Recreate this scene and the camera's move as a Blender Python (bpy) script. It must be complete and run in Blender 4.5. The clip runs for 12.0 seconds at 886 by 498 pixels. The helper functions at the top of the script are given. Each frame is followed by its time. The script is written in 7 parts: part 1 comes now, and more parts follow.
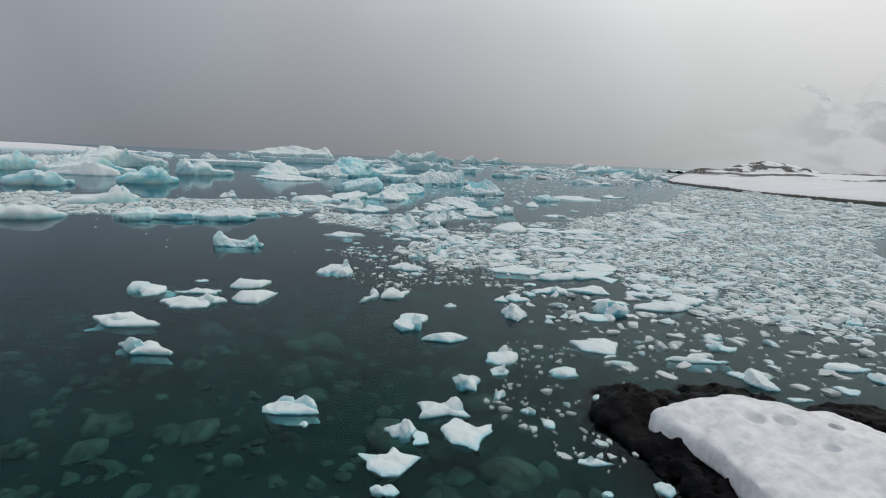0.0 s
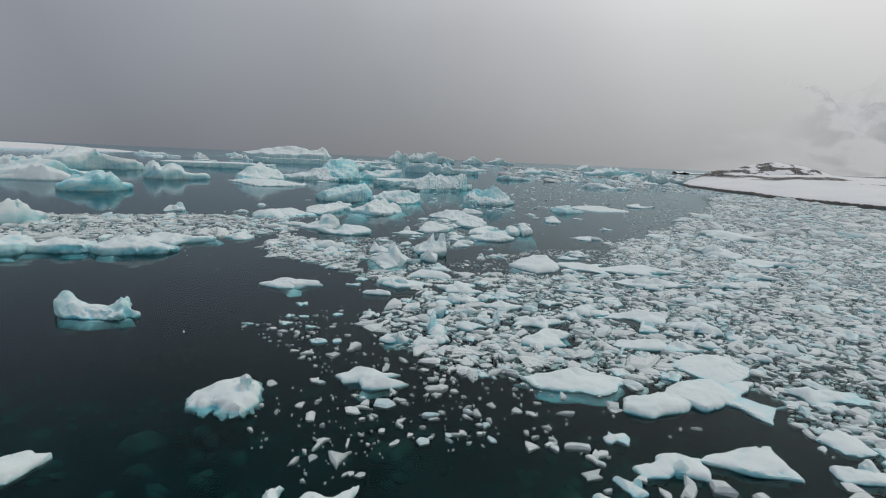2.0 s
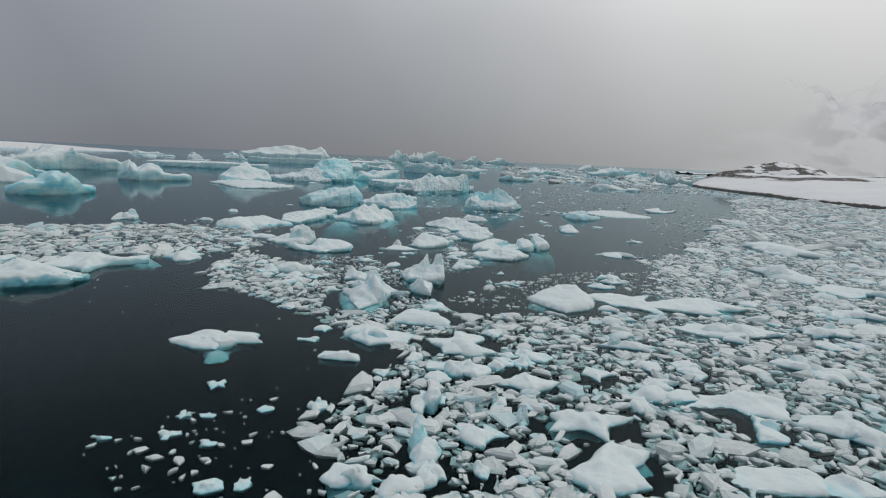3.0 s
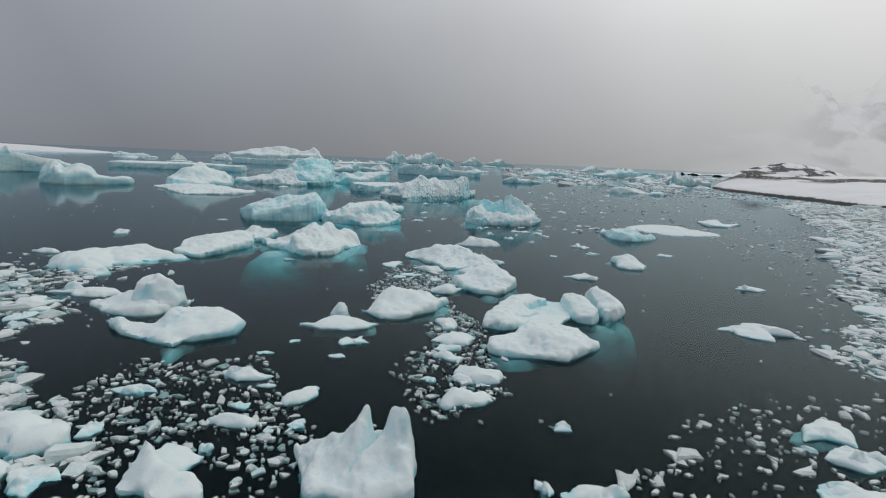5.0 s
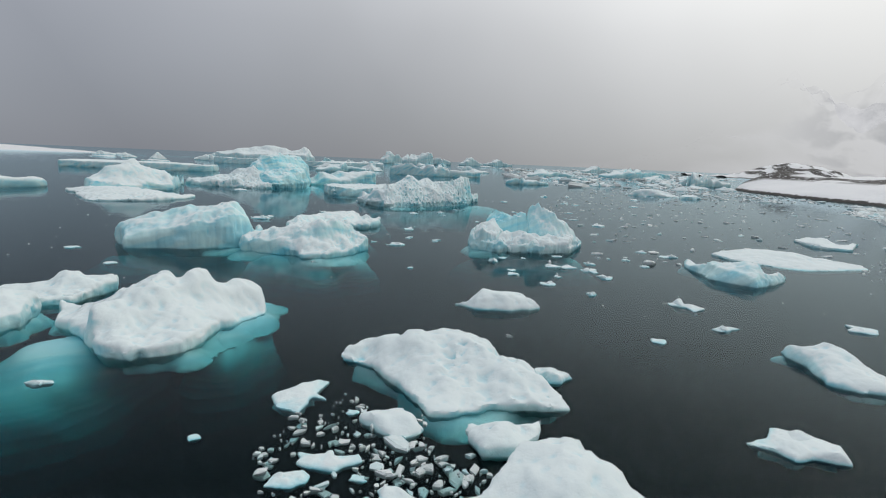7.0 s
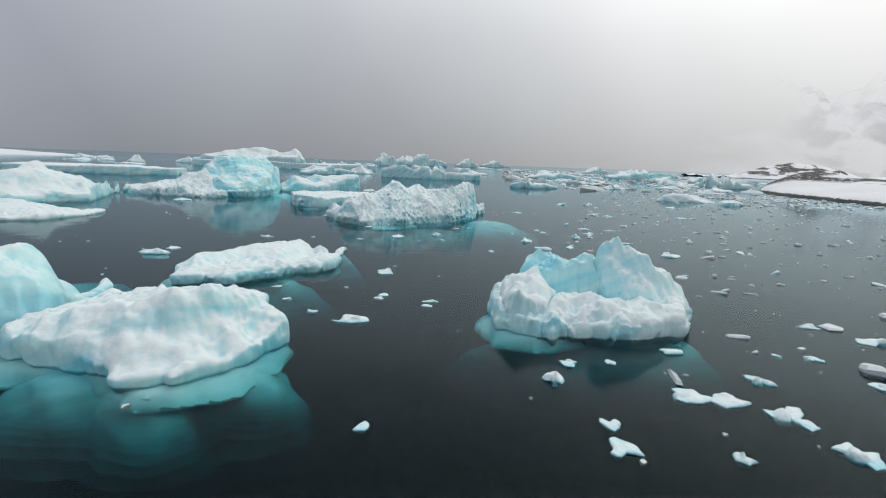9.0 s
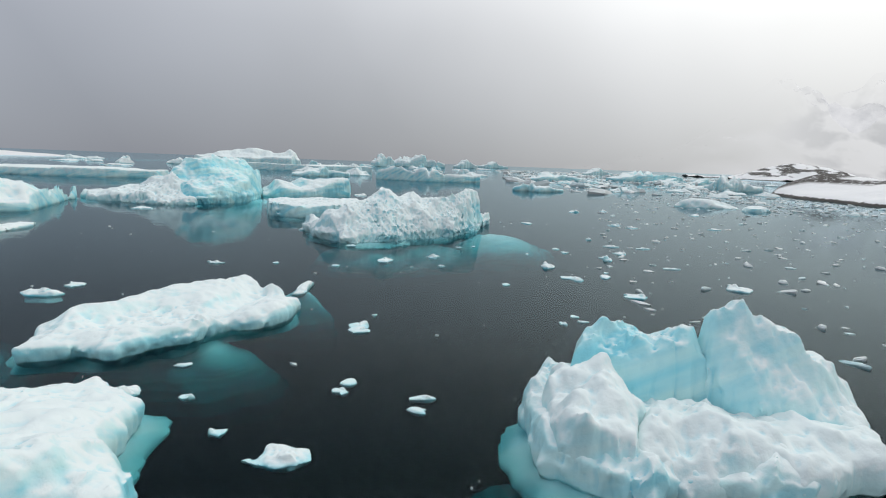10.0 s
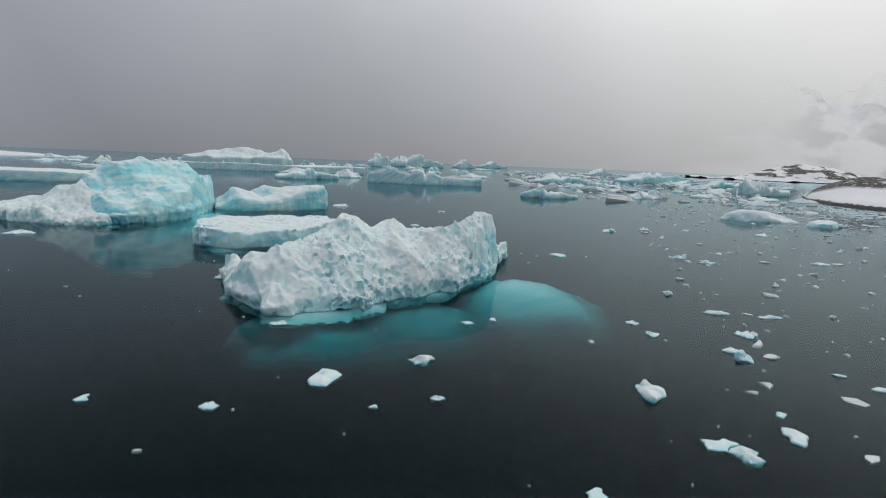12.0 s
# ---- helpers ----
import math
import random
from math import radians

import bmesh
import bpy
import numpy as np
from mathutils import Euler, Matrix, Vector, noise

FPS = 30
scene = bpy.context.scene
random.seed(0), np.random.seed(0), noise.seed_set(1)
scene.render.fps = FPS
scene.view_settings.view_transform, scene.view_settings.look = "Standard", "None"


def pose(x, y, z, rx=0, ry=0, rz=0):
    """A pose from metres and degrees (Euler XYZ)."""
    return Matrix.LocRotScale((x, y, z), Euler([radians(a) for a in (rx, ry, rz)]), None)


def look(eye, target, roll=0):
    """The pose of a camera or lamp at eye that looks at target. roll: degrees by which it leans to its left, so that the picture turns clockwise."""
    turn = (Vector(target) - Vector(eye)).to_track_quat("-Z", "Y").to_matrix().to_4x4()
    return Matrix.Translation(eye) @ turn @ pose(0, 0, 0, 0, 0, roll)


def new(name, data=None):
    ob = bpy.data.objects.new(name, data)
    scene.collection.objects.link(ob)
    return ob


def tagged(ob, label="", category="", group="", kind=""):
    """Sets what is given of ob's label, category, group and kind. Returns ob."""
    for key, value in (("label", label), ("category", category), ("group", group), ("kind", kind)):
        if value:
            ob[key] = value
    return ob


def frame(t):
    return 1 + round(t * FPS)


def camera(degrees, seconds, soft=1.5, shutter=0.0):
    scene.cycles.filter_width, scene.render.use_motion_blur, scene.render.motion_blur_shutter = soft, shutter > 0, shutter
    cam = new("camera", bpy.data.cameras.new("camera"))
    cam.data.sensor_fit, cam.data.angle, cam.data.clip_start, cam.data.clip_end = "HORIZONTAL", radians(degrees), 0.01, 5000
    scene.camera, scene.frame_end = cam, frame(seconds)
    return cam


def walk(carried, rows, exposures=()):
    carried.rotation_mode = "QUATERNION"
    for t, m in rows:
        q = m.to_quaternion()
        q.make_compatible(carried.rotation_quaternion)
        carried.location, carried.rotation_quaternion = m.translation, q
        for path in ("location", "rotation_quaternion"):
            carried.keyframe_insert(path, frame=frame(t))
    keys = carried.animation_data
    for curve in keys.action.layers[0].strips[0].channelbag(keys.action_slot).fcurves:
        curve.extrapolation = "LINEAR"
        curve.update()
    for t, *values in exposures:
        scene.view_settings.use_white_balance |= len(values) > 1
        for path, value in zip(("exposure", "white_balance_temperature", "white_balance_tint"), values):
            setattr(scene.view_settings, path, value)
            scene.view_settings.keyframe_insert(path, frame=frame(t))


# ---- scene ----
import collections

cam = camera(80.0, 12.0, 1.1)
PATH = [
    (0, (-0.429, 2.196, 5.607), (-0.427, 4.167, 5.269), 2.4),
    (0.5, (-0.463, 5.307, 5.736), (-0.462, 7.278, 5.398), 2.4),
    (1, (-0.443, 8.461, 5.852), (-0.444, 10.432, 5.515), 2.5),
    (1.5, (-0.394, 11.678, 5.948), (-0.396, 13.65, 5.611), 2.5),
    (2, (-0.374, 15.101, 6.009), (-0.376, 17.072, 5.672), 2.5),
    (2.5, (-0.389, 18.799, 6.003), (-0.392, 20.77, 5.666), 2.5),
    (3, (-0.263, 22.904, 5.971), (-0.267, 24.875, 5.633), 2.5),
    (5, (0.131, 40.072, 5.55), (0.13, 42.044, 5.218), 2.4),
    (5.5, (0.19, 44.218, 5.426), (0.191, 46.191, 5.094), 2.4),
    (6, (0.248, 48.513, 5.286), (0.252, 50.486, 4.955), 2.4),
    (6.5, (0.362, 52.85, 5.121), (0.369, 54.823, 4.791), 2.4),
    (7, (0.339, 56.982, 5.014), (0.349, 58.955, 4.685), 2.4),
    (9, (0.253, 72.088, 4.936), (0.276, 74.062, 4.613), 2.1),
    (9.5, (0.263, 75.845, 5.033), (0.288, 77.818, 4.712), 2.1),
    (10, (0.24, 79.499, 5.129), (0.27, 81.473, 4.809), 2.1),
    (10.5, (0.242, 83.043, 5.244), (0.274, 85.017, 4.923), 2.1),
    (11, (0.228, 86.612, 5.397), (0.264, 88.586, 5.077), 2.2),
    (11.5, (0.274, 90.086, 5.544), (0.31, 92.06, 5.222), 2.2),
    (12, (0.357, 93.618, 5.657), (0.395, 95.592, 5.335), 2.2),
]
walk(cam, [(t, look(eye, target, roll)) for t, eye, target, roll in PATH],
     exposures=((0, 0.0), (2.5, -0.15), (5, -0.08), (7, 0.12), (9.5, 0.35), (10.5, 0.40), (11.2, 0.26), (12, 0.04)))

scene.cycles.transparent_max_bounces = 64      # light crosses the water's layers down and up

# ---- world, sun ----
SUN_AZ, SUN_EL = radians(45), radians(62)        # from the path's heading towards the right; height
sun_way = Vector((math.sin(SUN_AZ) * math.cos(SUN_EL), math.cos(SUN_AZ) * math.cos(SUN_EL), math.sin(SUN_EL)))


def nodes_of(owner):
    owner.use_nodes = True
    owner.node_tree.nodes.clear()
    n, l = owner.node_tree.nodes, owner.node_tree.links

    def node(kind, **inputs):
        nd = n.new(kind)
        for k, v in inputs.items():
            k = k.replace("_", " ")
            if k in nd.inputs:
                nd.inputs[k].default_value = v
        return nd

    def math_(op, a, b=None, clamp=False):
        nd = n.new("ShaderNodeMath")
        nd.operation, nd.use_clamp = op, clamp
        for i, s in enumerate((a, b)):
            if s is None:
                continue
            if isinstance(s, (int, float)):
                nd.inputs[i].default_value = s
            else:
                l.new(s, nd.inputs[i])
        return nd.outputs[0]

    def ramp(fac, *stops):
        nd = n.new("ShaderNodeValToRGB")
        while len(nd.color_ramp.elements) < len(stops):
            nd.color_ramp.elements.new(0.5)
        for e, (p, c) in zip(nd.color_ramp.elements, stops):
            e.position, e.color = p, (*c, 1) if isinstance(c, tuple) else (c, c, c, 1)
        l.new(fac, nd.inputs[0])
        return nd.outputs[0]

    def mix(fac, a, b, kind="MIX"):
        nd = n.new("ShaderNodeMix")
        nd.data_type, nd.blend_type = "RGBA", kind
        for i, s in ((0, fac), (6, a), (7, b)):
            if isinstance(s, (int, float)):
                nd.inputs[i].default_value = s
            elif isinstance(s, tuple):
                nd.inputs[i].default_value = (*s, 1)
            else:
                l.new(s, nd.inputs[i])
        return nd.outputs[2]
    return n, l, node, math_, ramp, mix


world = bpy.data.worlds.new("sky")
scene.world = world
n, l, node, math_, ramp, mix = nodes_of(world)
where = node("ShaderNodeTexCoord").outputs["Generated"]
split = node("ShaderNodeSeparateXYZ")
l.new(where, split.inputs[0])
to_sun = n.new("ShaderNodeVectorMath")
to_sun.operation = "DOT_PRODUCT"
l.new(where, to_sun.inputs[0])
to_sun.inputs[1].default_value = Vector((math.sin(radians(60)) * 0.83, math.cos(radians(60)) * 0.83, 0.56))
glow = ramp(math_("MULTIPLY_ADD", to_sun.outputs["Value"], 0.5), (0.0, 0.66), (1.0, 0.96))
glow.node.inputs[0].links[0].from_node.inputs[2].default_value = 0.5
els = glow.node.color_ramp.elements
for p, v in ((0.3, 0.52), (0.5, 0.37), (0.7, 0.46), (0.80, 0.60), (0.90, 0.76), (0.96, 0.83)):
    e = els.new(p)
    e.color = (v, v, v, 1)
lift = ramp(split.outputs["Z"], (0.0, 0.62), (0.10, 0.78), (0.22, 0.96), (0.31, 1.14), (0.5, 0.98), (1.0, 1.35))
haze = node("ShaderNodeTexNoise", Scale=2.2, Detail=3.0, Roughness=0.45)
l.new(where, haze.inputs["Vector"])
veil = mix(1.0, mix(1.0, glow, lift, "MULTIPLY"), ramp(haze.outputs["Fac"], (0.3, 0.93), (0.7, 1.06)), "MULTIPLY")
veil = mix(1.0, veil, ramp(to_sun.outputs["Value"], (0.0, (0.90, 0.96, 1.085)), (1.0, (1.005, 1.0, 0.965))), "MULTIPLY")
sky = n.new("ShaderNodeTexSky")
sky.sky_type, sky.sun_disc, sky.sun_elevation, sky.sun_rotation = "NISHITA", False, SUN_EL, SUN_AZ
clear = node("ShaderNodeBackground", Strength=0.05)
l.new(sky.outputs[0], clear.inputs[0])
cloud = node("ShaderNodeBackground", Strength=1.0)
l.new(veil, cloud.inputs[0])
both = node("ShaderNodeMixShader", Fac=0.96)
l.new(clear.outputs[0], both.inputs[1]), l.new(cloud.outputs[0], both.inputs[2])
l.new(both.outputs[0], node("ShaderNodeOutputWorld").inputs[0])

sun = new("sun", bpy.data.lights.new("sun", "SUN"))
sun.data.energy, sun.data.angle, sun.data.color = 0.4, radians(30), (1.0, 0.97, 0.93)
sun.matrix_world = look(sun_way * 100, (0, 0, 0))

# ---- materials ----


def material(name):
    m = bpy.data.materials.new(name)
    kit = nodes_of(m)
    return (m, *kit)


def ice_material(name, blue, snow):
    """Glacier ice with wind-packed snow on what faces up: blue 0 to 1, snow 0 to 1."""
    m, n, l, node, math_, ramp, mix = material(name)
    place = node("ShaderNodeTexCoord").outputs["Object"]
    geo = node("ShaderNodeNewGeometry")
    facing, spot = node("ShaderNodeSeparateXYZ"), node("ShaderNodeSeparateXYZ")
    l.new(geo.outputs["Normal"], facing.inputs[0]), l.new(geo.outputs["Position"], spot.inputs[0])
    tex = []
    for scale, detail in ((0.45, 3.0), (2.4, 4.0), (16.0, 4.0)):
        t = node("ShaderNodeTexNoise", Scale=scale, Detail=detail, Roughness=0.55)
        l.new(place, t.inputs["Vector"])
        tex.append(t.outputs["Fac"])
    each = node("ShaderNodeObjectInfo").outputs["Random"]
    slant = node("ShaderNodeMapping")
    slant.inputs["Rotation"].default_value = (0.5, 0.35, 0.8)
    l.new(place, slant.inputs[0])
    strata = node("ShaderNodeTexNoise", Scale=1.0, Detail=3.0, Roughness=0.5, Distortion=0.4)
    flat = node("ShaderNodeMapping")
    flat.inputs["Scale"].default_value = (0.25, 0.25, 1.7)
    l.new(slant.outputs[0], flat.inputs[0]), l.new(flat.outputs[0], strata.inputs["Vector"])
    up = math_("ADD", facing.outputs["Z"], math_("MULTIPLY", math_("SUBTRACT", tex[1], 0.5), 0.7))
    up = math_("ADD", up, math_("MULTIPLY", math_("SUBTRACT", tex[0], 0.5), 1.2))
    # bare blue on steep sides also paints in their cyan shading
    cover = ramp(math_("ADD", up, 1.4 * (snow - 0.42)), (0.10, 0.0), (0.62, 1.0))
    wet = ramp(math_("MULTIPLY_ADD", spot.outputs["Z"], 13.0), (0.1, 0.0), (1.0, 1.0))
    wet.node.inputs[0].links[0].from_node.inputs[2].default_value = 0.1
    cover = math_("MULTIPLY", cover, wet)
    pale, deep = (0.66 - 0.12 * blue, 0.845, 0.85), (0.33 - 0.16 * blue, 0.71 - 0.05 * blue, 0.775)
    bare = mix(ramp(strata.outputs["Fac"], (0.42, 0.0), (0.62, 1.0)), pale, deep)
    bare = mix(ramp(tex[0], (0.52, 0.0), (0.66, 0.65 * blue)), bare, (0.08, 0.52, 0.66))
    bare = mix(math_("MULTIPLY", each, 0.3), bare, (0.74, 0.865, 0.865))
    top = mix(tex[1], (0.71, 0.81, 0.815), (0.82, 0.88, 0.875))
    top = mix(ramp(tex[0], (0.58, 0.0), (0.75, 0.3)), top, (0.62, 0.70, 0.70))
    bs = node("ShaderNodeBsdfPrincipled", IOR=1.31)
    # deep blue painted into creases, for light scattered inside the ice
    cleft_tint = ramp(geo.outputs["Pointiness"], (0.43, 0.8 * (0.2 + 0.7 * blue)), (0.495, 0.0))
    l.new(mix(cleft_tint, mix(cover, bare, top), (0.15, 0.60, 0.74)), bs.inputs["Base Color"])
    l.new(ramp(cover, (0.0, 0.32), (1.0, 0.7)), bs.inputs["Roughness"])
    relief = math_("ADD", math_("MULTIPLY", tex[1], 0.045), math_("MULTIPLY", tex[2], 0.010))
    bump = node("ShaderNodeBump", Strength=0.7, Distance=1.0)
    l.new(relief, bump.inputs["Height"]), l.new(bump.outputs[0], bs.inputs["Normal"])
    l.new(bs.outputs[0], node("ShaderNodeOutputMaterial").inputs[0])
    return m


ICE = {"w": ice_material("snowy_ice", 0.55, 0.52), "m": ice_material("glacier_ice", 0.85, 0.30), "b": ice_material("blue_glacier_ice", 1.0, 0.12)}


def water_material(name, tint, gloss, murk=0.0):
    m, n, l, node, math_, ramp, mix = material(name)
    through_ = node("ShaderNodeBsdfTransparent", Color=(*tint, 1))
    last = through_.outputs[0]
    if murk:
        flour = node("ShaderNodeBsdfDiffuse", Color=(0.08, 0.40, 0.56, 1))
        mx = node("ShaderNodeMixShader", Fac=murk)
        l.new(last, mx.inputs[1]), l.new(flour.outputs[0], mx.inputs[2])
        last = mx.outputs[0]
    if gloss:
        place = node("ShaderNodeTexCoord").outputs["Object"]
        waves = []
        for scale, detail in ((0.9, 2.0), (5.5, 3.0)):
            t = node("ShaderNodeTexNoise", Scale=scale, Detail=detail, Roughness=0.5)
            l.new(place, t.inputs["Vector"])
            waves.append(t.outputs["Fac"])
        bump = node("ShaderNodeBump", Strength=0.5, Distance=1.0)
        l.new(math_("ADD", math_("MULTIPLY", waves[0], 0.020), math_("MULTIPLY", waves[1], 0.0022)), bump.inputs["Height"])
        shine = node("ShaderNodeBsdfGlossy", Roughness=0.05, Color=(0.77, 0.94, 1.0, 1))
        fres = node("ShaderNodeFresnel", IOR=1.175)
        l.new(bump.outputs[0], shine.inputs["Normal"]), l.new(bump.outputs[0], fres.inputs["Normal"])
        mx = node("ShaderNodeMixShader")
        l.new(fres.outputs[0], mx.inputs[0]), l.new(last, mx.inputs[1]), l.new(shine.outputs[0], mx.inputs[2])
        last = mx.outputs[0]
    l.new(last, node("ShaderNodeOutputMaterial").inputs[0])
    return m


def plain(name, low, high, scale, rough, bump_, detail=5.0, shine=0.5):
    m, n, l, node, math_, ramp, mix = material(name)
    place = node("ShaderNodeTexCoord").outputs["Object"]
    t = node("ShaderNodeTexNoise", Scale=scale, Detail=detail, Roughness=0.62)
    f = node("ShaderNodeTexNoise", Scale=scale * 7, Detail=4.0, Roughness=0.6)
    l.new(place, t.inputs["Vector"]), l.new(place, f.inputs["Vector"])
    bs = node("ShaderNodeBsdfPrincipled", Roughness=rough, Specular_IOR_Level=shine)
    c = mix(ramp(t.outputs["Fac"], (0.35, 0.0), (0.65, 1.0)), low, high)
    l.new(mix(ramp(f.outputs["Fac"], (0.3, 0.75), (0.7, 1.1)), (0, 0, 0), c), bs.inputs["Base Color"])
    bump = node("ShaderNodeBump", Strength=0.8, Distance=1.0)
    l.new(math_("ADD", math_("MULTIPLY", t.outputs["Fac"], bump_), math_("MULTIPLY", f.outputs["Fac"], bump_ * 0.2)), bump.inputs["Height"])
    l.new(bump.outputs[0], bs.inputs["Normal"])
    l.new(bs.outputs[0], node("ShaderNodeOutputMaterial").inputs[0])
    return m


ROCK = plain("wet_black_rock", (0.003, 0.003, 0.004), (0.010, 0.010, 0.011), 3.5, 0.6, 0.16, 6.0, 0.10)
STONE = plain("algae_stone", (0.05, 0.044, 0.038), (0.25, 0.21, 0.16), 1.3, 0.85, 0.04)
SAND = plain("seabed_gravel", (0.024, 0.022, 0.02), (0.065, 0.058, 0.052), 0.8, 0.9, 0.05)
SNOW = plain("wind_packed_snow", (0.80, 0.82, 0.84), (0.89, 0.89, 0.89), 0.5, 0.8, 0.10)
# near-black put in for depths that no light reaches
DEEP = plain("lightless_deep", (0.004, 0.009, 0.011), (0.006, 0.012, 0.014), 0.1, 1.0, 0.0)

# ---- noise and ice shapes ----
LATTICE = np.random.RandomState(7).rand(32 * 32 * 32).astype(np.float32)


def value_noise(x, y, z):
    """Smooth value noise, -1 to 1, on a lattice that repeats every 32 cells."""
    x, y, z = (np.asarray(c, np.float32) for c in (x, y, z))
    fx, fy, fz = np.floor(x), np.floor(y), np.floor(z)
    xi, yi, zi = (c.astype(np.int32) for c in (fx, fy, fz))
    fx, fy, fz = x - fx, y - fy, z - fz
    fx, fy, fz = fx * fx * (3 - 2 * fx), fy * fy * (3 - 2 * fy), fz * fz * (3 - 2 * fz)
    a, b, c, d, e, f = (xi & 31) << 10, ((xi + 1) & 31) << 10, (yi & 31) << 5, ((yi + 1) & 31) << 5, zi & 31, (zi + 1) & 31

    def blend(p, q, w):
        lo, hi = LATTICE[p], LATTICE[q]
        hi -= lo
        hi *= w
        hi += lo
        return hi
    ace, bce, ade, bde = a + c, b + c, a + d, b + d
    v00, v10 = blend(ace + e, bce + e, fx), blend(ade + e, bde + e, fx)
    v01, v11 = blend(ace + f, bce + f, fx), blend(ade + f, bde + f, fx)
    low, high = v00 + (v10 - v00) * fy, v01 + (v11 - v01) * fy
    return 2 * (low + (high - low) * fz) - 1


def fbm(x, y, z, size, seed, octaves=3):
    out, amp = 0, 1.0
    for o in range(octaves):
        s = size / 2 ** o
        out = out + amp * value_noise(x / s + seed * 5.31 + o * 9.7, y / s + seed * 3.17 + o * 4.3, z / s + seed * 1.73)
        amp *= 0.5
    return out


def smooth_max(a, b, k):
    h = np.clip(0.5 + 0.5 * (a - b) / k, 0, 1)
    return b + (a - b) * h + k * h * (1 - h)


def net(field, lo, hi, cell, whole=False):
    """The surface where field(x, y, z) turns from below to above zero, as quads."""
    axes = [np.arange(a, b + cell, cell, dtype=np.float32) for a, b in zip(lo, hi)]
    X, Y, Z = np.meshgrid(*axes, indexing="ij")
    V = field(X, Y, Z)
    for ax in range(3):
        for side in (0, -1):
            at = [slice(None)] * 3
            at[ax] = side
            V[tuple(at)] = np.maximum(V[tuple(at)], 0.3 * cell)
    inside = V < 0
    shape = tuple(s - 1 for s in V.shape)
    total, count = np.zeros(shape + (3,), np.float32), np.zeros(shape, np.float32)
    corner = lambda i, j, k: (slice(i, i + shape[0]), slice(j, j + shape[1]), slice(k, k + shape[2]))
    for ax in range(3):
        for p in (0, 1):
            for q in (0, 1):
                c0 = [p, q]
                c0.insert(ax, 0)
                c1 = list(c0)
                c1[ax] = 1
                v0, v1 = V[corner(*c0)], V[corner(*c1)]
                cross = (v0 < 0) != (v1 < 0)
                t = np.where(cross, v0 / np.where(cross, v0 - v1, 1), 0)
                for d in range(3):
                    total[..., d] += np.where(cross, t if d == ax else c0[d], 0)
                count += cross
    used = count > 0
    ids = np.full(shape, -1, np.int64)
    ids[used] = np.arange(used.sum())
    base = np.stack(np.nonzero(used), 1)
    verts = (base + total[used] / count[used][:, None]) * cell + np.array(lo)
    faces = []
    for ax in range(3):
        b, c = [d for d in range(3) if d != ax]
        at0, at1 = [slice(None)] * 3, [slice(None)] * 3
        at0[ax], at1[ax] = slice(0, -1), slice(1, None)
        cross = inside[tuple(at0)] != inside[tuple(at1)]
        at = [slice(None)] * 3
        at[b], at[c] = slice(1, -1), slice(1, -1)
        idx = np.stack(np.nonzero(cross[tuple(at)]), 1)
        if not len(idx):
            continue
        idx[:, b] += 1
        idx[:, c] += 1
        quad = []
        for db, dc in ((0, 0), (-1, 0), (-1, -1), (0, -1)):
            i = idx.copy()
            i[:, b] += db
            i[:, c] += dc
            quad.append(ids[i[:, 0], i[:, 1], i[:, 2]])
        quad = np.stack(quad, 1)
        flip = inside[idx[:, 0], idx[:, 1], idx[:, 2]]
        if ax == 1:
            flip = ~flip
        quad[~flip] = quad[~flip][:, ::-1]
        faces.append(quad)
    if not faces:
        return None
    faces = np.concatenate(faces)
    group = np.arange(len(verts))                # loose crumbs are swept away: only large connected pieces stay
    while True:
        low = group[faces].min(1)
        was = group.copy()
        for c in range(4):
            np.minimum.at(group, faces[:, c], low)
        group = group[group]
        if (group == was).all():
            break
    size = np.bincount(group, minlength=len(verts))
    stay = size[group] > (0.10 * len(verts) if not whole else size.max() - 1)
    renumber = np.cumsum(stay) - 1
    return verts[stay], renumber[faces[stay[faces[:, 0]]]]


def mesh_of(name, verts, faces, mat, smooth=True):
    me = bpy.data.meshes.new(name)
    k = faces.shape[1]
    me.vertices.add(len(verts)), me.loops.add(faces.size), me.polygons.add(len(faces))
    me.vertices.foreach_set("co", np.ascontiguousarray(verts, np.float32).ravel())
    me.loops.foreach_set("vertex_index", np.ascontiguousarray(faces, np.int32).ravel())
    me.polygons.foreach_set("loop_start", np.arange(0, faces.size, k, dtype=np.int32))
    me.polygons.foreach_set("use_smooth", np.full(len(faces), smooth))
    me.update(calc_edges=True)
    if smooth:
        me.set_sharp_from_angle(angle=radians(42))
    me.materials.append(mat)
    return me


def outline_distance(x, y, points):
    """Distance from a closed plan outline, negative inside."""
    near, inside = np.full(x.shape, 1e9, np.float32), np.zeros(x.shape, bool)
    for (ax, ay), (bx, by) in zip(points, points[1:] + points[:1]):
        ex, ey = bx - ax, by - ay
        t = np.clip(((x - ax) * ex + (y - ay) * ey) / (ex * ex + ey * ey + 1e-9), 0, 1)
        near = np.minimum(near, (x - ax - t * ex) ** 2 + (y - ay - t * ey) ** 2)
        if ey != 0:
            inside ^= ((ay > y) != (by > y)) & (x < ex * (y - ay) / ey + ax)
    return np.where(inside, -1, 1) * np.sqrt(near)


def extent(points):
    return max(p[0] for p in points) - min(p[0] for p in points), max(p[1] for p in points) - min(p[1] for p in points)


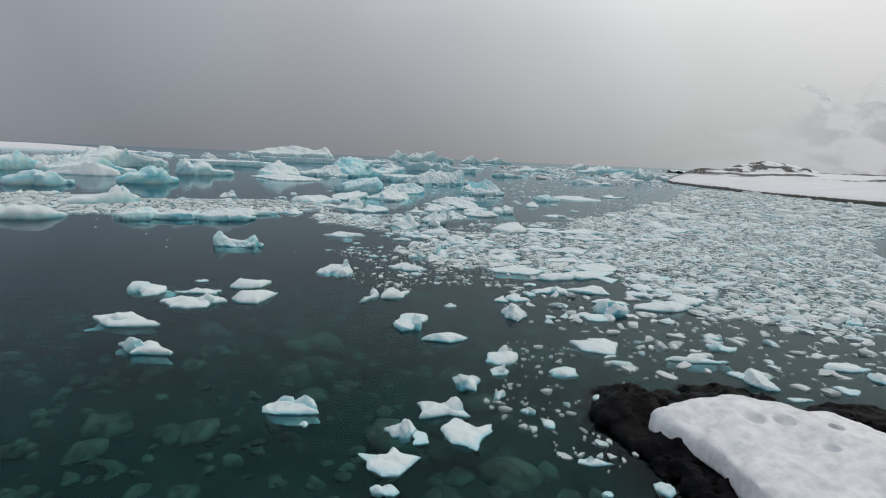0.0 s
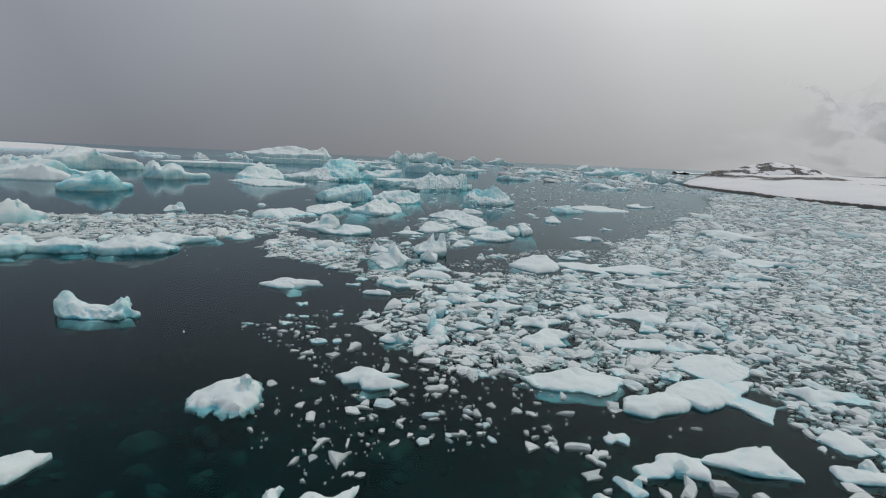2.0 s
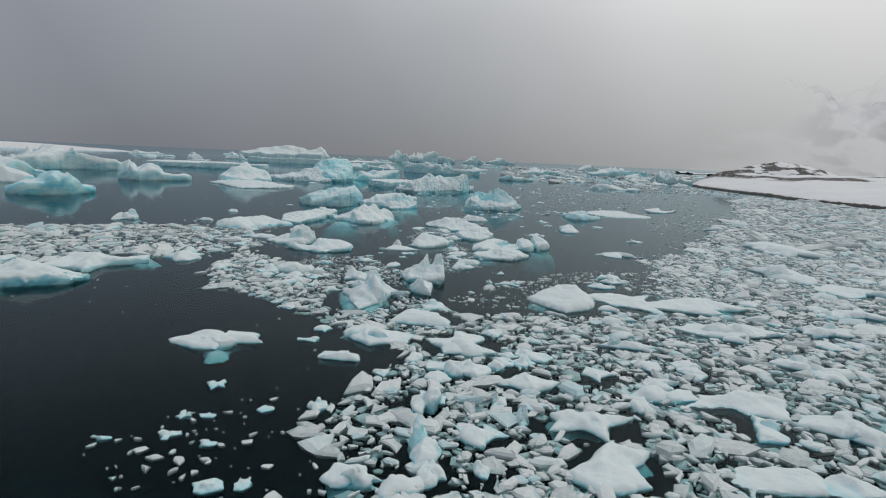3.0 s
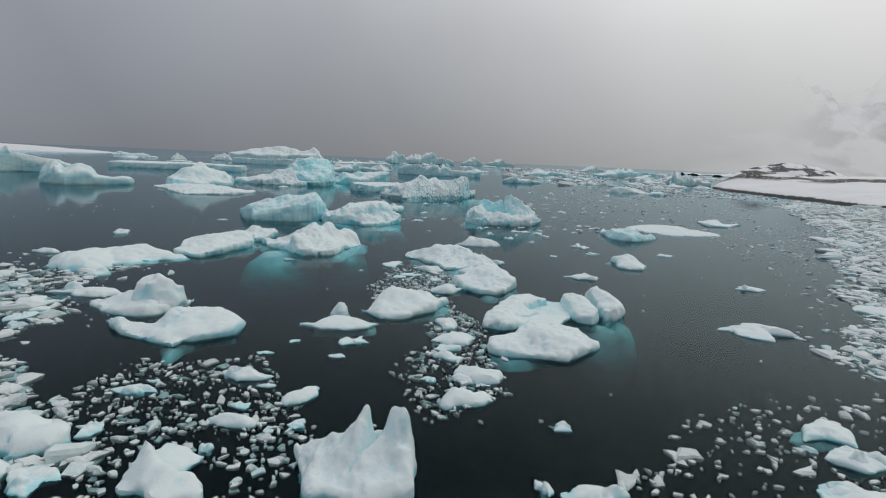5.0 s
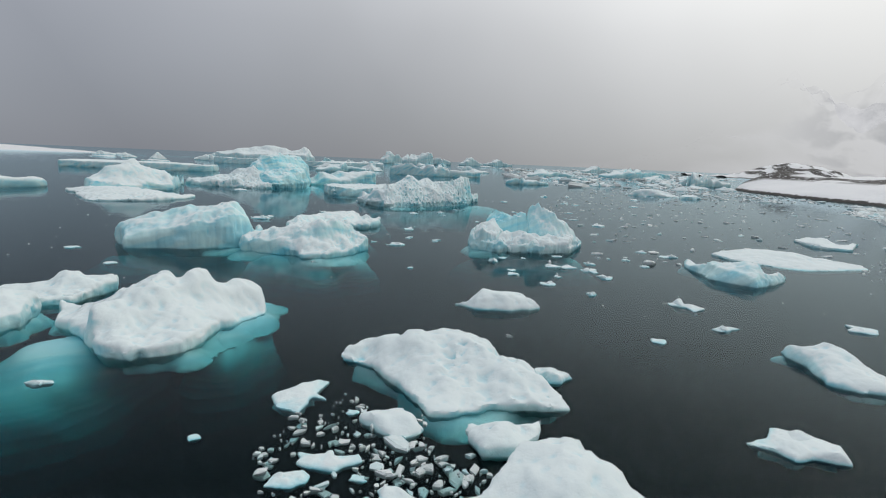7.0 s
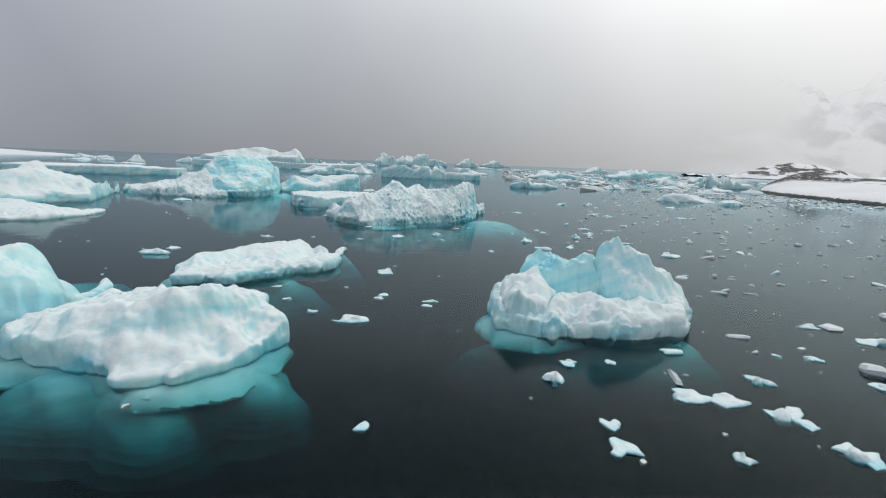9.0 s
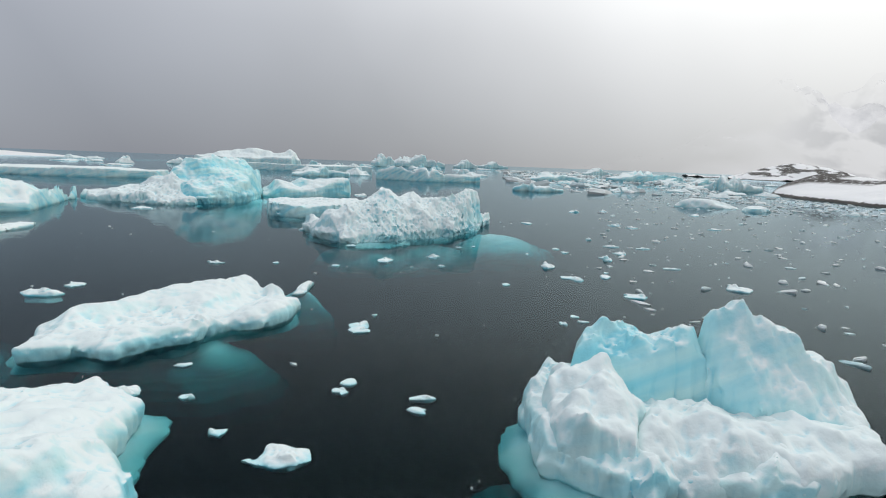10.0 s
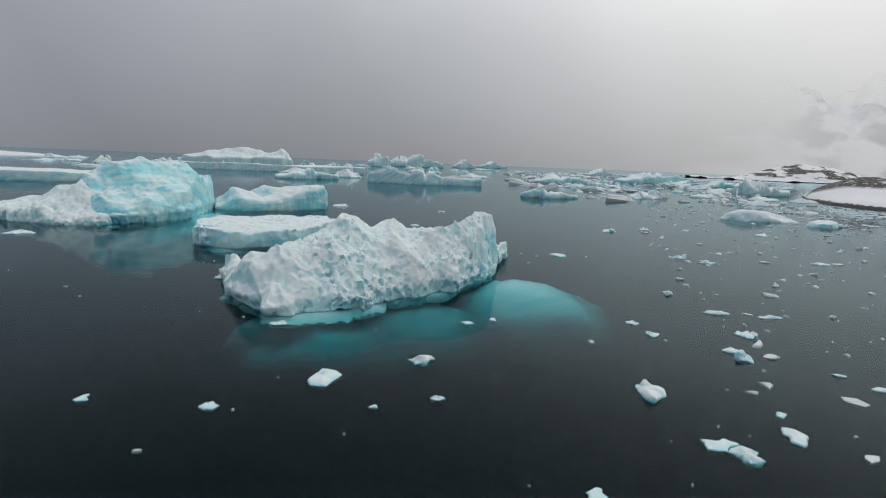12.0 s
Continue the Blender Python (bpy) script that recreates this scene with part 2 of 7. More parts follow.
def triangles(points):
    """Delaunay triangles over plan points, as index triples."""
    span = 50 * max(extent(points)) + 1
    pts = [(p[0], p[1]) for p in points] + [(-span, -span), (span, -span), (0, span)]
    n = len(points)

    def round_of(i, j, k):
        (ax, ay), (bx, by), (cx, cy) = pts[i], pts[j], pts[k]
        d = 2 * (ax * (by - cy) + bx * (cy - ay) + cx * (ay - by))
        if abs(d) < 1e-12:
            return 0, 0, 1e18
        a, b, c = ax * ax + ay * ay, bx * bx + by * by, cx * cx + cy * cy
        ux, uy = (a * (by - cy) + b * (cy - ay) + c * (ay - by)) / d, (a * (cx - bx) + b * (ax - cx) + c * (bx - ax)) / d
        return ux, uy, (ax - ux) ** 2 + (ay - uy) ** 2
    tris = {(n, n + 1, n + 2): round_of(n, n + 1, n + 2)}
    for i in range(n):
        x, y = pts[i]
        bad = [t for t, (ux, uy, r) in tris.items() if (x - ux) ** 2 + (y - uy) ** 2 < r]
        edges = collections.Counter(tuple(sorted(e)) for t in bad for e in ((t[0], t[1]), (t[1], t[2]), (t[2], t[0])))
        for t in bad:
            del tris[t]
        for (a, b), count in edges.items():
            if count == 1:
                tris[(a, b, i)] = round_of(a, b, i)
    return [t for t in tris if max(t) < n]


def facets(px, py, spots):
    """Heights of plane facets spanned between plan points of known height."""
    top = np.full(px.shape, min(s[2] for s in spots), np.float32)
    for i, j, k in triangles(spots):
        (ax, ay, az), (bx, by, bz), (cx, cy, cz) = spots[i], spots[j], spots[k]
        d = (by - cy) * (ax - cx) + (cx - bx) * (ay - cy)
        if abs(d) < 1e-7:
            continue
        u = ((by - cy) * (px - cx) + (cx - bx) * (py - cy)) / d
        v = ((cy - ay) * (px - cx) + (ax - cx) * (py - cy)) / d
        here = (u >= -1e-4) & (v >= -1e-4) & (u + v <= 1.0001)
        top[here] = (u * az + v * bz + (1 - u - v) * cz)[here]
    return top


TABLE = "table"


def ice_field(lobes, seed, draft, crumb=1.0, flute=0.0, chips=5, slabs=()):
    """Broken ice blocks (x, y, rx, ry, height, dome) and flat slabs (plan outline, height, slope of the sides)
    grown together, worn by noise, notched at the waterline."""
    spans = [(b[2], b[3]) for b in lobes] + [(0.5 * extent(p)[0], 0.5 * extent(p)[1]) for p, h, slope, *_ in slabs]
    small = min(min(s) for s in spans)
    wide = max(max(s) for s in spans)
    tall = max([b[4] for b in lobes] + [s[1] for s in slabs])
    rnd = random.Random(seed)
    blocks = []
    for b in lobes:
        turn, sides = rnd.uniform(0, 6.28), rnd.choice((5, 6, 7, 8))
        planes = []
        for i in range(sides):
            a = turn + 6.283 * (i + rnd.uniform(-0.28, 0.28)) / sides
            planes.append((math.cos(a), math.sin(a), rnd.uniform(0.80, 1.08), rnd.choice((0.05, 0.15, 0.3, 0.5))))
        cuts = []                                # broken faces: chips struck off the upper rim at a slant
        for i in range(chips):
            a, up = rnd.uniform(0, 6.28), math.radians(rnd.uniform(18, 72))
            c, s = math.cos(up), math.sin(up)
            cuts.append((math.cos(a) * c, math.sin(a) * c, s, (c + s) * rnd.uniform(0.56, 0.86)))
        blocks.append((b, planes, cuts, rnd.uniform(-0.25, 0.25), rnd.uniform(-0.28, 0.12)))

    def field(X, Y, Z):
        zs = Z * (0.25 if flute else 0.7)
        s = max(small * 1.2, wide * 0.3)
        wx = X + 0.34 * small * fbm(X, Y, zs, s, seed, 4)
        wy = Y + 0.34 * small * fbm(X, Y, zs, s, seed + 31, 4)
        V = None
        for (x, y, rx, ry, h, dome), planes, cuts, tx, ty in blocks:
            u, v = (wx - x) / rx, (wy - y) / ry
            rise = np.clip(Z / max(h, 0.05), 0, 1.2)
            sink = np.clip(-Z / draft, 0, 1)
            r = 0
            for cx, cy, far, lean in planes:
                r = r + np.maximum((u * cx + v * cy) / far + lean * rise * 0.6 - 0.10 * sink, 0) ** 7
            r = r ** (1 / 7)
            top = h * (1.04 + tx * u + ty * v - np.minimum(r, 1.5) ** (0.8 / max(dome, 0.05)))
            low = min(rx, ry)
            k = 0.10 * min(low, h)
            one = smooth_max(smooth_max(Z - top, (r - 1) * low, k), -draft * (1 - 0.4 * r * r) - Z, k)
            size = 0.7 * min(low, h * 1.5)
            for nx, ny, nz, far in cuts:
                one = np.maximum(one, (u * nx + v * ny + Z / h * nz - far) * size)
            V = one if V is None else -smooth_max(-V, -one, 0.06 * small)
        for points, h, slope, *spots in slabs:
            px, py = X[:, :, 0], Y[:, :, 0]
            s2 = max(extent(points)) * 0.22
            px, py = px + 0.13 * s2 * fbm(px, py, 0 * px, s2 * 0.8, seed + 3, 5), py + 0.13 * s2 * fbm(px, py, 0 * px, s2 * 0.8, seed + 4, 5)
            d = outline_distance(px, py, points)
            table = bool(spots) and spots[0] == TABLE
            known = list(spots[0]) if spots and not table else []
            w, dd = extent(points)
            if not known:                        # a floe: some broken planes that lean each their own way
                mx, my = sum(p[0] for p in points) / len(points), sum(p[1] for p in points) / len(points)
                lean = rnd.uniform(-0.45, 0.45), rnd.uniform(-0.45, 0.45)
                for i in range(7):
                    q, c = rnd.choice(points), rnd.uniform(0.05, 0.75)
                    x1, y1 = mx + (q[0] - mx) * c, my + (q[1] - my) * c
                    known.append((x1, y1, h * max(0.25, rnd.uniform(0.65, 1.15) + lean[0] * (x1 - mx) / w * 2 + lean[1] * (y1 - my) / dd * 2)))
            rim = []
            for qx, qy in points:
                near = min(known, key=lambda k: (k[0] - qx) ** 2 + (k[1] - qy) ** 2)[2]
                rim.append((qx, qy, max(0.03, near * rnd.choice((0.3, 0.5, 0.7) if spots else (0.12, 0.25, 0.4, 0.6)))))
            qx, qy = px + 0.05 * s2 * fbm(px, py, 0 * px, s2 * 0.35, seed + 15, 3), py + 0.05 * s2 * fbm(px, py, 0 * px, s2 * 0.35, seed + 16, 3)
            top = facets(qx, qy, known + rim)
            if spots and not table:              # half plane facets, half rounded terraces
                total, weight = 0, 0
                for sx, sy, sz in known:
                    near = 1 / (((qx - sx) ** 2 + (qy - sy) ** 2) / s2 ** 2 + 0.01) ** 2
                    total, weight = total + near * sz, weight + near
                top = 0.55 * top + 0.45 * total / weight * np.clip(0.55 - d / (0.12 * h + 0.12), 0.1, 1)
            if table:                            # flat-topped and cliff-sided
                top = h * (0.93 + 0.10 * fbm(px, py, 0 * px, s2 * 1.5, seed + 9, 3))
            top = top * (1 + 0.10 * fbm(px, py, 0 * px, s2 * 0.9, seed + 9, 3)) + 0.02 * h
            sub = np.maximum(-Z, 0)              # the sides draw in under water
            side = d[:, :, None] + slope * np.maximum(Z, 0) + 0.9 * sub
            one = smooth_max(smooth_max(Z - top[:, :, None], side, 0.04 * h), -draft - Z, 0.1 * h)
            V = one if V is None else -smooth_max(-V, -one, 0.03 * h)
        bulk = min(tall, 1.6 * small)
        skin = np.abs(V) < 0.55 * bulk
        x, y, z, zf = X[skin], Y[skin], Z[skin], zs[skin]
        grit = min(bulk, 0.8)
        rough = np.clip(0.45 + 0.9 * fbm(x, y, zf, 1.6 * bulk, seed + 51, 2), 0.08, 1.3)      # crumbled here, wind-smoothed there
        worn = 0.09 * min(1, 0.8 / bulk) * fbm(x, y, zf, 1.1 * bulk, seed + 7, 3)
        worn += crumb * 0.05 * min(1, 1.4 / bulk) * (2 * np.abs(fbm(x, y, zf, 0.5 * bulk, seed + 13, 3)) - 0.6)   # scalloped hollows, sharp ridges
        worn += (min(crumb, 1) * 0.12 if crumb < 1.2 else 0.24) * rough * grit / bulk * (2 * np.abs(fbm(x, y, zf, 0.45 * grit, seed + 19, 4)) - 0.6)
        if crumb > 1:                            # crags: ragged crests and clefts
            spine = 1 - 1.9 * np.abs(fbm(x, y, zf * 0.7, 2.4 * grit, seed + 61, 4))
            worn -= 0.36 * grit / bulk * (crumb - 0.4) * (spine * np.abs(spine) - 0.1)
        if flute:                                # melt grooves that run down the faces
            worn += flute * grit / bulk * (1 - 2.6 * np.abs(fbm(x, y, z * 0.10, 0.95 * grit, seed + 41, 2)))
        worn += 0.07 * grit / bulk * np.exp(-(z / (0.10 * tall + 0.03)) ** 2)
        V[skin] += bulk * worn
        return V
    return field


def foot_field(lobes, seed):
    def field(X, Y, Z):
        V = None
        w = min(min(b[2], b[3]) for b in lobes)
        wx = X + 0.35 * w * fbm(X, Y, Z, w * 1.2, seed + 3, 4)
        wy = Y + 0.35 * w * fbm(X, Y, Z, w * 1.2, seed + 17, 4)
        for x, y, rx, ry, top in lobes:
            r = np.sqrt(((wx - x) / rx) ** 2 + ((wy - y) / ry) ** 2)
            one = Z - (top - 0.2 * r ** 2 - 0.45 * r ** 3)
            V = one if V is None else -smooth_max(-V, -one, 0.3)
        V = V + 0.05 * (2 * np.abs(fbm(X, Y * 0.4, Z, 1.1, seed + 23, 4)) - 0.5)
        return np.maximum(V, Z + 0.03)
    return field


def root_field(points, seed, reach, deep):
    """Ice that slopes away under water all round a plan outline."""
    def field(X, Y, Z):
        px, py = X[:, :, 0], Y[:, :, 0]
        px = px + 0.5 * reach * fbm(px, py, 0 * px, 1.6 * reach, seed + 3, 3)
        py = py + 0.5 * reach * fbm(px, py, 0 * px, 1.6 * reach, seed + 4, 3)
        wide = reach * np.clip(0.15 + 2.2 * fbm(px, py, 0 * px, 7 * reach, seed + 8, 2), 0.02, 2.4)
        d = (outline_distance(px, py, points) + np.clip(0.4 - 0.8 * wide, 0, min(0.4, 0.15 * min(extent(points))))) / wide
        V = Z - (-0.05 - deep * np.clip(d + 0.12, 0, 3) ** 1.3)[:, :, None]
        V = V + 0.07 * deep * (2 * np.abs(fbm(X, Y, Z * 0.5, 0.7 * reach, seed + 23, 3)) - 0.5)
        return np.maximum(np.maximum(V, Z + 0.04), -1.15 * deep - Z)
    return field


def ice_mesh(name, lobes, cell, seed, mat, crumb=1.0, flute=0.0, chips=5, slabs=()):
    tall = max([b[4] for b in lobes] + [s[1] for s in slabs])
    boxes = [(b[0] - b[2], b[0] + b[2], b[1] - b[3], b[1] + b[3]) for b in lobes]
    for points, h, slope, *_ in slabs:
        xs, ys = [p[0] for p in points], [p[1] for p in points]
        boxes.append((min(xs), max(xs), min(ys), max(ys)))
    draft = max(min(0.08 + 0.2 * tall, 0.5), 1.3 * cell)
    m = 0.09 * max(max(b[1] - b[0], b[3] - b[2]) for b in boxes) + 2 * cell
    lo = (min(b[0] for b in boxes) - m, min(b[2] for b in boxes) - m, -draft - 2 * cell)
    hi = (max(b[1] for b in boxes) + m, max(b[3] for b in boxes) + m, tall * (1.35 + flute) + 3 * cell)
    return mesh_of(name, *net(ice_field(lobes, seed, draft, crumb, flute, chips, slabs), lo, hi, cell, True), mat)


def grow_root(ob, points, seed, reach, deep, cell):
    m = 2.8 * reach
    lo = (min(p[0] for p in points) - m, min(p[1] for p in points) - m, -1.25 * deep - cell)
    hi = (max(p[0] for p in points) + m, max(p[1] for p in points) + m, 2 * cell)
    shape = net(root_field(points, seed, reach, deep), lo, hi, cell)
    if shape is None:
        return
    root = new("submerged_root", mesh_of("submerged_root", *shape, FOOT))
    root.parent = ob
    tagged(root, "turquoise ice sloping away under the water")


TAKEN = []                                       # plan ellipses of ice already afloat


def iceberg(x, y, cell, seed, style, label, lobes, feet, crumb=1.0, flute=0.0, slabs=()):
    shelf = slabs and lobes                      # a shelf with blocks standing on it, each a part of its own
    ob = new("iceberg", ice_mesh("iceberg", [] if shelf else lobes, cell, seed, ICE[style], crumb, flute, 5, slabs[:1]))
    ob.location = (x, y, 0)
    for i, b in enumerate(lobes if shelf else ()):
        block = new("ice_block", ice_mesh("ice_block", [b], cell, seed + 50 + i, ICE[style], crumb, flute, 6))
        block.parent = ob
        tagged(block, "upright block of weathered ice" if b[4] > 1.2 * min(b[2], b[3]) else "hummock of weathered ice")
    for i, slab in enumerate(slabs[1:]):
        own = slab[4] if len(slab) > 4 else style
        ledge = new("ice_ledge", ice_mesh("ice_ledge", [], cell, seed + 70 + i, ICE[own], crumb, flute, 5, [slab[:4]]))
        ledge.parent = ob
        tagged(ledge, "blue hollowed wall of old ice" if own == "b" else "block of weathered ice" if len(slab) > 4 else "ledge of ice frozen to the side of the floe")
    tagged(ob, label, "iceberg")
    for b in lobes:
        TAKEN.append((x + b[0], y + b[1], b[2], b[3]))
    for points, h, slope, *_ in slabs:
        w, d = extent(points)
        TAKEN.append((x + min(p[0] for p in points) + w / 2, y + min(p[1] for p in points) + d / 2, w * 0.45, d * 0.45))
    grown = [sl for sl in slabs if cell <= 0.1 and len(sl) < 5 and max(extent(sl[0])) > 1.6 and min(extent(sl[0])) > 0.9]
    for i, (points, h, slope, *_) in enumerate(grown):
        size = max(extent(points))
        grow_root(ob, points, seed + i, min(0.05 * size + 0.06, 0.5), min(0.18 + 0.04 * size, 0.42), max(size / 60, 0.06))
    if feet:
        lo = (min(b[0] - 1.5 * b[2] for b in feet), min(b[1] - 1.5 * b[3] for b in feet), -2.6)
        hi = (max(b[0] + 1.5 * b[2] for b in feet), max(b[1] + 1.5 * b[3] for b in feet), 0.1)
        me = mesh_of("submerged_foot", *net(foot_field(feet, seed), lo, hi, max(cell * 2.2, 0.16)), FOOT)
        foot = new("submerged_foot", me)
        foot.parent = ob
        tagged(foot, "smooth pale turquoise ice foot under the water")
    return ob


def ice_floe(x, y, w, d, h, seed):
    rnd = random.Random(seed)
    count, turn = rnd.randint(7, 11), rnd.uniform(0, 6.28)
    plan = []
    for i in range(count):
        a = turn + 6.283 * (i + rnd.uniform(-0.33, 0.33)) / count
        r = rnd.choice((0.38, 0.7, 0.9, 1.05, 1.2, 1.25))
        plan.append((math.cos(a) * r * w * 0.5, math.sin(a) * r * d * 0.5))
    lobes = []
    for i in range(rnd.choice((0, 0, 1, 1, 2))):
        a, q = rnd.uniform(0, 6.28), rnd.uniform(0.3, 0.55)
        lobes.append((math.cos(a) * w * 0.2, math.sin(a) * d * 0.2, w * q * 0.5, d * q * 0.5, h * rnd.uniform(0.8, 1.3), rnd.uniform(0.15, 0.4)))
    h *= 0.55 if w < 1.3 else 0.7
    style = "w" if rnd.random() < 0.75 else "m"
    cell = max(0.022, max(w, d) / (26 + 7 * min(w, 3)))
    split = w > 1.2
    ob = new("ice_floe", ice_mesh("ice_floe", [] if split else lobes, cell, seed, ICE[style], 0.45, 0.0, 4, [(plan, h, rnd.choice((0.3, 0.6, 1.0)))]))
    ob.location = (x, y, 0)
    for i, b in enumerate(lobes if split else ()):
        hump = new("hummock", ice_mesh("hummock", [b], cell, seed + 40 + i, ICE[style], 0.6, 0.0, 6))
        hump.parent = ob
    if split and y < 125:
        grow_root(ob, plan, seed, 0.07 * w + 0.05, 0.16 + 0.04 * w, max(w / 36, 0.05))
    TAKEN.append((x, y, w / 2, d / 2))
    size = "small chunk of" if w < 0.6 else "low floe of" if h < 0.4 * w else "hummocked floe of"
    tone = "snow-white ice" if style == "w" else "pale blue-white ice"
    tagged(ob, f"{size} {tone} drifting on dark still water", "ice floe", "drifting ice floes")
    return ob


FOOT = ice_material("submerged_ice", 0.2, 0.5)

# ---- sea and seabed ----


def sheet(name, z, half, mat, y0=120):
    me = bpy.data.meshes.new(name)
    me.from_pydata([(-half, y0 - half, z), (half, y0 - half, z), (half, y0 + half, z), (-half, y0 + half, z)], [], [(0, 1, 2, 3)])
    me.materials.append(mat)
    return tagged(new(name, me), kind="structure")


tagged(sheet("water", 0.0, 4200, water_material("sea_surface", (0.90, 0.965, 0.97), True)), "calm dark grey sea with faint ripples", "sea")
above = 0.0
for z in (-0.03, -0.06, -0.09, -0.12, -0.155, -0.19, -0.23, -0.27, -0.32, -0.37, -0.43, -0.5, -0.58, -0.67, -0.77, -0.88, -1.0, -1.15, -1.35, -1.6, -1.95, -2.4):
    tint = tuple(math.exp(-k * (above - z) * (1 + 1.6 * max(0, -z - 0.5))) for k in (2.3, 0.66, 0.62))      # red is swallowed first
    murk = 0.005 * (above - z)                    # glacial flour throws a little light back
    above = z
    tagged(sheet("water_depth", z, 400, water_material("sea_depth", tint, False, murk)), "clear blue-green water below the surface", "sea")


def grid_mesh(name, x0, x1, y0, y1, nx, ny, height, mat):
    xs, ys = np.meshgrid(np.linspace(x0, x1, nx), np.linspace(y0, y1, ny), indexing="ij")
    v = np.stack([xs, ys, height(xs, ys)], -1).reshape(-1, 3)
    i = (np.arange(nx - 1)[:, None] * ny + np.arange(ny - 1)[None]).ravel()
    return mesh_of(name, v, np.stack([i, i + ny, i + ny + 1, i + 1], 1), mat)


def bed_height(x, y):
    slope = np.clip((y - 6) / 30, 0, 1.6)
    return -0.40 - 1.1 * slope - 2.0 * np.clip(slope - 0.7, 0, 1) + 0.10 * fbm(x, y, 0 * x, 3.0, 5, 3)


bed = new("seabed", grid_mesh("seabed", -45, 45, -30, 54, 90, 84, bed_height, SAND))
tagged(bed, "gravelly shallow seabed with algae-covered stones", "seabed", kind="structure")
# added sheet that closes the depths in black, where light runs out
tagged(sheet("ground", -7.0, 4200, DEEP), "near-black sheet added where light runs out in deep water", "ground")

# ---- icebergs and floes ----
iceberg(-2.07, 117.91, 0.05, 1, "w", "jagged blue-white iceberg with a tower and turquoise ice under water",
        [],
        [(7.11, 1.00, 2.93, 2.87, -0.10), (-2.17, -4.03, 3.10, 2.04, -0.50), (1.35, -1.72, 3.20, 2.66, -0.60)], 1.25,
        slabs=[([(-6.03, -2.51), (-4.46, -4.55), (-3.17, -5.98), (-0.99, -5.22), (1.42, -3.11), (3.34, -1.40), (5.16, 1.81), (6.37, 5.64), (6.71, 8.03), (5.58, 5.37), (3.59, 3.05), (1.27, 1.82), (-1.78, -0.29), (-4.44, -1.53), (-5.64, -1.00), (-6.92, -0.13)], 3.15, -0.10,
                [(-6.92, -0.38, 1.10), (-4.44, -1.78, 1.10), (1.27, 1.57, 1.10), (5.58, 5.12, 1.10), (-5.87, -2.14, 0.78), (-4.41, -3.62, 1.82), (-3.44, -3.88, 2.13), (-3.03, -5.38, 0.70), (-2.55, -1.96, 2.82), (-1.24, -1.23, 3.15), (0.14, -0.12, 2.91), (-1.33, -3.42, 2.24), (-1.08, -4.72, 0.94), (0.35, -2.12, 2.34), (0.70, -3.05, 0.96), (2.24, -0.44, 2.55), (2.54, -1.51, 1.20), (3.83, 0.71, 2.87), (4.76, 2.31, 3.12), (5.42, 3.13, 2.95), (6.10, 4.26, 1.14), (3.84, -0.39, 1.29), (-2.40, -4.55, 1.62), (-0.42, -3.42, 1.81), (1.55, -1.90, 1.86)])])
iceberg(-9.95, 130.97, 0.1, 2, "m", "flat-topped slab of pale ice behind a jagged iceberg",
        [],
        [], 0.9,
        slabs=[([(-4.76, -4.12), (-2.32, -5.36), (-1.03, -4.64), (1.28, -3.43), (4.99, 1.46), (6.31, 5.08), (5.81, 1.48), (0.75, 5.55), (-4.49, 3.60), (-6.53, 0.38)], 1.20, 0.05, TABLE)])
iceberg(-27.35, 140.83, 0.1, 3, "w", "blue overhanging iceberg with a long white snow tail",
        [],
        [(4.62, 2.84, 2.83, 6.13, -0.06)], 1.15,
        slabs=[([(-12.3, -1.7), (-9.1, -5.3), (-3.5, -6.6), (-0.5, -7.6), (3.0, -6.5), (2.6, -4.5), (1.0, -2.0), (-1.5, -0.5), (-4.5, -0.9)], 3.0, 0.1,
                [(-11.0, -2.4, 0.8), (-8.7, -4.0, 0.6), (-6.5, -2.6, 1.2), (-4.6, -4.5, 1.1), (-3.0, -2.2, 2.6), (-1.6, -5.0, 1.9), (-0.5, -6.8, 0.6), (1.5, -5.8, 0.9), (-0.6, -3.6, 3.0)]),
               ([(-2.2, -3.6), (0.2, -5.2), (2.6, -5.9), (4.9, -3.9), (6.1, 0.1), (4.9, 7.0), (3.4, 10.7), (1.4, 4.0), (-1.0, 0.5), (-2.6, -1.6)], 4.7, -0.22,
                [(-1.7, -2.6, 3.6), (-0.6, -3.4, 3.7), (-0.3, -1.8, 4.4), (1.44, -1.76, 4.5), (2.28, 0.2, 4.45), (3.12, 2.52, 4.73), (4.48, 4.62, 3.9), (4.03, 8.86, 3.3), (1.0, -4.2, 2.3), (2.64, -4.9, 1.5), (3.9, -3.6, 2.0), (3.4, -1.6, 3.3), (5.18, 0.18, 2.7)], "b")])
iceberg(-17.44, 151.87, 0.14, 4, "m", "low weathered iceberg with a rounded knob",
        [],
        [], 0.9,
        slabs=[([(-5.27, -2.79), (-1.28, -3.78), (2.74, -1.49), (5.69, 1.86), (5.22, 4.26), (1.75, 2.31), (-2.59, 0.02), (-6.25, -0.39)], 2.83, 0.00,
                [(-6.25, -0.64, 0.99), (1.75, 2.06, 0.99), (-4.82, -2.11, 0.56), (-3.91, -1.27, 2.33), (-0.65, -0.18, 2.53), (2.12, 0.91, 2.46), (3.93, 1.19, 2.83), (5.33, 2.01, 2.66), (-0.10, -1.98, 1.32)])])
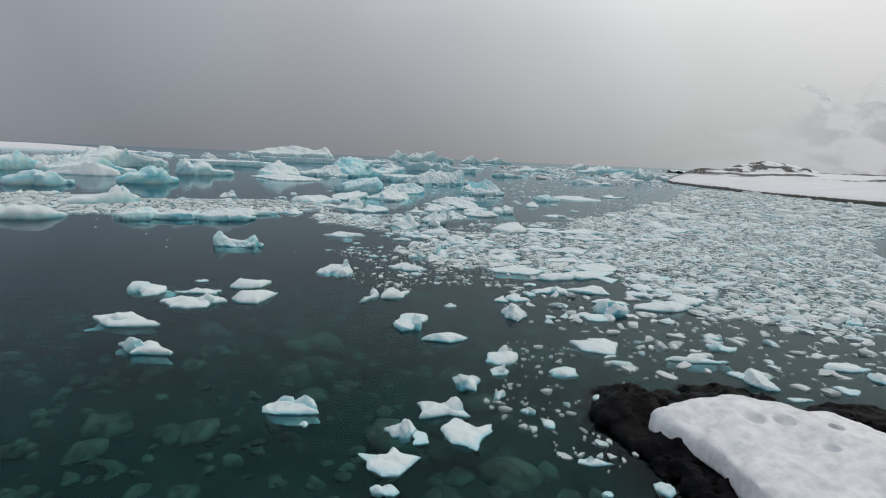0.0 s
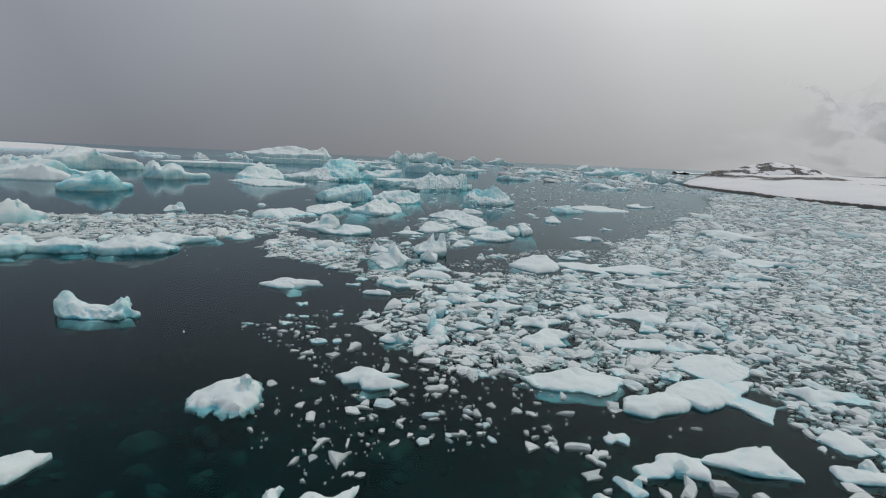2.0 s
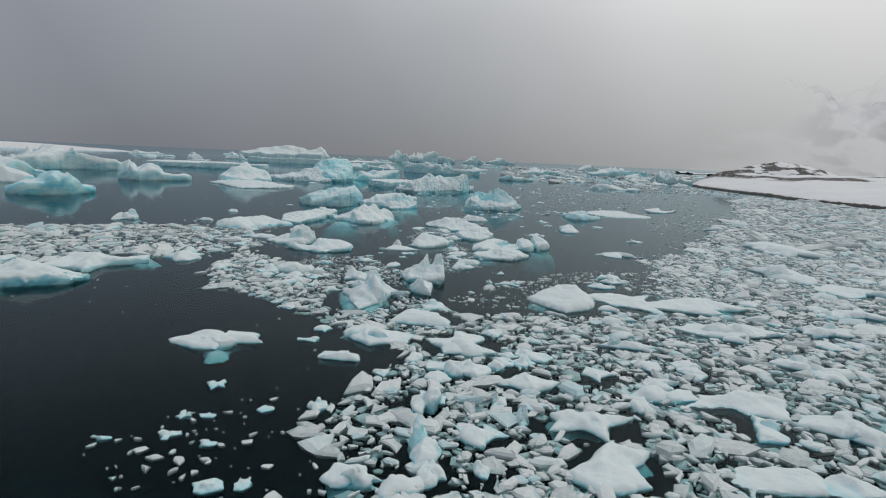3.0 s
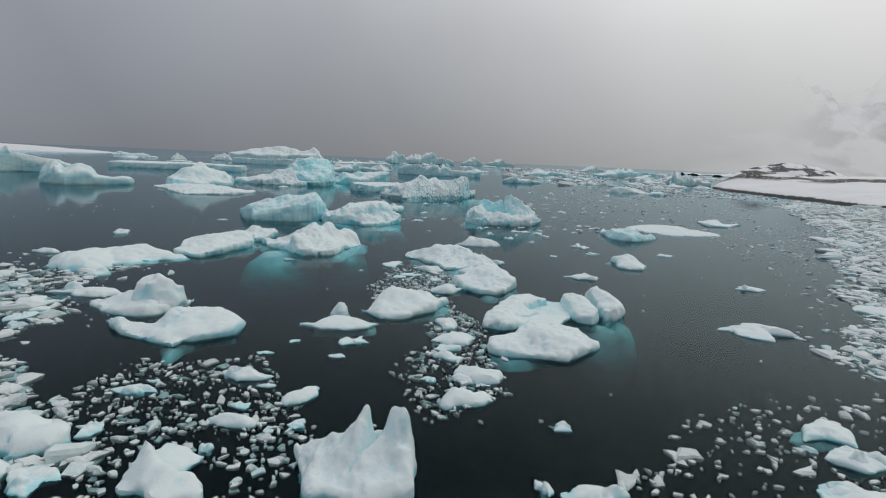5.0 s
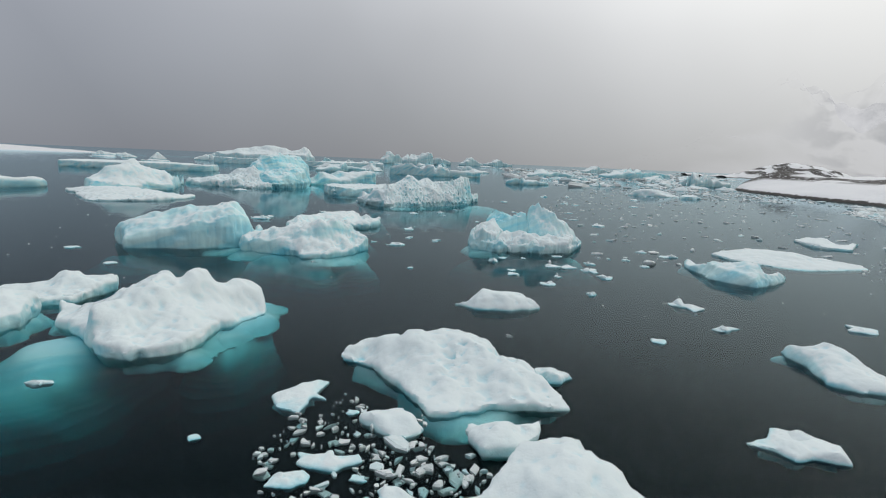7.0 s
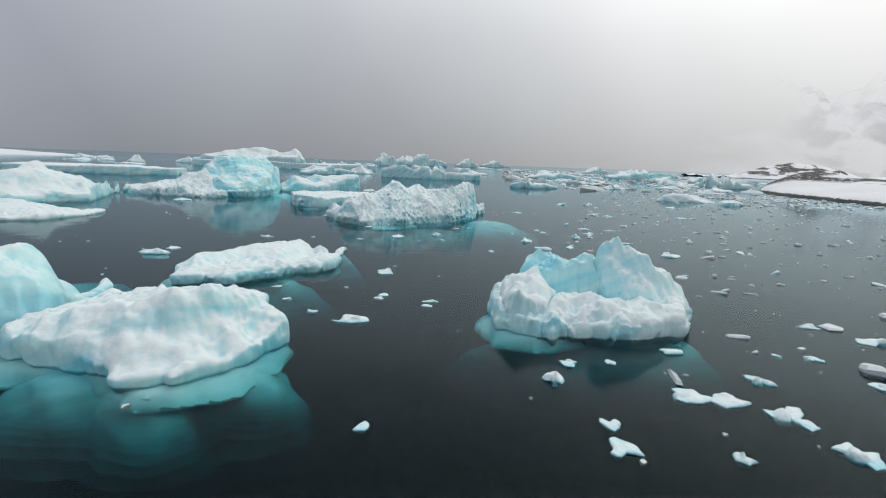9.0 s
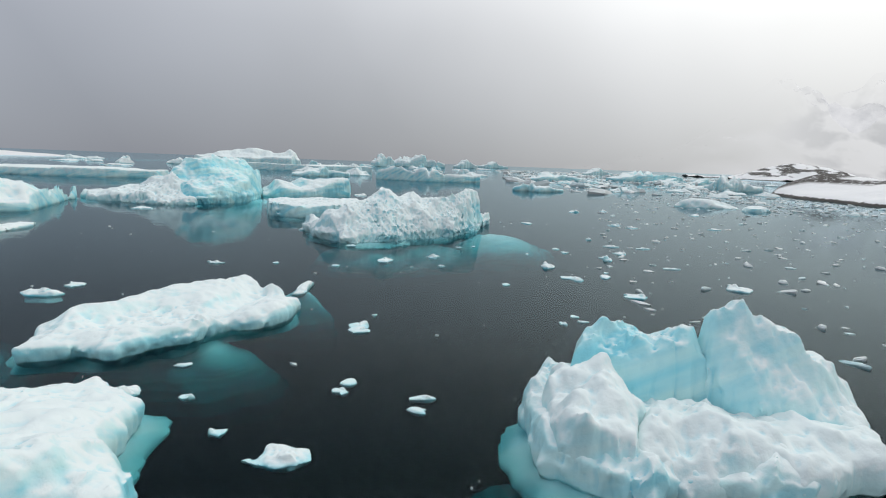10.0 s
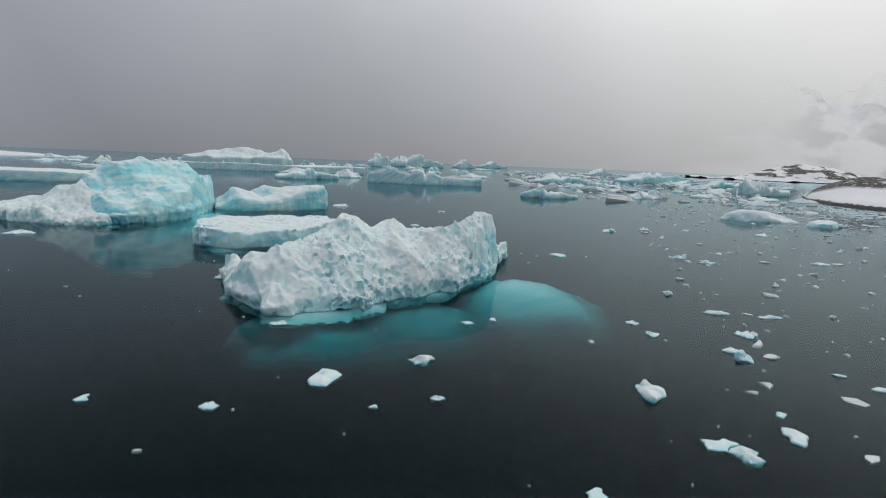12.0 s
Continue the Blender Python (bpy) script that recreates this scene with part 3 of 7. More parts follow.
iceberg(5.56, 89.13, 0.04, 5, "m", "tall jagged iceberg with blue clefts and a twin peak",
        [],
        [(-0.15, -0.45, 3.1, 1.3, -0.15)], 1.12, 0.05,
        slabs=[([(-3.58, -0.26), (-3.30, -1.60), (-2.31, -2.29), (-0.76, -2.08), (1.04, -2.20), (2.19, -1.68), (3.5, 0.6), (4.0, 1.9), (2.6, 2.2), (0.6, 2.5), (-1.2, 2.3), (-2.7, 1.6)], 0.9, 0.0,
                [(-3.0, -0.6, 0.85), (-2.3, -1.6, 0.7), (-0.5, -1.6, 0.6), (1.0, -1.6, 0.6), (2.4, -0.7, 0.7), (3.3, 0.6, 0.45), (0.5, 1.6, 0.9), (-1.6, 1.2, 0.9)]),
               ([(-3.45, -1.2), (-2.9, -2.0), (-1.9, -2.1), (-1.4, -1.0), (-1.7, 0.3), (-3.0, 0.5)], 1.5, 0.1,
                [(-3.15, -0.9, 1.05), (-2.75, -1.3, 1.4), (-2.3, -1.0, 1.55), (-2.0, -1.7, 1.1), (-2.7, -0.1, 1.35), (-2.1, -0.1, 1.4)], "w"),
               ([(-2.5, 0.3), (-1.4, 0.0), (0.3, 0.0), (0.7, 1.1), (-0.4, 2.1), (-2.2, 1.8)], 1.95, -0.04,
                [(-2.15, 0.8, 1.8), (-1.5, 0.7, 1.95), (-0.9, 0.7, 1.8), (-0.3, 0.6, 1.9), (0.3, 0.6, 1.5), (-1.1, 1.5, 1.75), (-1.9, 1.4, 1.6), (-1.2, 0.25, 1.5), (-0.2, 0.2, 1.45)], "b"),
               ([(0.05, -0.2), (0.9, -0.8), (1.9, -1.0), (2.9, -0.6), (3.4, 0.8), (2.3, 1.5), (0.7, 1.3), (-0.05, 0.8)], 2.65, 0.0,
                [(0.12, 0.3, 2.2), (0.25, 0.6, 2.4), (0.75, 0.5, 2.65), (1.05, 0.3, 2.5), (1.5, 0.1, 2.05), (2.1, 0.1, 1.6), (2.8, 0.2, 1.1), (0.6, -0.3, 1.75), (1.4, -0.5, 1.4), (2.2, -0.6, 1.0), (1.2, 0.9, 2.0)], "m"),
               ([(-2.0, -1.9), (-0.8, -2.15), (1.0, -2.25), (2.2, -1.7), (2.7, -0.6), (0.5, -0.2), (-1.6, -0.2)], 0.95, 0.0,
                [(-1.5, -1.4, 0.95), (-0.5, -1.4, 0.85), (0.5, -1.5, 0.92), (1.5, -1.4, 0.95), (2.1, -1.2, 0.8), (-0.5, -1.9, 0.72), (0.8, -2.0, 0.72), (1.7, -1.7, 0.66)], "w")])
iceberg(-7.03, 84.35, 0.05, 6, "m", "long iceberg with a grooved blue flank",
        [],
        [(-1.0, -0.9, 1.3, 0.8, -0.06), (1.0, -1.4, 1.0, 0.7, -0.06), (2.5, 0.3, 1.2, 1.0, -0.06)], 0.8, 0.07,
        slabs=[([(3.43, 1.45), (2.6, -0.5), (1.6, -1.5), (0.7, -1.8), (-0.2, -1.1), (-1.6, -0.95), (-2.8, -0.5), (-3.5, 0.7), (-2.6, 3.2), (-1.0, 4.7), (0.4, 5.7), (1.7, 4.9), (2.2, 2.9), (2.9, 2.3)], 1.7, 0.0,
                [(-2.6, 0.2, 0.85), (-1.2, 0.0, 1.15), (0.0, -0.2, 1.5), (0.9, 0.1, 1.68), (1.6, 0.8, 1.7), (2.2, 1.5, 1.45), (2.7, 1.6, 1.0), (0.6, -1.5, 0.25), (1.3, -1.2, 0.3), (2.1, -0.4, 0.35), (2.8, 0.7, 0.35),
                 (0.3, -0.9, 0.7), (1.2, -0.6, 0.75), (2.0, 0.2, 0.85), (-2.0, 2.3, 0.75), (-0.6, 3.8, 0.7), (0.6, 4.9, 0.6), (1.4, 4.1, 0.65), (1.6, 2.8, 0.95), (0.3, 2.0, 1.25)])])
iceberg(-6.72, 95.61, 0.05, 7, "m", "low ridged ice floe with a blue groove",
        [],
        [(-0.67, -0.99, 2.13, 1.06, -0.06)], 0.6,
        slabs=[([(-3.10, -3.75), (-1.13, -3.55), (0.22, -2.31), (0.97, -1.11), (1.95, -0.56), (2.52, 0.59), (2.42, 1.59), (1.76, 2.45), (0.77, 2.79), (0.12, 3.39), (-0.78, 1.99), (-2.08, 0.85), (-3.67, -2.32)], 0.90, 0.05,
                [(1.22, 2.49, 0.70), (0.12, 2.89, 0.90), (-0.58, 1.69, 0.85), (-1.68, 0.39, 0.90), (-2.88, -1.81, 0.80), (-0.28, 0.69, 0.80), (1.52, -0.31, 0.60), (2.12, 0.59, 0.60), (0.22, -1.71, 0.60), (-1.28, -2.81, 0.60), (-2.58, -3.21, 0.50), (0.36, -0.71, 0.30), (0.56, -0.01, 0.30), (0.79, 0.79, 0.30), (1.12, 1.49, 0.30), (1.52, 1.99, 0.35), (-0.88, -1.41, 0.30), (-0.28, -1.11, 0.30), (-1.88, -2.01, 0.35)])])
iceberg(-31.48, 113.20, 0.13, 9, "w", "long low white iceberg with a blue edge",
        [],
        [], 0.9,
        slabs=[([(-0.91, -6.98), (3.91, -4.72), (5.06, -1.18), (4.42, 3.37), (3.90, -0.00), (0.69, -0.36), (-6.29, 6.27), (-10.76, 3.61)], 0.80, 0.40)])
iceberg(-38.35, 126.25, 0.2, 10, "m", "white pyramid iceberg with low tails",
        [],
        [], 0.9,
        slabs=[([(-1.24, -9.34), (2.25, -7.74), (3.03, -4.70), (5.10, -2.21), (-2.22, 14.35), (-3.85, 17.10), (2.30, 2.17), (-0.54, 0.30), (-1.15, -3.36), (-3.68, -6.58)], 3.95, 0.20,
                [(-3.68, -6.83, 1.38), (-0.54, 0.05, 1.38), (-3.85, 16.85, 1.38), (-1.40, -6.71, 1.40), (-0.57, -5.07, 2.90), (-0.20, -2.36, 3.95), (0.78, -1.20, 2.90), (2.52, 0.31, 2.48), (1.88, 5.02, 2.11), (1.96, -5.93, 0.97), (3.63, -2.38, 0.84)])])
iceberg(-13.52, 86.70, 0.06, 11, "b", "blue-white iceberg with steep hollowed face",
        [],
        [(-0.93, 3.65, 3.48, 6.07, -0.60)], 0.8, 0.05,
        slabs=[([(-3.89, -1.10), (-1.81, -3.43), (0.81, -2.95), (2.45, -1.99), (3.29, -1.00), (2.51, 3.08), (1.96, 4.74), (2.37, 1.59), (1.20, 1.14), (-0.68, 0.18), (-3.32, -0.84), (-4.89, 0.56)], 2.25, 0.00,
                [(-4.89, 0.31, 0.79), (-0.68, -0.07, 0.79), (2.37, 1.34, 0.79), (-2.95, -2.14, 1.10), (-1.79, -2.07, 1.35), (-1.71, -1.37, 1.61), (-0.08, -0.95, 1.95), (1.42, -0.86, 1.97), (2.22, -0.11, 2.25), (2.87, -0.63, 1.48), (2.76, 1.41, 0.34), (-0.27, -2.44, 1.33), (-1.70, -3.06, 0.68), (1.02, -2.02, 1.70), (2.26, -1.39, 1.93)])])
iceberg(14.86, 82.58, 0.07, 13, "b", "low blue ice wedge lying beside a white slab",
        [],
        [], 0.6,
        slabs=[([(-1.70, 1.97), (-1.60, -1.13), (-0.45, -2.84), (1.93, -1.09), (2.75, 0.11), (0.76, -0.94), (-0.57, 0.77), (-1.12, 3.17)], 0.98, 0.60,
                [(-1.12, 2.92, 0.34), (0.76, -1.19, 0.34), (-1.60, 1.56, 0.21), (-0.82, -0.48, 0.81), (0.43, -1.11, 0.98), (2.45, -0.09, 0.76), (-1.12, -2.14, 0.38)])])
iceberg(20.44, 87.73, 0.14, 14, "w", "long flat white ice slab",
        [],
        [], 0.9,
        slabs=[([(-3.56, 1.50), (-3.41, -0.72), (-1.55, -2.46), (0.47, -3.10), (4.00, -1.80), (4.00, -1.22), (3.11, 1.18), (2.04, 3.05), (-1.44, 2.39), (-3.67, 1.17)], 0.45, 0.20)])
iceberg(28.85, 96.20, 0.16, 15, "w", "low white slab of sea ice",
        [],
        [], 0.9,
        slabs=[([(-0.89, 2.04), (-2.16, -2.37), (-0.04, -3.27), (2.99, 0.23), (0.25, -1.19), (0.72, 2.52), (-0.85, 2.05)], 0.45, 0.30)])
iceberg(2.56, 75.52, 0.08, 16, "w", "smooth white dome of floating ice",
        [],
        [], 0.6,
        slabs=[([(-1.82, -0.29), (-0.96, -1.03), (0.20, -1.07), (1.82, -0.27), (1.51, -0.62), (0.96, 0.98), (0.26, 1.42), (-0.64, 1.17), (-1.34, -0.29)], 0.55, 1.00)])
iceberg(0.71, 68.81, 0.06, 17, "w", "large white ice floe with a broad dome",
        [],
        [], 0.6,
        slabs=[([(-2.72, 0.57), (-2.02, 0.28), (-1.23, -0.86), (-0.57, -2.06), (-0.01, -2.10), (0.86, -1.74), (1.75, -1.62), (2.57, -1.55), (2.53, -1.48), (2.09, -0.30), (1.80, 0.36), (1.24, 0.25), (1.02, 0.97), (0.47, 1.60), (-0.28, 1.75), (-0.94, 1.56), (-1.64, 1.86), (-2.21, 1.53), (-2.70, 0.98)], 0.81, 0.15,
                [(-2.31, 1.21, 0.34), (-1.57, 1.07, 0.54), (-0.91, 0.69, 0.77), (-0.00, 0.90, 0.81), (0.54, 0.38, 0.72), (1.05, -0.09, 0.56), (1.47, -0.42, 0.51), (2.03, -0.60, 0.36), (2.45, -1.04, 0.15), (-1.30, -0.21, 0.22), (-0.48, -1.38, 0.23), (0.23, -1.48, 0.19), (0.71, -1.28, 0.23), (-0.26, -0.47, 0.46), (-2.23, 0.76, 0.10)])])
iceberg(-7.75, 71.85, 0.06, 18, "w", "large snow-covered ice floe with turquoise flank",
        [],
        [(-1.61, -1.72, 1.45, 2.10, -0.06), (1.88, 0.24, 1.08, 1.29, -0.06)], 0.6,
        slabs=[([(-2.59, -0.66), (-0.70, -2.00), (-0.07, -2.83), (0.79, -2.99), (1.78, -2.13), (1.97, -1.43), (2.02, -0.27), (2.64, 1.29), (2.10, 3.01), (1.02, 2.29), (0.59, 1.77), (0.11, 1.43), (-1.29, 0.56), (-2.16, 0.37), (-2.38, 0.56), (-3.84, 1.05)], 1.33, 0.25,
                [(-3.84, 0.80, 0.47), (-2.16, 0.12, 0.47), (0.11, 1.18, 0.47), (1.02, 2.04, 0.47), (-2.45, -0.56, 0.22), (-0.62, -1.62, 0.97), (-0.45, -0.37, 1.21), (-0.32, 0.91, 1.31), (0.59, 1.18, 1.33), (1.49, 2.02, 1.00), (1.74, 2.85, 0.79), (0.09, -2.36, 0.41), (0.85, -1.70, 0.37), (1.22, -0.93, 0.53), (1.83, -0.18, 0.33), (2.23, 0.95, 0.06), (-1.22, -1.44, 0.35)]),
               ([(-4.66, -0.78), (-2.63, -0.67), (-2.59, -0.69), (-4.49, -0.95)], 0.30, 0.80),
               ([(-6.14, 0.53), (-5.37, 0.83), (-4.52, 1.08), (-3.69, 1.40), (-3.59, 2.49), (-3.15, 3.35), (-3.77, 4.38), (-4.65, 4.10), (-5.07, 3.36), (-6.03, 3.04), (-6.72, 2.45), (-7.07, 1.56)], 0.79, 0.15,
                [(-7.07, 1.31, 0.28), (-6.03, 2.79, 0.28), (-4.65, 3.85, 0.28), (-4.51, 2.94, 0.79), (-3.56, 3.58, 0.53), (-4.03, 3.07, 0.54), (-5.63, 2.58, 0.38), (-6.58, 2.33, 0.30), (-4.45, 1.73, 0.26), (-5.36, 1.27, 0.15)])])
iceberg(-12.6, 70.2, 0.06, 65, "w", "low white floe rising to a snowy brow",
        [],
        [], 0.6,
        slabs=[([(1.2, -0.1), (1.6, 0.8), (1.0, 2.3), (-0.9, 2.8), (-2.4, 0.8), (-1.9, -2.2), (0.1, -3.2), (0.5, -1.8)], 0.85, 0.15,
                [(0.9, 0.3, 0.5), (0.6, 1.4, 0.85), (-0.6, 1.8, 0.7), (-1.4, 0.4, 0.55), (-0.3, -0.4, 0.6), (-1.2, -1.6, 0.35), (0.0, -2.4, 0.25), (0.2, -1.2, 0.4)])])
iceberg(2.26, 63.36, 0.07, 19, "w", "broad round white ice floe",
        [],
        [], 0.6,
        slabs=[([(-1.71, 0.34), (-1.20, -0.86), (-0.50, -1.44), (0.20, -1.62), (0.70, -1.25), (1.31, -0.18), (1.31, 0.18), (1.10, 1.17), (0.50, 1.57), (-0.44, 1.65), (-1.29, 0.44)], 0.79, 0.20,
                [(-1.18, 0.25, 0.47), (-0.29, 0.76, 0.79), (0.45, 0.61, 0.75), (0.96, 0.05, 0.51), (-0.42, -0.64, 0.31), (0.42, -0.97, 0.28)]),
               ([(-1.32, 2.53), (-1.08, 1.99), (-0.36, 2.06), (0.07, 2.68), (0.16, 3.22), (-0.23, 2.92), (-0.99, 2.85), (-1.28, 3.07)], 0.38, 0.10,
                [(-1.28, 2.82, 0.13), (-0.23, 2.67, 0.13), (-1.06, 2.67, 0.27), (-0.63, 2.63, 0.38), (-0.16, 2.77, 0.24)])])
iceberg(3.49, 55.93, 0.06, 20, "w", "large white ice floe with chunky blue ledge",
        [],
        [], 0.6,
        slabs=[([(-1.95, -0.96), (-1.81, -1.24), (-0.69, -1.38), (0.43, -1.44), (1.64, -0.33), (1.85, 0.14), (1.38, 0.07), (1.32, 1.03), (0.66, 1.14), (0.38, 1.66), (-0.30, 1.21), (-1.01, 0.29), (-1.91, -0.19)], 0.65, 0.25,
                [(-1.69, -0.65, 0.30), (-1.02, -0.49, 0.39), (-0.29, -0.42, 0.65), (0.45, -0.51, 0.55), (1.21, -0.25, 0.34), (1.48, -0.60, 0.11), (-0.61, -1.19, 0.19), (0.49, -1.24, 0.18)]),
               ([(-1.95, 1.3), (-1.2, 1.0), (-0.5, 1.5), (-0.1, 2.2), (-0.7, 2.3), (0.4, 3.2), (-0.3, 3.3), (0.9, 4.4), (0.3, 4.9), (-0.6, 4.6), (-1.3, 3.2), (-1.8, 2.2)], 0.55, 0.2,
                [(-1.5, 1.9, 0.45), (-1.0, 2.5, 0.5), (-0.6, 3.4, 0.52), (0.0, 4.3, 0.45), (-0.9, 1.5, 0.3), (-0.4, 2.15, 0.2), (0.0, 3.1, 0.2)], "w"),
               ([(-0.9, 1.0), (0.6, 1.6), (1.5, 2.9), (1.8, 4.6), (0.9, 5.2), (0.2, 4.5), (-0.6, 2.6)], 0.14, 0.5,
                [(-0.3, 1.8, 0.08), (0.5, 2.4, 0.12), (0.3, 3.2, 0.06), (0.9, 3.6, 0.14), (0.9, 4.5, 0.06), (1.3, 4.2, 0.12)], "b")])
iceberg(6.32, 59.94, 0.05, 21, "w", "pair of smooth white ice humps over a turquoise foot",
        [],
        [(-0.4, -1.3, 0.7, 0.6, -0.06), (0.3, -0.6, 0.7, 0.7, -0.06)], 0.5,
        slabs=[([(-1.3, -1.7), (-0.8, -1.9), (-0.4, -1.3), (-0.4, -0.1), (-0.9, 1.1), (-1.4, 1.0), (-1.5, -0.4)], 0.6, 0.2,
                [(-0.9, -1.2, 0.45), (-0.9, -0.2, 0.6), (-1.0, 0.6, 0.55)]),
               ([(-0.35, -1.3), (0.3, -1.2), (0.8, -0.5), (0.7, 0.6), (0.1, 1.4), (-0.35, 1.3), (-0.3, 0.1)], 0.75, 0.15,
                [(0.0, -0.7, 0.55), (0.2, 0.0, 0.75), (0.0, 0.8, 0.7), (0.5, 0.1, 0.5)])])
iceberg(-1.28, 59.50, 0.09, 22, "w", "white ice floe with a low brow",
        [],
        [], 0.9,
        slabs=[([(-1.77, -0.71), (-0.60, -1.67), (0.30, -1.45), (1.20, -0.35), (1.88, 0.88), (1.33, 0.60), (0.86, 1.03), (-0.15, 1.21), (-0.78, 1.11), (-0.89, 0.13), (-1.39, -0.79)], 0.65, 0.30,
                [(-1.44, -0.54, 0.09), (-0.73, -0.87, 0.36), (-0.54, 0.00, 0.65), (0.11, 0.35, 0.63), (0.79, 0.64, 0.49), (1.42, 0.63, 0.24), (0.24, -0.95, 0.28), (-0.50, -1.36, 0.18)])])
iceberg(-3.49, 58.24, 0.08, 23, "w", "thin wedge of white ice",
        [(0.00, 0.00, 0.44, 0.31, 0.41, 0.16)],
        [], 0.9,
        slabs=[([(-1.37, -1.26), (-0.24, -1.85), (0.45, -1.85), (1.21, -1.53), (1.67, -0.85), (1.06, -0.78), (0.38, -0.45), (-0.17, -0.64), (-0.56, -1.28)], 0.22, 1.40)])
iceberg(-7.83, 55.65, 0.09, 24, "m", "large tilted ice floe with a snowy rim and glassy top",
        [],
        [], 0.9,
        slabs=[([(-1.78, -0.47), (-0.89, -0.81), (0.38, -1.47), (0.43, -0.96), (0.95, -0.64), (1.76, -0.07), (1.68, 0.84), (1.69, 0.62), (0.78, 1.29), (-0.08, 1.07), (-0.78, 0.10), (-1.67, 0.07), (-2.48, 0.41)], 0.55, 0.1,
                [(-2.0, 0.2, 0.38), (-1.2, -0.1, 0.24), (-0.4, 0.3, 0.58), (0.4, 0.7, 0.52), (1.2, 0.7, 0.44), (1.5, 0.1, 0.34), (0.6, -0.1, 0.36), (-0.2, -0.5, 0.30), (0.2, -1.1, 0.12), (-1.0, -0.5, 0.14)])])
iceberg(-9.93, 58.09, 0.08, 25, "w", "white iceberg with a small pointed summit",
        [(0.00, 0.00, 1.03, 0.77, 1.25, 0.16)],
        [], 0.9,
        slabs=[([(-2.55, 0.11), (-1.08, -1.09), (0.15, -1.18), (0.90, -0.58), (0.94, 1.86), (0.50, 0.55), (-0.66, 1.05), (-1.71, 0.90), (-2.41, 0.00)], 0.50, 0.80)])
iceberg(-15.98, 65.74, 0.12, 27, "m", "long low drift of broken ice",
        [(-0.73, -0.69, 1.58, 1.97, 0.60, 0.20), (0.74, 0.69, 1.73, 1.71, 0.60, 0.20)],
        [], 0.9)
iceberg(-1.18, 48.62, 0.035, 28, "w", "tall white ice tooth with a split top",
        [],
        [], 0.6,
        slabs=[([(-1.09, -0.24), (-0.71, -0.96), (0.22, -1.11), (1.00, -0.85), (1.02, 0.08), (1.00, 0.96), (0.96, 0.55), (0.01, 0.49), (-1.06, 0.44), (-1.34, 0.64)], 1.29, 0.10,
                [(-1.34, 0.39, 0.45), (0.01, 0.24, 0.45), (1.00, 0.71, 0.45), (-1.00, -0.22, 0.20), (-0.63, -0.15, 0.55), (-0.28, 0.04, 0.88), (0.05, 0.14, 1.29), (0.30, 0.05, 0.53), (0.43, -0.04, 0.80), (0.56, 0.02, 1.28), (0.79, -0.08, 1.28), (0.07, 0.19, 1.28), (0.93, 0.04, 0.73), (-0.23, -0.66, 0.32), (0.59, -0.61, 0.42), (0.70, -0.38, 0.74)])])
iceberg(-4.48, 48.12, 0.09, 29, "w", "white pyramid of drifting ice",
        [],
        [], 0.9,
        slabs=[([(-0.74, -0.40), (0.36, -0.68), (1.13, -0.42), (0.59, 0.14), (0.36, 0.08), (-0.39, 0.75), (-0.67, 0.54), (-0.64, -0.00)], 0.68, 0.50,
                [(-0.58, 0.40, 0.62), (-0.18, 0.39, 0.68), (0.10, 0.20, 0.47), (0.72, -0.11, 0.17), (-0.68, -0.13, 0.12)])])
iceberg(-7.65, 49.26, 0.09, 30, "w", "white ice floe with a low summit",
        [(-0.39, 0.09, 0.83, 0.58, 0.45, 0.20), (0.39, -0.09, 0.62, 0.41, 0.35, 0.20)],
        [], 0.9)
iceberg(-12.65, 33.16, 0.045, 31, "m", "horned blue ice floe on still water",
        [],
        [], 0.8,
        slabs=[([(-1.5, -0.2), (-0.9, -0.6), (0.3, -0.7), (1.1, -0.55), (1.7, -0.1), (1.1, 0.4), (0.0, 0.5), (-1.1, 0.4)], 1.05, 0.05,
                [(-1.05, 0.0, 0.95), (-0.8, -0.2, 0.6), (-0.4, 0.0, 0.42), (0.1, -0.1, 0.36), (0.5, 0.0, 0.4), (0.85, 0.05, 0.65), (1.0, 0.0, 0.8), (1.35, -0.1, 0.2), (0.0, -0.45, 0.15), (-0.9, -0.45, 0.15), (0.8, -0.4, 0.15)])])
iceberg(-7.66, 22.06, 0.08, 32, "w", "large dirty-white snow floe with turquoise foot",
        [],
        [], 0.9,
        slabs=[([(-0.73, -0.50), (-0.32, -0.89), (0.43, -0.93), (0.64, -0.38), (0.70, 1.15), (0.56, 0.58), (-0.06, 0.77), (-0.62, 0.46), (-0.59, -0.26)], 0.35, 0.70),
               ([(-1.57, 1.22), (-0.97, 1.13), (-0.22, 1.42), (0.03, 2.46), (-0.34, 2.36), (-0.68, 2.58), (-1.15, 2.16), (-1.52, 1.38)], 0.32, 0.70)])
iceberg(-3.32, 22.83, 0.08, 33, "w", "two white ice blocks on one submerged foot",
        [],
        [], 0.9,
        slabs=[([(-0.36, -0.87), (-0.07, -0.84), (0.38, 0.06), (0.26, 1.22), (0.02, 0.73), (-0.13, 0.53), (0.10, -0.10), (-0.22, -0.73)], 0.50, 0.70),
               ([(0.44, -0.19), (0.90, -0.28), (1.42, 0.02), (1.68, 1.20), (1.12, 0.70), (0.59, 0.64), (0.43, 0.13)], 0.35, 0.70)])
iceberg(-5.29, 27.25, 0.07, 34, "w", "sharp white ice floe with a point",
        [(-0.19, 0.02, 0.88, 0.90, 0.30, 0.20), (0.19, -0.02, 0.31, 0.26, 0.63, 0.16)],
        [], 0.9)
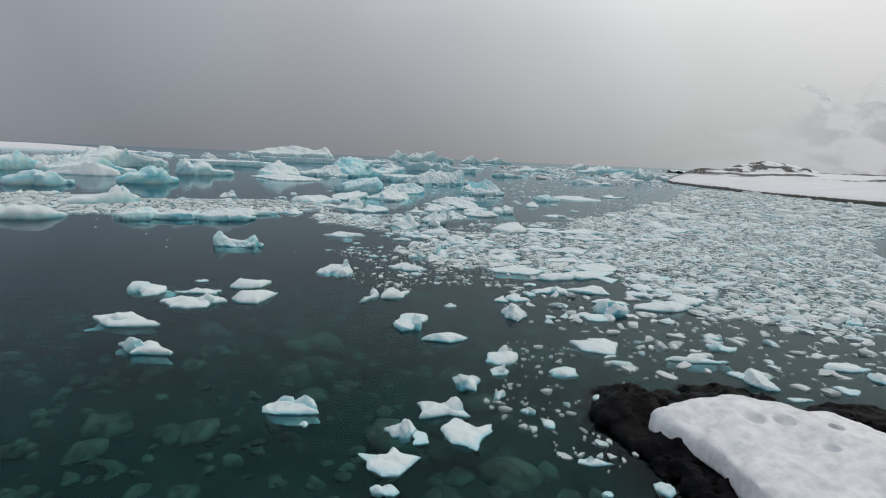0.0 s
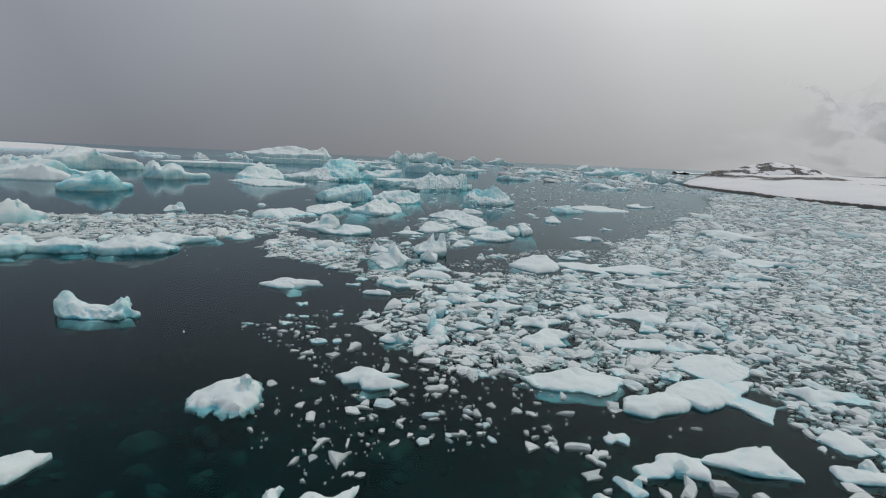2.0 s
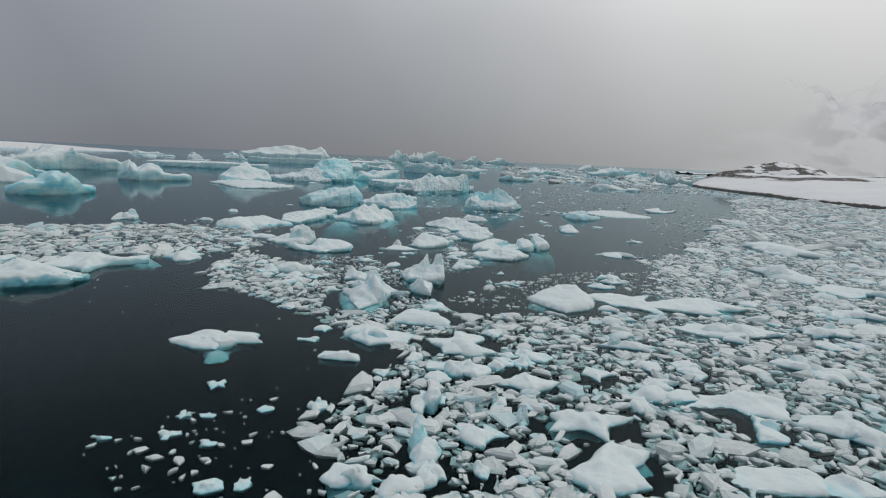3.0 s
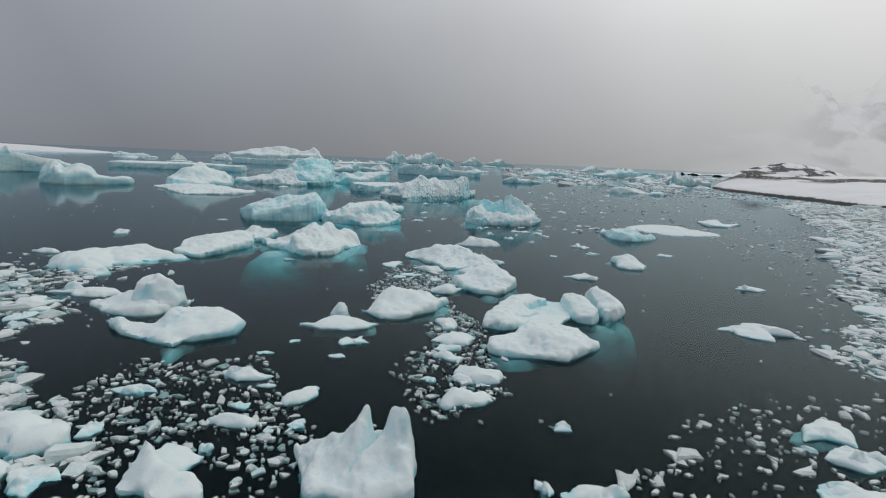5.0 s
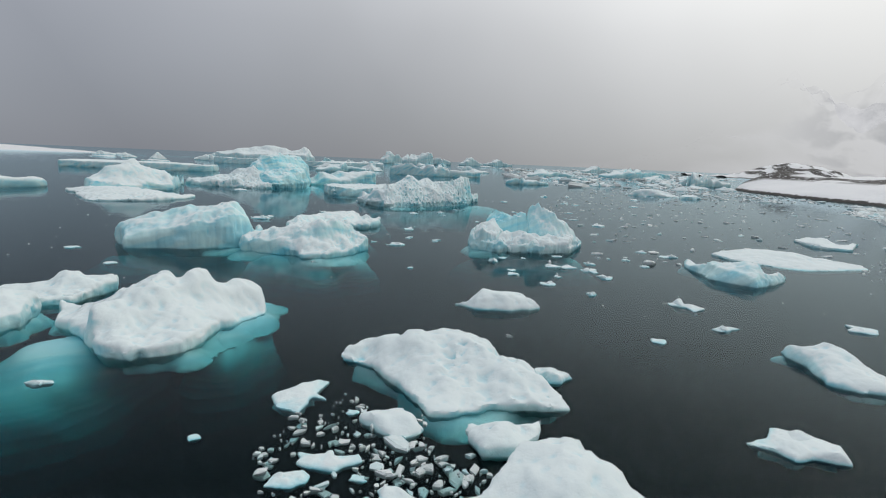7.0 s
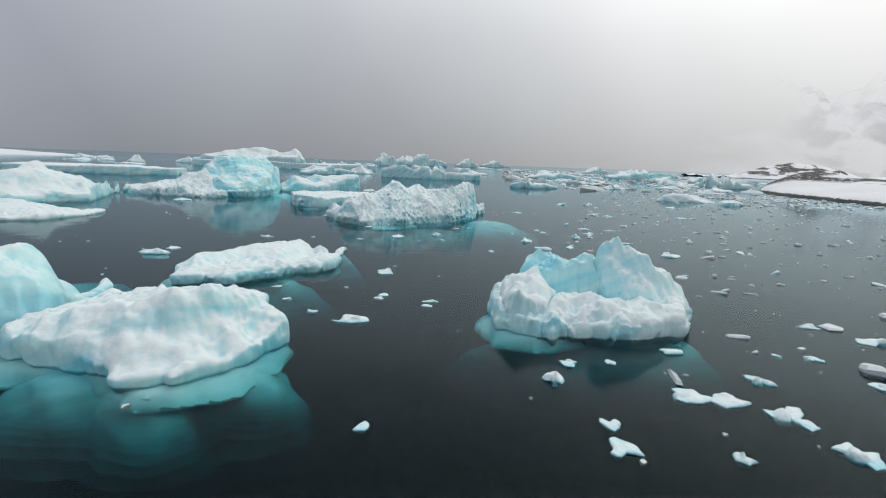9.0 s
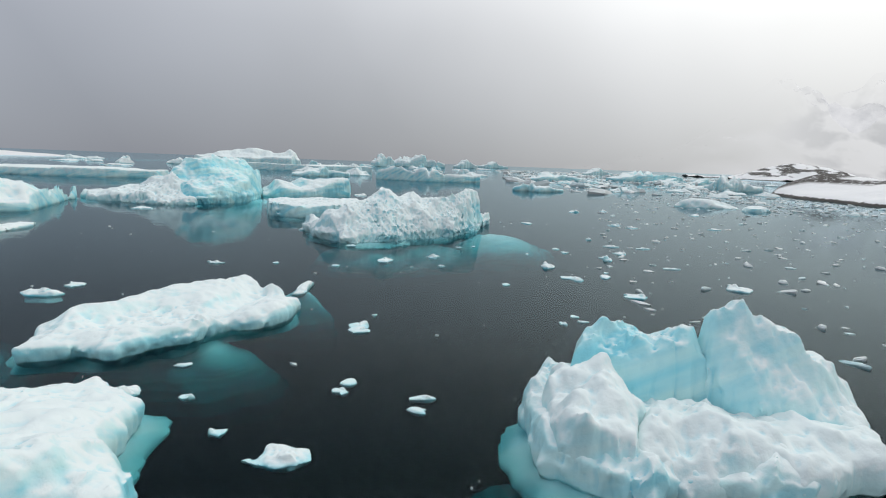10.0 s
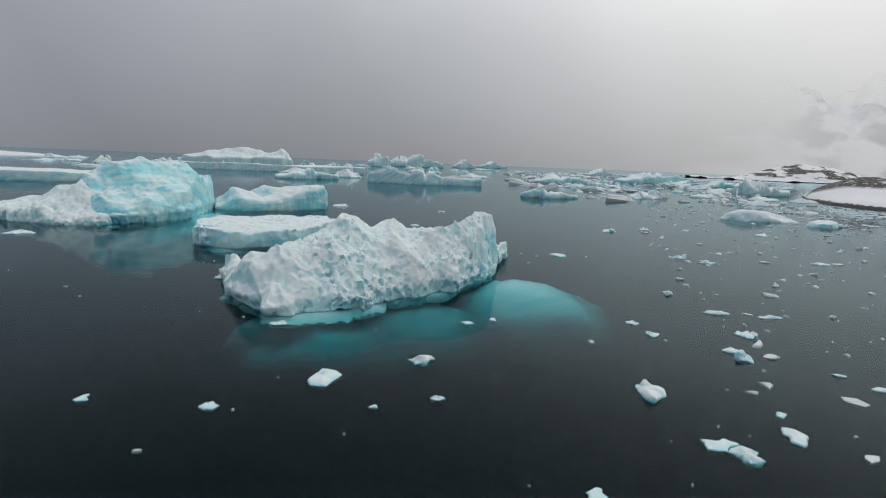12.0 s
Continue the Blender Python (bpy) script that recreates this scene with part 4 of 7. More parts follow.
iceberg(6.36, 22.05, 0.08, 35, "w", "ring-shaped ice floe with a dark melt hole",
        [(-0.49, 0.01, 0.33, 0.20, 0.49, 0.16), (-0.05, -0.27, 0.50, 0.15, 0.39, 0.16), (0.33, -0.08, 0.24, 0.15, 0.42, 0.16), (0.21, 0.34, 0.44, 0.13, 0.29, 0.16)],
        [], 0.9)
iceberg(-4.91, 100.04, 0.04, 64, "w", "drowned ice floe with a bright white ridge awash",
        [],
        [(-0.19, 0.20, 0.95, 0.56, -0.04)], 0.6,
        slabs=[([(-0.24, -1.04), (-0.02, -0.98), (0.29, -0.57), (0.19, -0.11), (0.22, 0.65), (0.34, 1.02), (0.19, 0.93), (-0.16, 0.97), (-0.27, 0.22), (-0.28, -0.24), (-0.25, -0.83)], 0.41, 0.10,
                [(0.09, 0.95, 0.12), (0.05, 0.46, 0.24), (-0.00, -0.15, 0.14), (-0.15, -0.74, 0.08)])])
iceberg(-64.00, 303.38, 0.26, 36, "w", "long flat tabular iceberg far off",
        [],
        [], 0.6,
        slabs=[([(-40.00, -6.38), (-11.00, -8.38), (14.00, -7.38), (36.00, -4.38), (36.00, 5.62), (14.00, 8.62), (-11.00, 7.62), (-38.00, 4.62)], 2.60, 0.05, TABLE)])
iceberg(-130.69, 452.23, 0.3, 37, "w", "snowy ridge iceberg far off",
        [],
        [], 0.8,
        slabs=[([(-38, -4), (-22, -9), (-4, -11), (14, -9), (30, -8), (38, 0), (30, 8), (10, 11), (-14, 9), (-32, 5)], 11.0, 0.05,
                [(-34, 0, 5.6), (-26, 1, 6.5), (-21, 0, 8.0), (-13, 1, 8.2), (-8, 0, 9.6), (2, 1, 11.0), (10, 0, 9.8), (17, 1, 7.8), (22, 0, 8.6), (27, 1, 10.6), (32, 0, 9.0), (35, 0, 4.5),
                 (-26, -5, 4.0), (-10, -7, 5.0), (-1, -6, 6.8), (8, -7, 4.5), (16, -5, 5.5), (26, -6, 5.0)])])
iceberg(-72.50, 191.07, 0.26, 38, "w", "tabular iceberg with an undercut edge",
        [],
        [], 0.6,
        slabs=[([(-19.50, -7.07), (2.50, -7.57), (8.50, -5.07), (14.00, -1.07), (13.50, 5.93), (0.50, 7.93), (-19.50, 6.93)], 1.70, 0.05, TABLE)])
iceberg(-34.84, 239.57, 0.26, 39, "m", "low scalloped blue-white iceberg afloat",
        [],
        [], 0.6,
        slabs=[([(-8.41, -2.92), (-5.09, -4.53), (-2.16, -4.90), (0.18, -2.92), (2.41, -0.13), (5.21, 0.47), (7.85, 2.08), (7.85, 4.08), (5.21, 4.14), (2.41, 4.54), (0.18, 2.08), (-2.16, -0.23), (-5.09, -0.86), (-8.41, -0.92)], 3.50, 0.00,
                [(-0.36, -0.67, 2.50), (0.04, -2.32, 1.90), (-5.94, -0.67, 1.51), (-5.48, -2.32, 0.92), (5.21, -0.67, 2.06), (5.55, -2.32, 1.46), (-2.97, -0.67, 2.27), (-2.54, -2.32, 1.67), (2.77, -0.67, 2.36), (3.14, -2.32, 1.76), (2.08, -0.67, 3.50), (2.46, -2.32, 2.74), (-1.34, -0.67, 2.42), (-0.93, -2.32, 1.66), (5.50, -0.67, 2.83), (5.84, -2.32, 2.08), (0.48, -0.67, 3.28), (0.87, -2.32, 2.52), (4.00, -0.67, 3.25), (4.36, -2.32, 2.49), (-5.09, -1.86, 1.22), (0.18, 1.08, 1.22), (5.21, 3.14, 1.22)])])
iceberg(-2.36, 232.17, 0.26, 40, "w", "smooth tilted white iceberg",
        [],
        [], 0.6,
        slabs=[([(-15.25, -0.12), (-10.02, -2.04), (-5.01, -2.49), (0.08, -6.12), (5.00, -2.49), (10.01, -2.04), (15.20, -0.12), (15.20, 2.28), (10.01, 2.36), (5.00, 3.11), (0.08, -0.12), (-5.01, 3.11), (-10.02, 2.36), (-15.25, 2.28)], 4.77, 0.00,
                [(-9.76, -3.42, 4.77), (-9.56, -5.40, 3.88), (-13.02, -3.42, 3.54), (-12.77, -5.40, 2.67), (-6.45, -3.42, 3.97), (-6.30, -5.40, 3.09), (-11.29, -3.42, 4.53), (-11.07, -5.40, 3.64), (-7.90, -3.42, 4.47), (-7.73, -5.40, 3.58), (-1.02, -3.42, 3.54), (-0.95, -5.40, 3.02), (-5.11, -3.42, 2.71), (-4.98, -5.40, 2.19), (3.12, -3.42, 3.13), (3.13, -5.40, 2.61), (-2.94, -3.42, 3.36), (-2.85, -5.40, 2.83), (1.30, -3.42, 3.40), (1.34, -5.40, 2.88), (5.80, -3.42, 2.95), (5.79, -5.40, 2.29), (0.11, -3.42, 1.88), (0.17, -5.40, 1.24), (11.57, -3.42, 2.46), (11.47, -5.40, 1.80), (3.12, -3.42, 2.71), (3.14, -5.40, 2.05), (9.04, -3.42, 2.79), (8.98, -5.40, 2.13), (-10.02, 1.16, 1.67), (0.08, -1.32, 1.67), (10.01, 1.16, 1.67)])])
# haze over these far bergs is put in as whiter ice
iceberg(-52.91, 600.32, 0.26, 41, "w", "pointed white iceberg in the haze",
        [],
        [], 0.6,
        slabs=[([(-10.93, -5.32), (-6.89, -8.20), (-3.14, -8.87), (0.16, -5.32), (3.32, 0.13), (7.00, 0.80), (10.49, 3.68), (10.49, 7.28), (7.00, 7.40), (3.32, 8.53), (0.16, 3.68), (-3.14, -0.47), (-6.89, -1.60), (-10.93, -1.72)], 14.87, 0.00,
                [(-1.04, -1.27, 13.06), (-0.67, -4.24, 9.77), (-7.77, -1.27, 8.88), (-7.36, -4.24, 5.60), (5.81, -1.27, 10.05), (6.16, -4.24, 6.76), (-4.21, -1.27, 12.29), (-3.82, -4.24, 8.99), (2.80, -1.27, 11.90), (3.16, -4.24, 8.61), (5.29, -1.27, 14.87), (5.64, -4.24, 11.31), (1.98, -1.27, 10.51), (2.35, -4.24, 6.96), (8.76, -1.27, 11.47), (9.09, -4.24, 7.92), (3.71, -1.27, 14.11), (4.07, -4.24, 10.54), (7.23, -1.27, 13.53), (7.57, -4.24, 9.97), (-6.89, -3.40, 5.21), (0.16, 1.88, 5.21), (7.00, 5.60, 5.21)])])
iceberg(-21.02, 681.28, 0.26, 42, "w", "bluish ridged iceberg in the haze",
        [],
        [], 0.6,
        slabs=[([(-29.86, -5.32), (-19.73, -8.20), (-9.81, -8.87), (-0.07, -5.32), (9.77, 0.13), (19.80, 0.80), (29.90, 3.68), (29.90, 7.28), (19.80, 7.40), (9.77, 8.53), (-0.07, 3.68), (-9.81, -0.47), (-19.73, -1.60), (-29.86, -1.72)], 14.68, 0.00,
                [(-17.57, -1.27, 12.73), (-17.29, -4.24, 9.37), (-25.76, -1.27, 8.40), (-25.44, -4.24, 5.06), (-9.19, -1.27, 9.71), (-8.95, -4.24, 6.35), (-21.43, -1.27, 11.92), (-21.14, -4.24, 8.56), (-12.87, -1.27, 11.57), (-12.61, -4.24, 8.21), (1.51, -1.27, 14.68), (1.72, -4.24, 11.00), (-8.24, -1.27, 9.92), (-7.98, -4.24, 6.26), (11.50, -1.27, 11.41), (11.67, -4.24, 7.74), (-3.10, -1.27, 13.77), (-2.87, -4.24, 10.10), (7.10, -1.27, 13.43), (7.29, -4.24, 9.76), (18.68, -1.27, 9.24), (18.77, -4.24, 7.10), (11.85, -1.27, 6.42), (11.97, -4.24, 4.29), (25.69, -1.27, 7.37), (25.74, -4.24, 5.23), (15.45, -1.27, 8.69), (15.56, -4.24, 6.55), (22.61, -1.27, 8.53), (22.68, -4.24, 6.39), (-19.73, -3.40, 5.14), (-0.07, 1.88, 5.14), (19.80, 5.60, 5.14)])])
iceberg(35.82, 770.17, 0.26, 43, "w", "pale rounded iceberg in the haze",
        [],
        [], 0.6,
        slabs=[([(-15.08, -5.32), (-10.22, -8.20), (-5.30, -8.87), (-0.16, -5.32), (5.14, 0.13), (10.20, 0.80), (15.43, 3.68), (15.43, 7.28), (10.20, 7.40), (5.14, 8.53), (-0.16, 3.68), (-5.30, -0.47), (-10.22, -1.60), (-15.08, -1.72)], 11.23, 0.00,
                [(-0.45, -1.27, 11.23), (-0.48, -4.24, 8.41), (-9.89, -1.27, 7.50), (-9.88, -4.24, 4.68), (9.26, -1.27, 8.79), (9.20, -4.24, 5.97), (-4.92, -1.27, 10.50), (-4.93, -4.24, 7.68), (4.99, -1.27, 10.31), (4.94, -4.24, 7.49), (-10.22, -3.40, 3.93), (-0.16, 1.88, 3.93), (10.20, 5.60, 3.93)])])
iceberg(92.05, 973.71, 0.26, 44, "w", "pale low iceberg in the haze",
        [],
        [], 0.6,
        slabs=[([(-25.31, -5.32), (-17.22, -8.20), (-8.97, -8.87), (-0.29, -5.32), (8.68, 0.13), (17.16, 0.80), (25.95, 3.68), (25.95, 7.28), (17.16, 7.40), (8.68, 8.53), (-0.29, 3.68), (-8.97, -0.47), (-17.22, -1.60), (-25.31, -1.72)], 10.98, 0.00,
                [(-0.45, -1.27, 10.98), (-0.61, -4.24, 8.22), (-16.34, -1.27, 7.08), (-16.46, -4.24, 4.33), (15.77, -1.27, 8.84), (15.56, -4.24, 6.09), (-7.95, -1.27, 10.15), (-8.09, -4.24, 7.39), (8.65, -1.27, 10.22), (8.46, -4.24, 7.47), (-17.22, -3.40, 3.84), (-0.29, 1.88, 3.84), (17.16, 5.60, 3.84)])])
iceberg(21.48, 192.22, 0.26, 45, "m", "low broken white iceberg afloat",
        [],
        [], 0.6,
        slabs=[([(-5.53, -1.70), (-3.75, -1.85), (-1.76, -0.99), (-0.43, -3.37), (1.63, -2.22), (3.81, -0.77), (6.03, 0.63), (6.03, 2.23), (3.81, 2.16), (1.63, 1.51), (-0.43, 0.63), (-1.76, 2.74), (-3.75, 1.08), (-5.53, -0.10)], 1.77, 0.00,
                [(-2.25, -1.57, 1.77), (-2.48, -2.89, 1.40), (-4.38, -1.57, 1.17), (-4.58, -2.89, 0.80), (-0.06, -1.57, 1.42), (-0.32, -2.89, 1.04), (-3.26, -1.57, 1.65), (-3.47, -2.89, 1.27), (-1.03, -1.57, 1.65), (-1.27, -2.89, 1.27), (1.95, -1.57, 1.21), (1.66, -2.89, 0.96), (-0.18, -1.57, 0.76), (-0.45, -2.89, 0.52), (4.14, -1.57, 0.98), (3.82, -2.89, 0.74), (0.94, -1.57, 1.11), (0.66, -2.89, 0.87), (3.18, -1.57, 1.13), (2.87, -2.89, 0.89), (-3.75, 0.28, 0.62), (-0.43, -0.17, 0.62), (3.81, 1.36, 0.62)])])
iceberg(46.80, 287.32, 0.26, 46, "m", "low blue-white iceberg far away",
        [],
        [], 0.6,
        slabs=[([(-11.09, -3.54), (-7.93, -5.47), (-4.51, -5.91), (-0.42, -3.54), (4.08, 0.09), (7.83, 0.53), (12.04, 2.46), (12.04, 4.86), (7.83, 4.93), (4.08, 5.69), (-0.42, 2.46), (-4.51, -0.31), (-7.93, -1.07), (-11.09, -1.14)], 3.22, 0.00,
                [(-4.14, -0.84, 3.22), (-4.51, -2.82, 2.39), (-8.34, -0.84, 2.02), (-8.67, -2.82, 1.21), (0.20, -0.84, 2.52), (-0.22, -2.82, 1.70), (-6.13, -0.84, 2.97), (-6.48, -2.82, 2.15), (-1.71, -0.84, 2.96), (-2.11, -2.82, 2.14), (3.63, -0.84, 2.70), (3.17, -2.82, 2.08), (-0.92, -0.84, 1.73), (-1.34, -2.82, 1.12), (8.29, -0.84, 2.21), (7.79, -2.82, 1.59), (1.48, -0.84, 2.48), (1.04, -2.82, 1.86), (6.24, -0.84, 2.53), (5.76, -2.82, 1.91), (-7.93, -2.27, 1.13), (-0.42, 1.26, 1.13), (7.83, 3.73, 1.13)])])
iceberg(122.88, 489.30, 0.26, 47, "w", "flat white iceberg far away",
        [],
        [], 0.6,
        slabs=[([(-12.47, -4.13), (-9.15, -6.38), (-5.36, -6.90), (-0.55, -4.13), (4.79, 0.10), (8.98, 0.62), (13.77, 2.87), (13.77, 5.67), (8.98, 5.75), (4.79, 6.63), (-0.55, 2.87), (-5.36, -0.37), (-9.15, -1.25), (-12.47, -1.33)], 6.17, 0.00,
                [(-0.11, -0.98, 6.17), (-0.69, -3.29, 4.63), (-7.62, -0.98, 4.02), (-8.17, -3.29, 2.48), (7.70, -0.98, 4.91), (7.08, -3.29, 3.37), (-3.68, -0.98, 5.72), (-4.24, -3.29, 4.18), (4.26, -0.98, 5.71), (3.66, -3.29, 4.17), (-9.15, -2.65, 2.16), (-0.55, 1.47, 2.16), (8.98, 4.35, 2.16)])])
# less blue style for the next two bergs, standing in for haze
iceberg(98.45, 330.98, 0.26, 48, "m", "broad low blue iceberg",
        [],
        [], 0.6,
        slabs=[([(-18.54, -4.13), (-13.45, -6.38), (-7.79, -6.90), (-0.78, -4.13), (6.94, 0.10), (13.22, 0.62), (20.39, 2.87), (20.39, 5.67), (13.22, 5.75), (6.94, 6.63), (-0.78, 2.87), (-7.79, -0.37), (-13.45, -1.25), (-18.54, -1.33)], 5.55, 0.00,
                [(-7.77, -0.98, 4.12), (-8.54, -3.29, 3.02), (-14.11, -0.98, 2.53), (-14.83, -3.29, 1.45), (-1.18, -0.98, 3.24), (-2.01, -3.29, 2.15), (-10.78, -0.98, 3.78), (-11.53, -3.29, 2.69), (-4.08, -0.98, 3.81), (-4.89, -3.29, 2.72), (-2.84, -0.98, 5.55), (-3.65, -3.29, 4.38), (-7.55, -0.98, 3.95), (-8.32, -3.29, 2.80), (2.14, -0.98, 4.55), (1.28, -3.29, 3.39), (-5.09, -0.98, 5.23), (-5.88, -3.29, 4.06), (-0.06, -0.98, 5.18), (-0.90, -3.29, 4.02), (8.99, -0.98, 4.25), (8.03, -3.29, 3.46), (3.25, -0.98, 3.06), (2.35, -3.29, 2.28), (14.92, -0.98, 3.66), (13.90, -3.29, 2.88), (6.27, -0.98, 3.98), (5.33, -3.29, 3.20), (12.31, -0.98, 4.05), (11.32, -3.29, 3.26), (-13.45, -2.65, 1.94), (-0.78, 1.47, 1.94), (13.22, 4.35, 1.94)])])
iceberg(113.33, 304.90, 0.26, 49, "m", "low blue block of glacier ice",
        [],
        [], 0.6,
        slabs=[([(-7.05, -2.95), (-5.75, -4.55), (-3.83, -4.92), (-0.65, -2.95), (3.14, 0.05), (5.52, 0.45), (8.61, 2.05), (8.61, 4.05), (5.52, 4.11), (3.14, 4.72), (-0.65, 2.05), (-3.83, -0.26), (-5.75, -0.89), (-7.05, -0.95)], 2.84, 0.00,
                [(0.21, -0.70, 2.84), (-0.59, -2.35, 2.14), (-3.82, -0.70, 1.82), (-4.59, -2.35, 1.13), (4.43, -0.70, 2.27), (3.61, -2.35, 1.58), (-1.71, -0.70, 2.62), (-2.50, -2.35, 1.93), (2.57, -0.70, 2.64), (1.75, -2.35, 1.94), (-5.75, -1.89, 0.99), (-0.65, 1.05, 0.99), (5.52, 3.11, 0.99)])])
iceberg(98.52, 302.56, 0.26, 50, "m", "low pale block of ice",
        [],
        [], 0.6,
        slabs=[([(-7.90, -2.95), (-6.18, -4.56), (-3.93, -4.93), (-0.58, -2.95), (3.32, 0.07), (5.98, 0.44), (9.28, 2.05), (9.28, 4.05), (5.98, 4.11), (3.32, 4.74), (-0.58, 2.05), (-3.93, -0.26), (-6.18, -0.89), (-7.90, -0.95)], 2.58, 0.00,
                [(0.18, -0.70, 2.58), (-0.52, -2.35, 1.95), (-4.45, -0.70, 1.61), (-5.12, -2.35, 0.99), (4.99, -0.70, 2.10), (4.25, -2.35, 1.47), (-2.01, -0.70, 2.37), (-2.70, -2.35, 1.74), (2.87, -0.70, 2.42), (2.15, -2.35, 1.79), (-6.18, -1.89, 0.90), (-0.58, 1.05, 0.90), (5.98, 3.11, 0.90)])])
iceberg(89.07, 239.28, 0.26, 51, "w", "white iceberg before a low island",
        [],
        [], 0.6,
        slabs=[([(-6.92, 0.88), (-5.13, -1.04), (-6.00, -7.49), (-1.79, -5.12), (2.70, -2.47), (6.48, -1.04), (10.66, 0.88), (10.66, 3.28), (6.48, 3.36), (2.70, 3.13), (-1.79, 0.88), (-6.00, -1.89), (-5.13, 3.36), (-6.92, 3.28)], 4.98, 0.00,
                [(-2.98, -2.42, 4.98), (-4.03, -4.40, 3.94), (-6.86, -2.42, 3.56), (-7.86, -4.40, 2.54), (1.21, -2.42, 4.07), (0.12, -4.40, 3.05), (-4.85, -2.42, 4.70), (-5.87, -4.40, 3.67), (-0.65, -2.42, 4.64), (-1.72, -4.40, 3.61), (1.83, -2.42, 2.72), (0.67, -4.40, 2.09), (-2.02, -2.42, 1.75), (-3.13, -4.40, 1.13), (5.89, -2.42, 2.19), (4.68, -4.40, 1.56), (-0.01, -2.42, 2.52), (-1.14, -4.40, 1.89), (4.10, -2.42, 2.53), (2.91, -4.40, 1.90), (-5.13, 2.16, 1.74), (-1.79, -0.32, 1.74), (6.48, 2.16, 1.74)])])
iceberg(40.64, 158.77, 0.25, 52, "w", "long flat white ice floe",
        [(0.00, 0.00, 4.71, 1.53, 1.21, 0.16)],
        [], 0.6)
iceberg(45.00, 153.60, 0.25, 53, "m", "small blue-white ice floe",
        [(0.00, 0.00, 1.91, 1.27, 0.92, 0.16)],
        [], 0.6)
iceberg(-46.04, 84.76, 0.26, 54, "b", "pale blue iceberg mass afloat",
        [],
        [], 0.6,
        slabs=[([(-4.55, -2.57), (-2.03, -3.60), (-0.64, -3.27), (0.49, -2.57), (1.60, -1.81), (2.51, -0.69), (2.62, 1.69), (2.62, 3.69), (2.51, 2.98), (1.60, 2.85), (0.49, 2.43), (-0.64, 1.40), (-2.03, 0.07), (-4.55, -0.57)], 2.81, 0.00,
                [(-1.01, -0.32, 2.34), (0.19, -1.97, 1.81), (-4.41, -0.32, 1.43), (-3.12, -1.97, 0.93), (2.26, -0.32, 1.84), (3.38, -1.97, 1.33), (-2.58, -0.32, 2.14), (-1.34, -1.97, 1.62), (0.83, -0.32, 2.17), (1.99, -1.97, 1.65), (0.77, -0.32, 2.81), (1.92, -1.97, 2.25), (-1.20, -0.32, 1.94), (0.01, -1.97, 1.41), (2.62, -0.32, 2.23), (3.73, -1.97, 1.70), (-0.13, -0.32, 2.64), (1.04, -1.97, 2.09), (1.82, -0.32, 2.59), (2.95, -1.97, 2.05), (-2.03, -0.93, 0.98), (0.49, 1.43, 0.98), (2.51, 1.98, 0.98)])])
iceberg(-86.12, 143.54, 0.26, 55, "w", "large white iceberg with a dark blue end",
        [],
        [], 0.6,
        slabs=[([(-12.13, -4.58), (-5.69, -7.15), (-0.97, -7.74), (0.95, -4.58), (2.66, -0.76), (6.11, 0.85), (9.07, 3.42), (9.07, 6.62), (6.11, 6.72), (2.66, 6.70), (0.95, 3.42), (-0.97, -0.27), (-5.69, -1.28), (-12.13, -1.38)], 5.93, 0.00,
                [(-5.05, -0.98, 5.31), (-3.16, -3.62, 3.95), (-11.32, -0.98, 3.36), (-9.31, -3.62, 2.03), (0.95, -0.98, 4.16), (2.72, -3.62, 2.82), (-7.94, -0.98, 4.90), (-5.99, -3.62, 3.55), (-1.65, -0.98, 4.89), (0.17, -3.62, 3.54), (3.20, -0.98, 5.29), (4.93, -3.62, 4.08), (-0.18, -0.98, 3.65), (1.62, -3.62, 2.47), (6.37, -0.98, 4.18), (8.04, -3.62, 2.99), (1.65, -0.98, 4.97), (3.42, -3.62, 3.77), (4.99, -0.98, 4.87), (6.69, -3.62, 3.67), (9.58, -0.98, 5.93), (11.18, -3.62, 4.62), (7.85, -0.98, 4.25), (9.48, -3.62, 2.97), (11.12, -0.98, 4.66), (12.69, -3.62, 3.37), (8.80, -0.98, 5.63), (10.41, -3.62, 4.33), (10.46, -0.98, 5.44), (12.04, -3.62, 4.13), (-5.69, -2.88, 2.08), (0.95, 1.82, 2.08), (6.11, 5.12, 2.08)])])
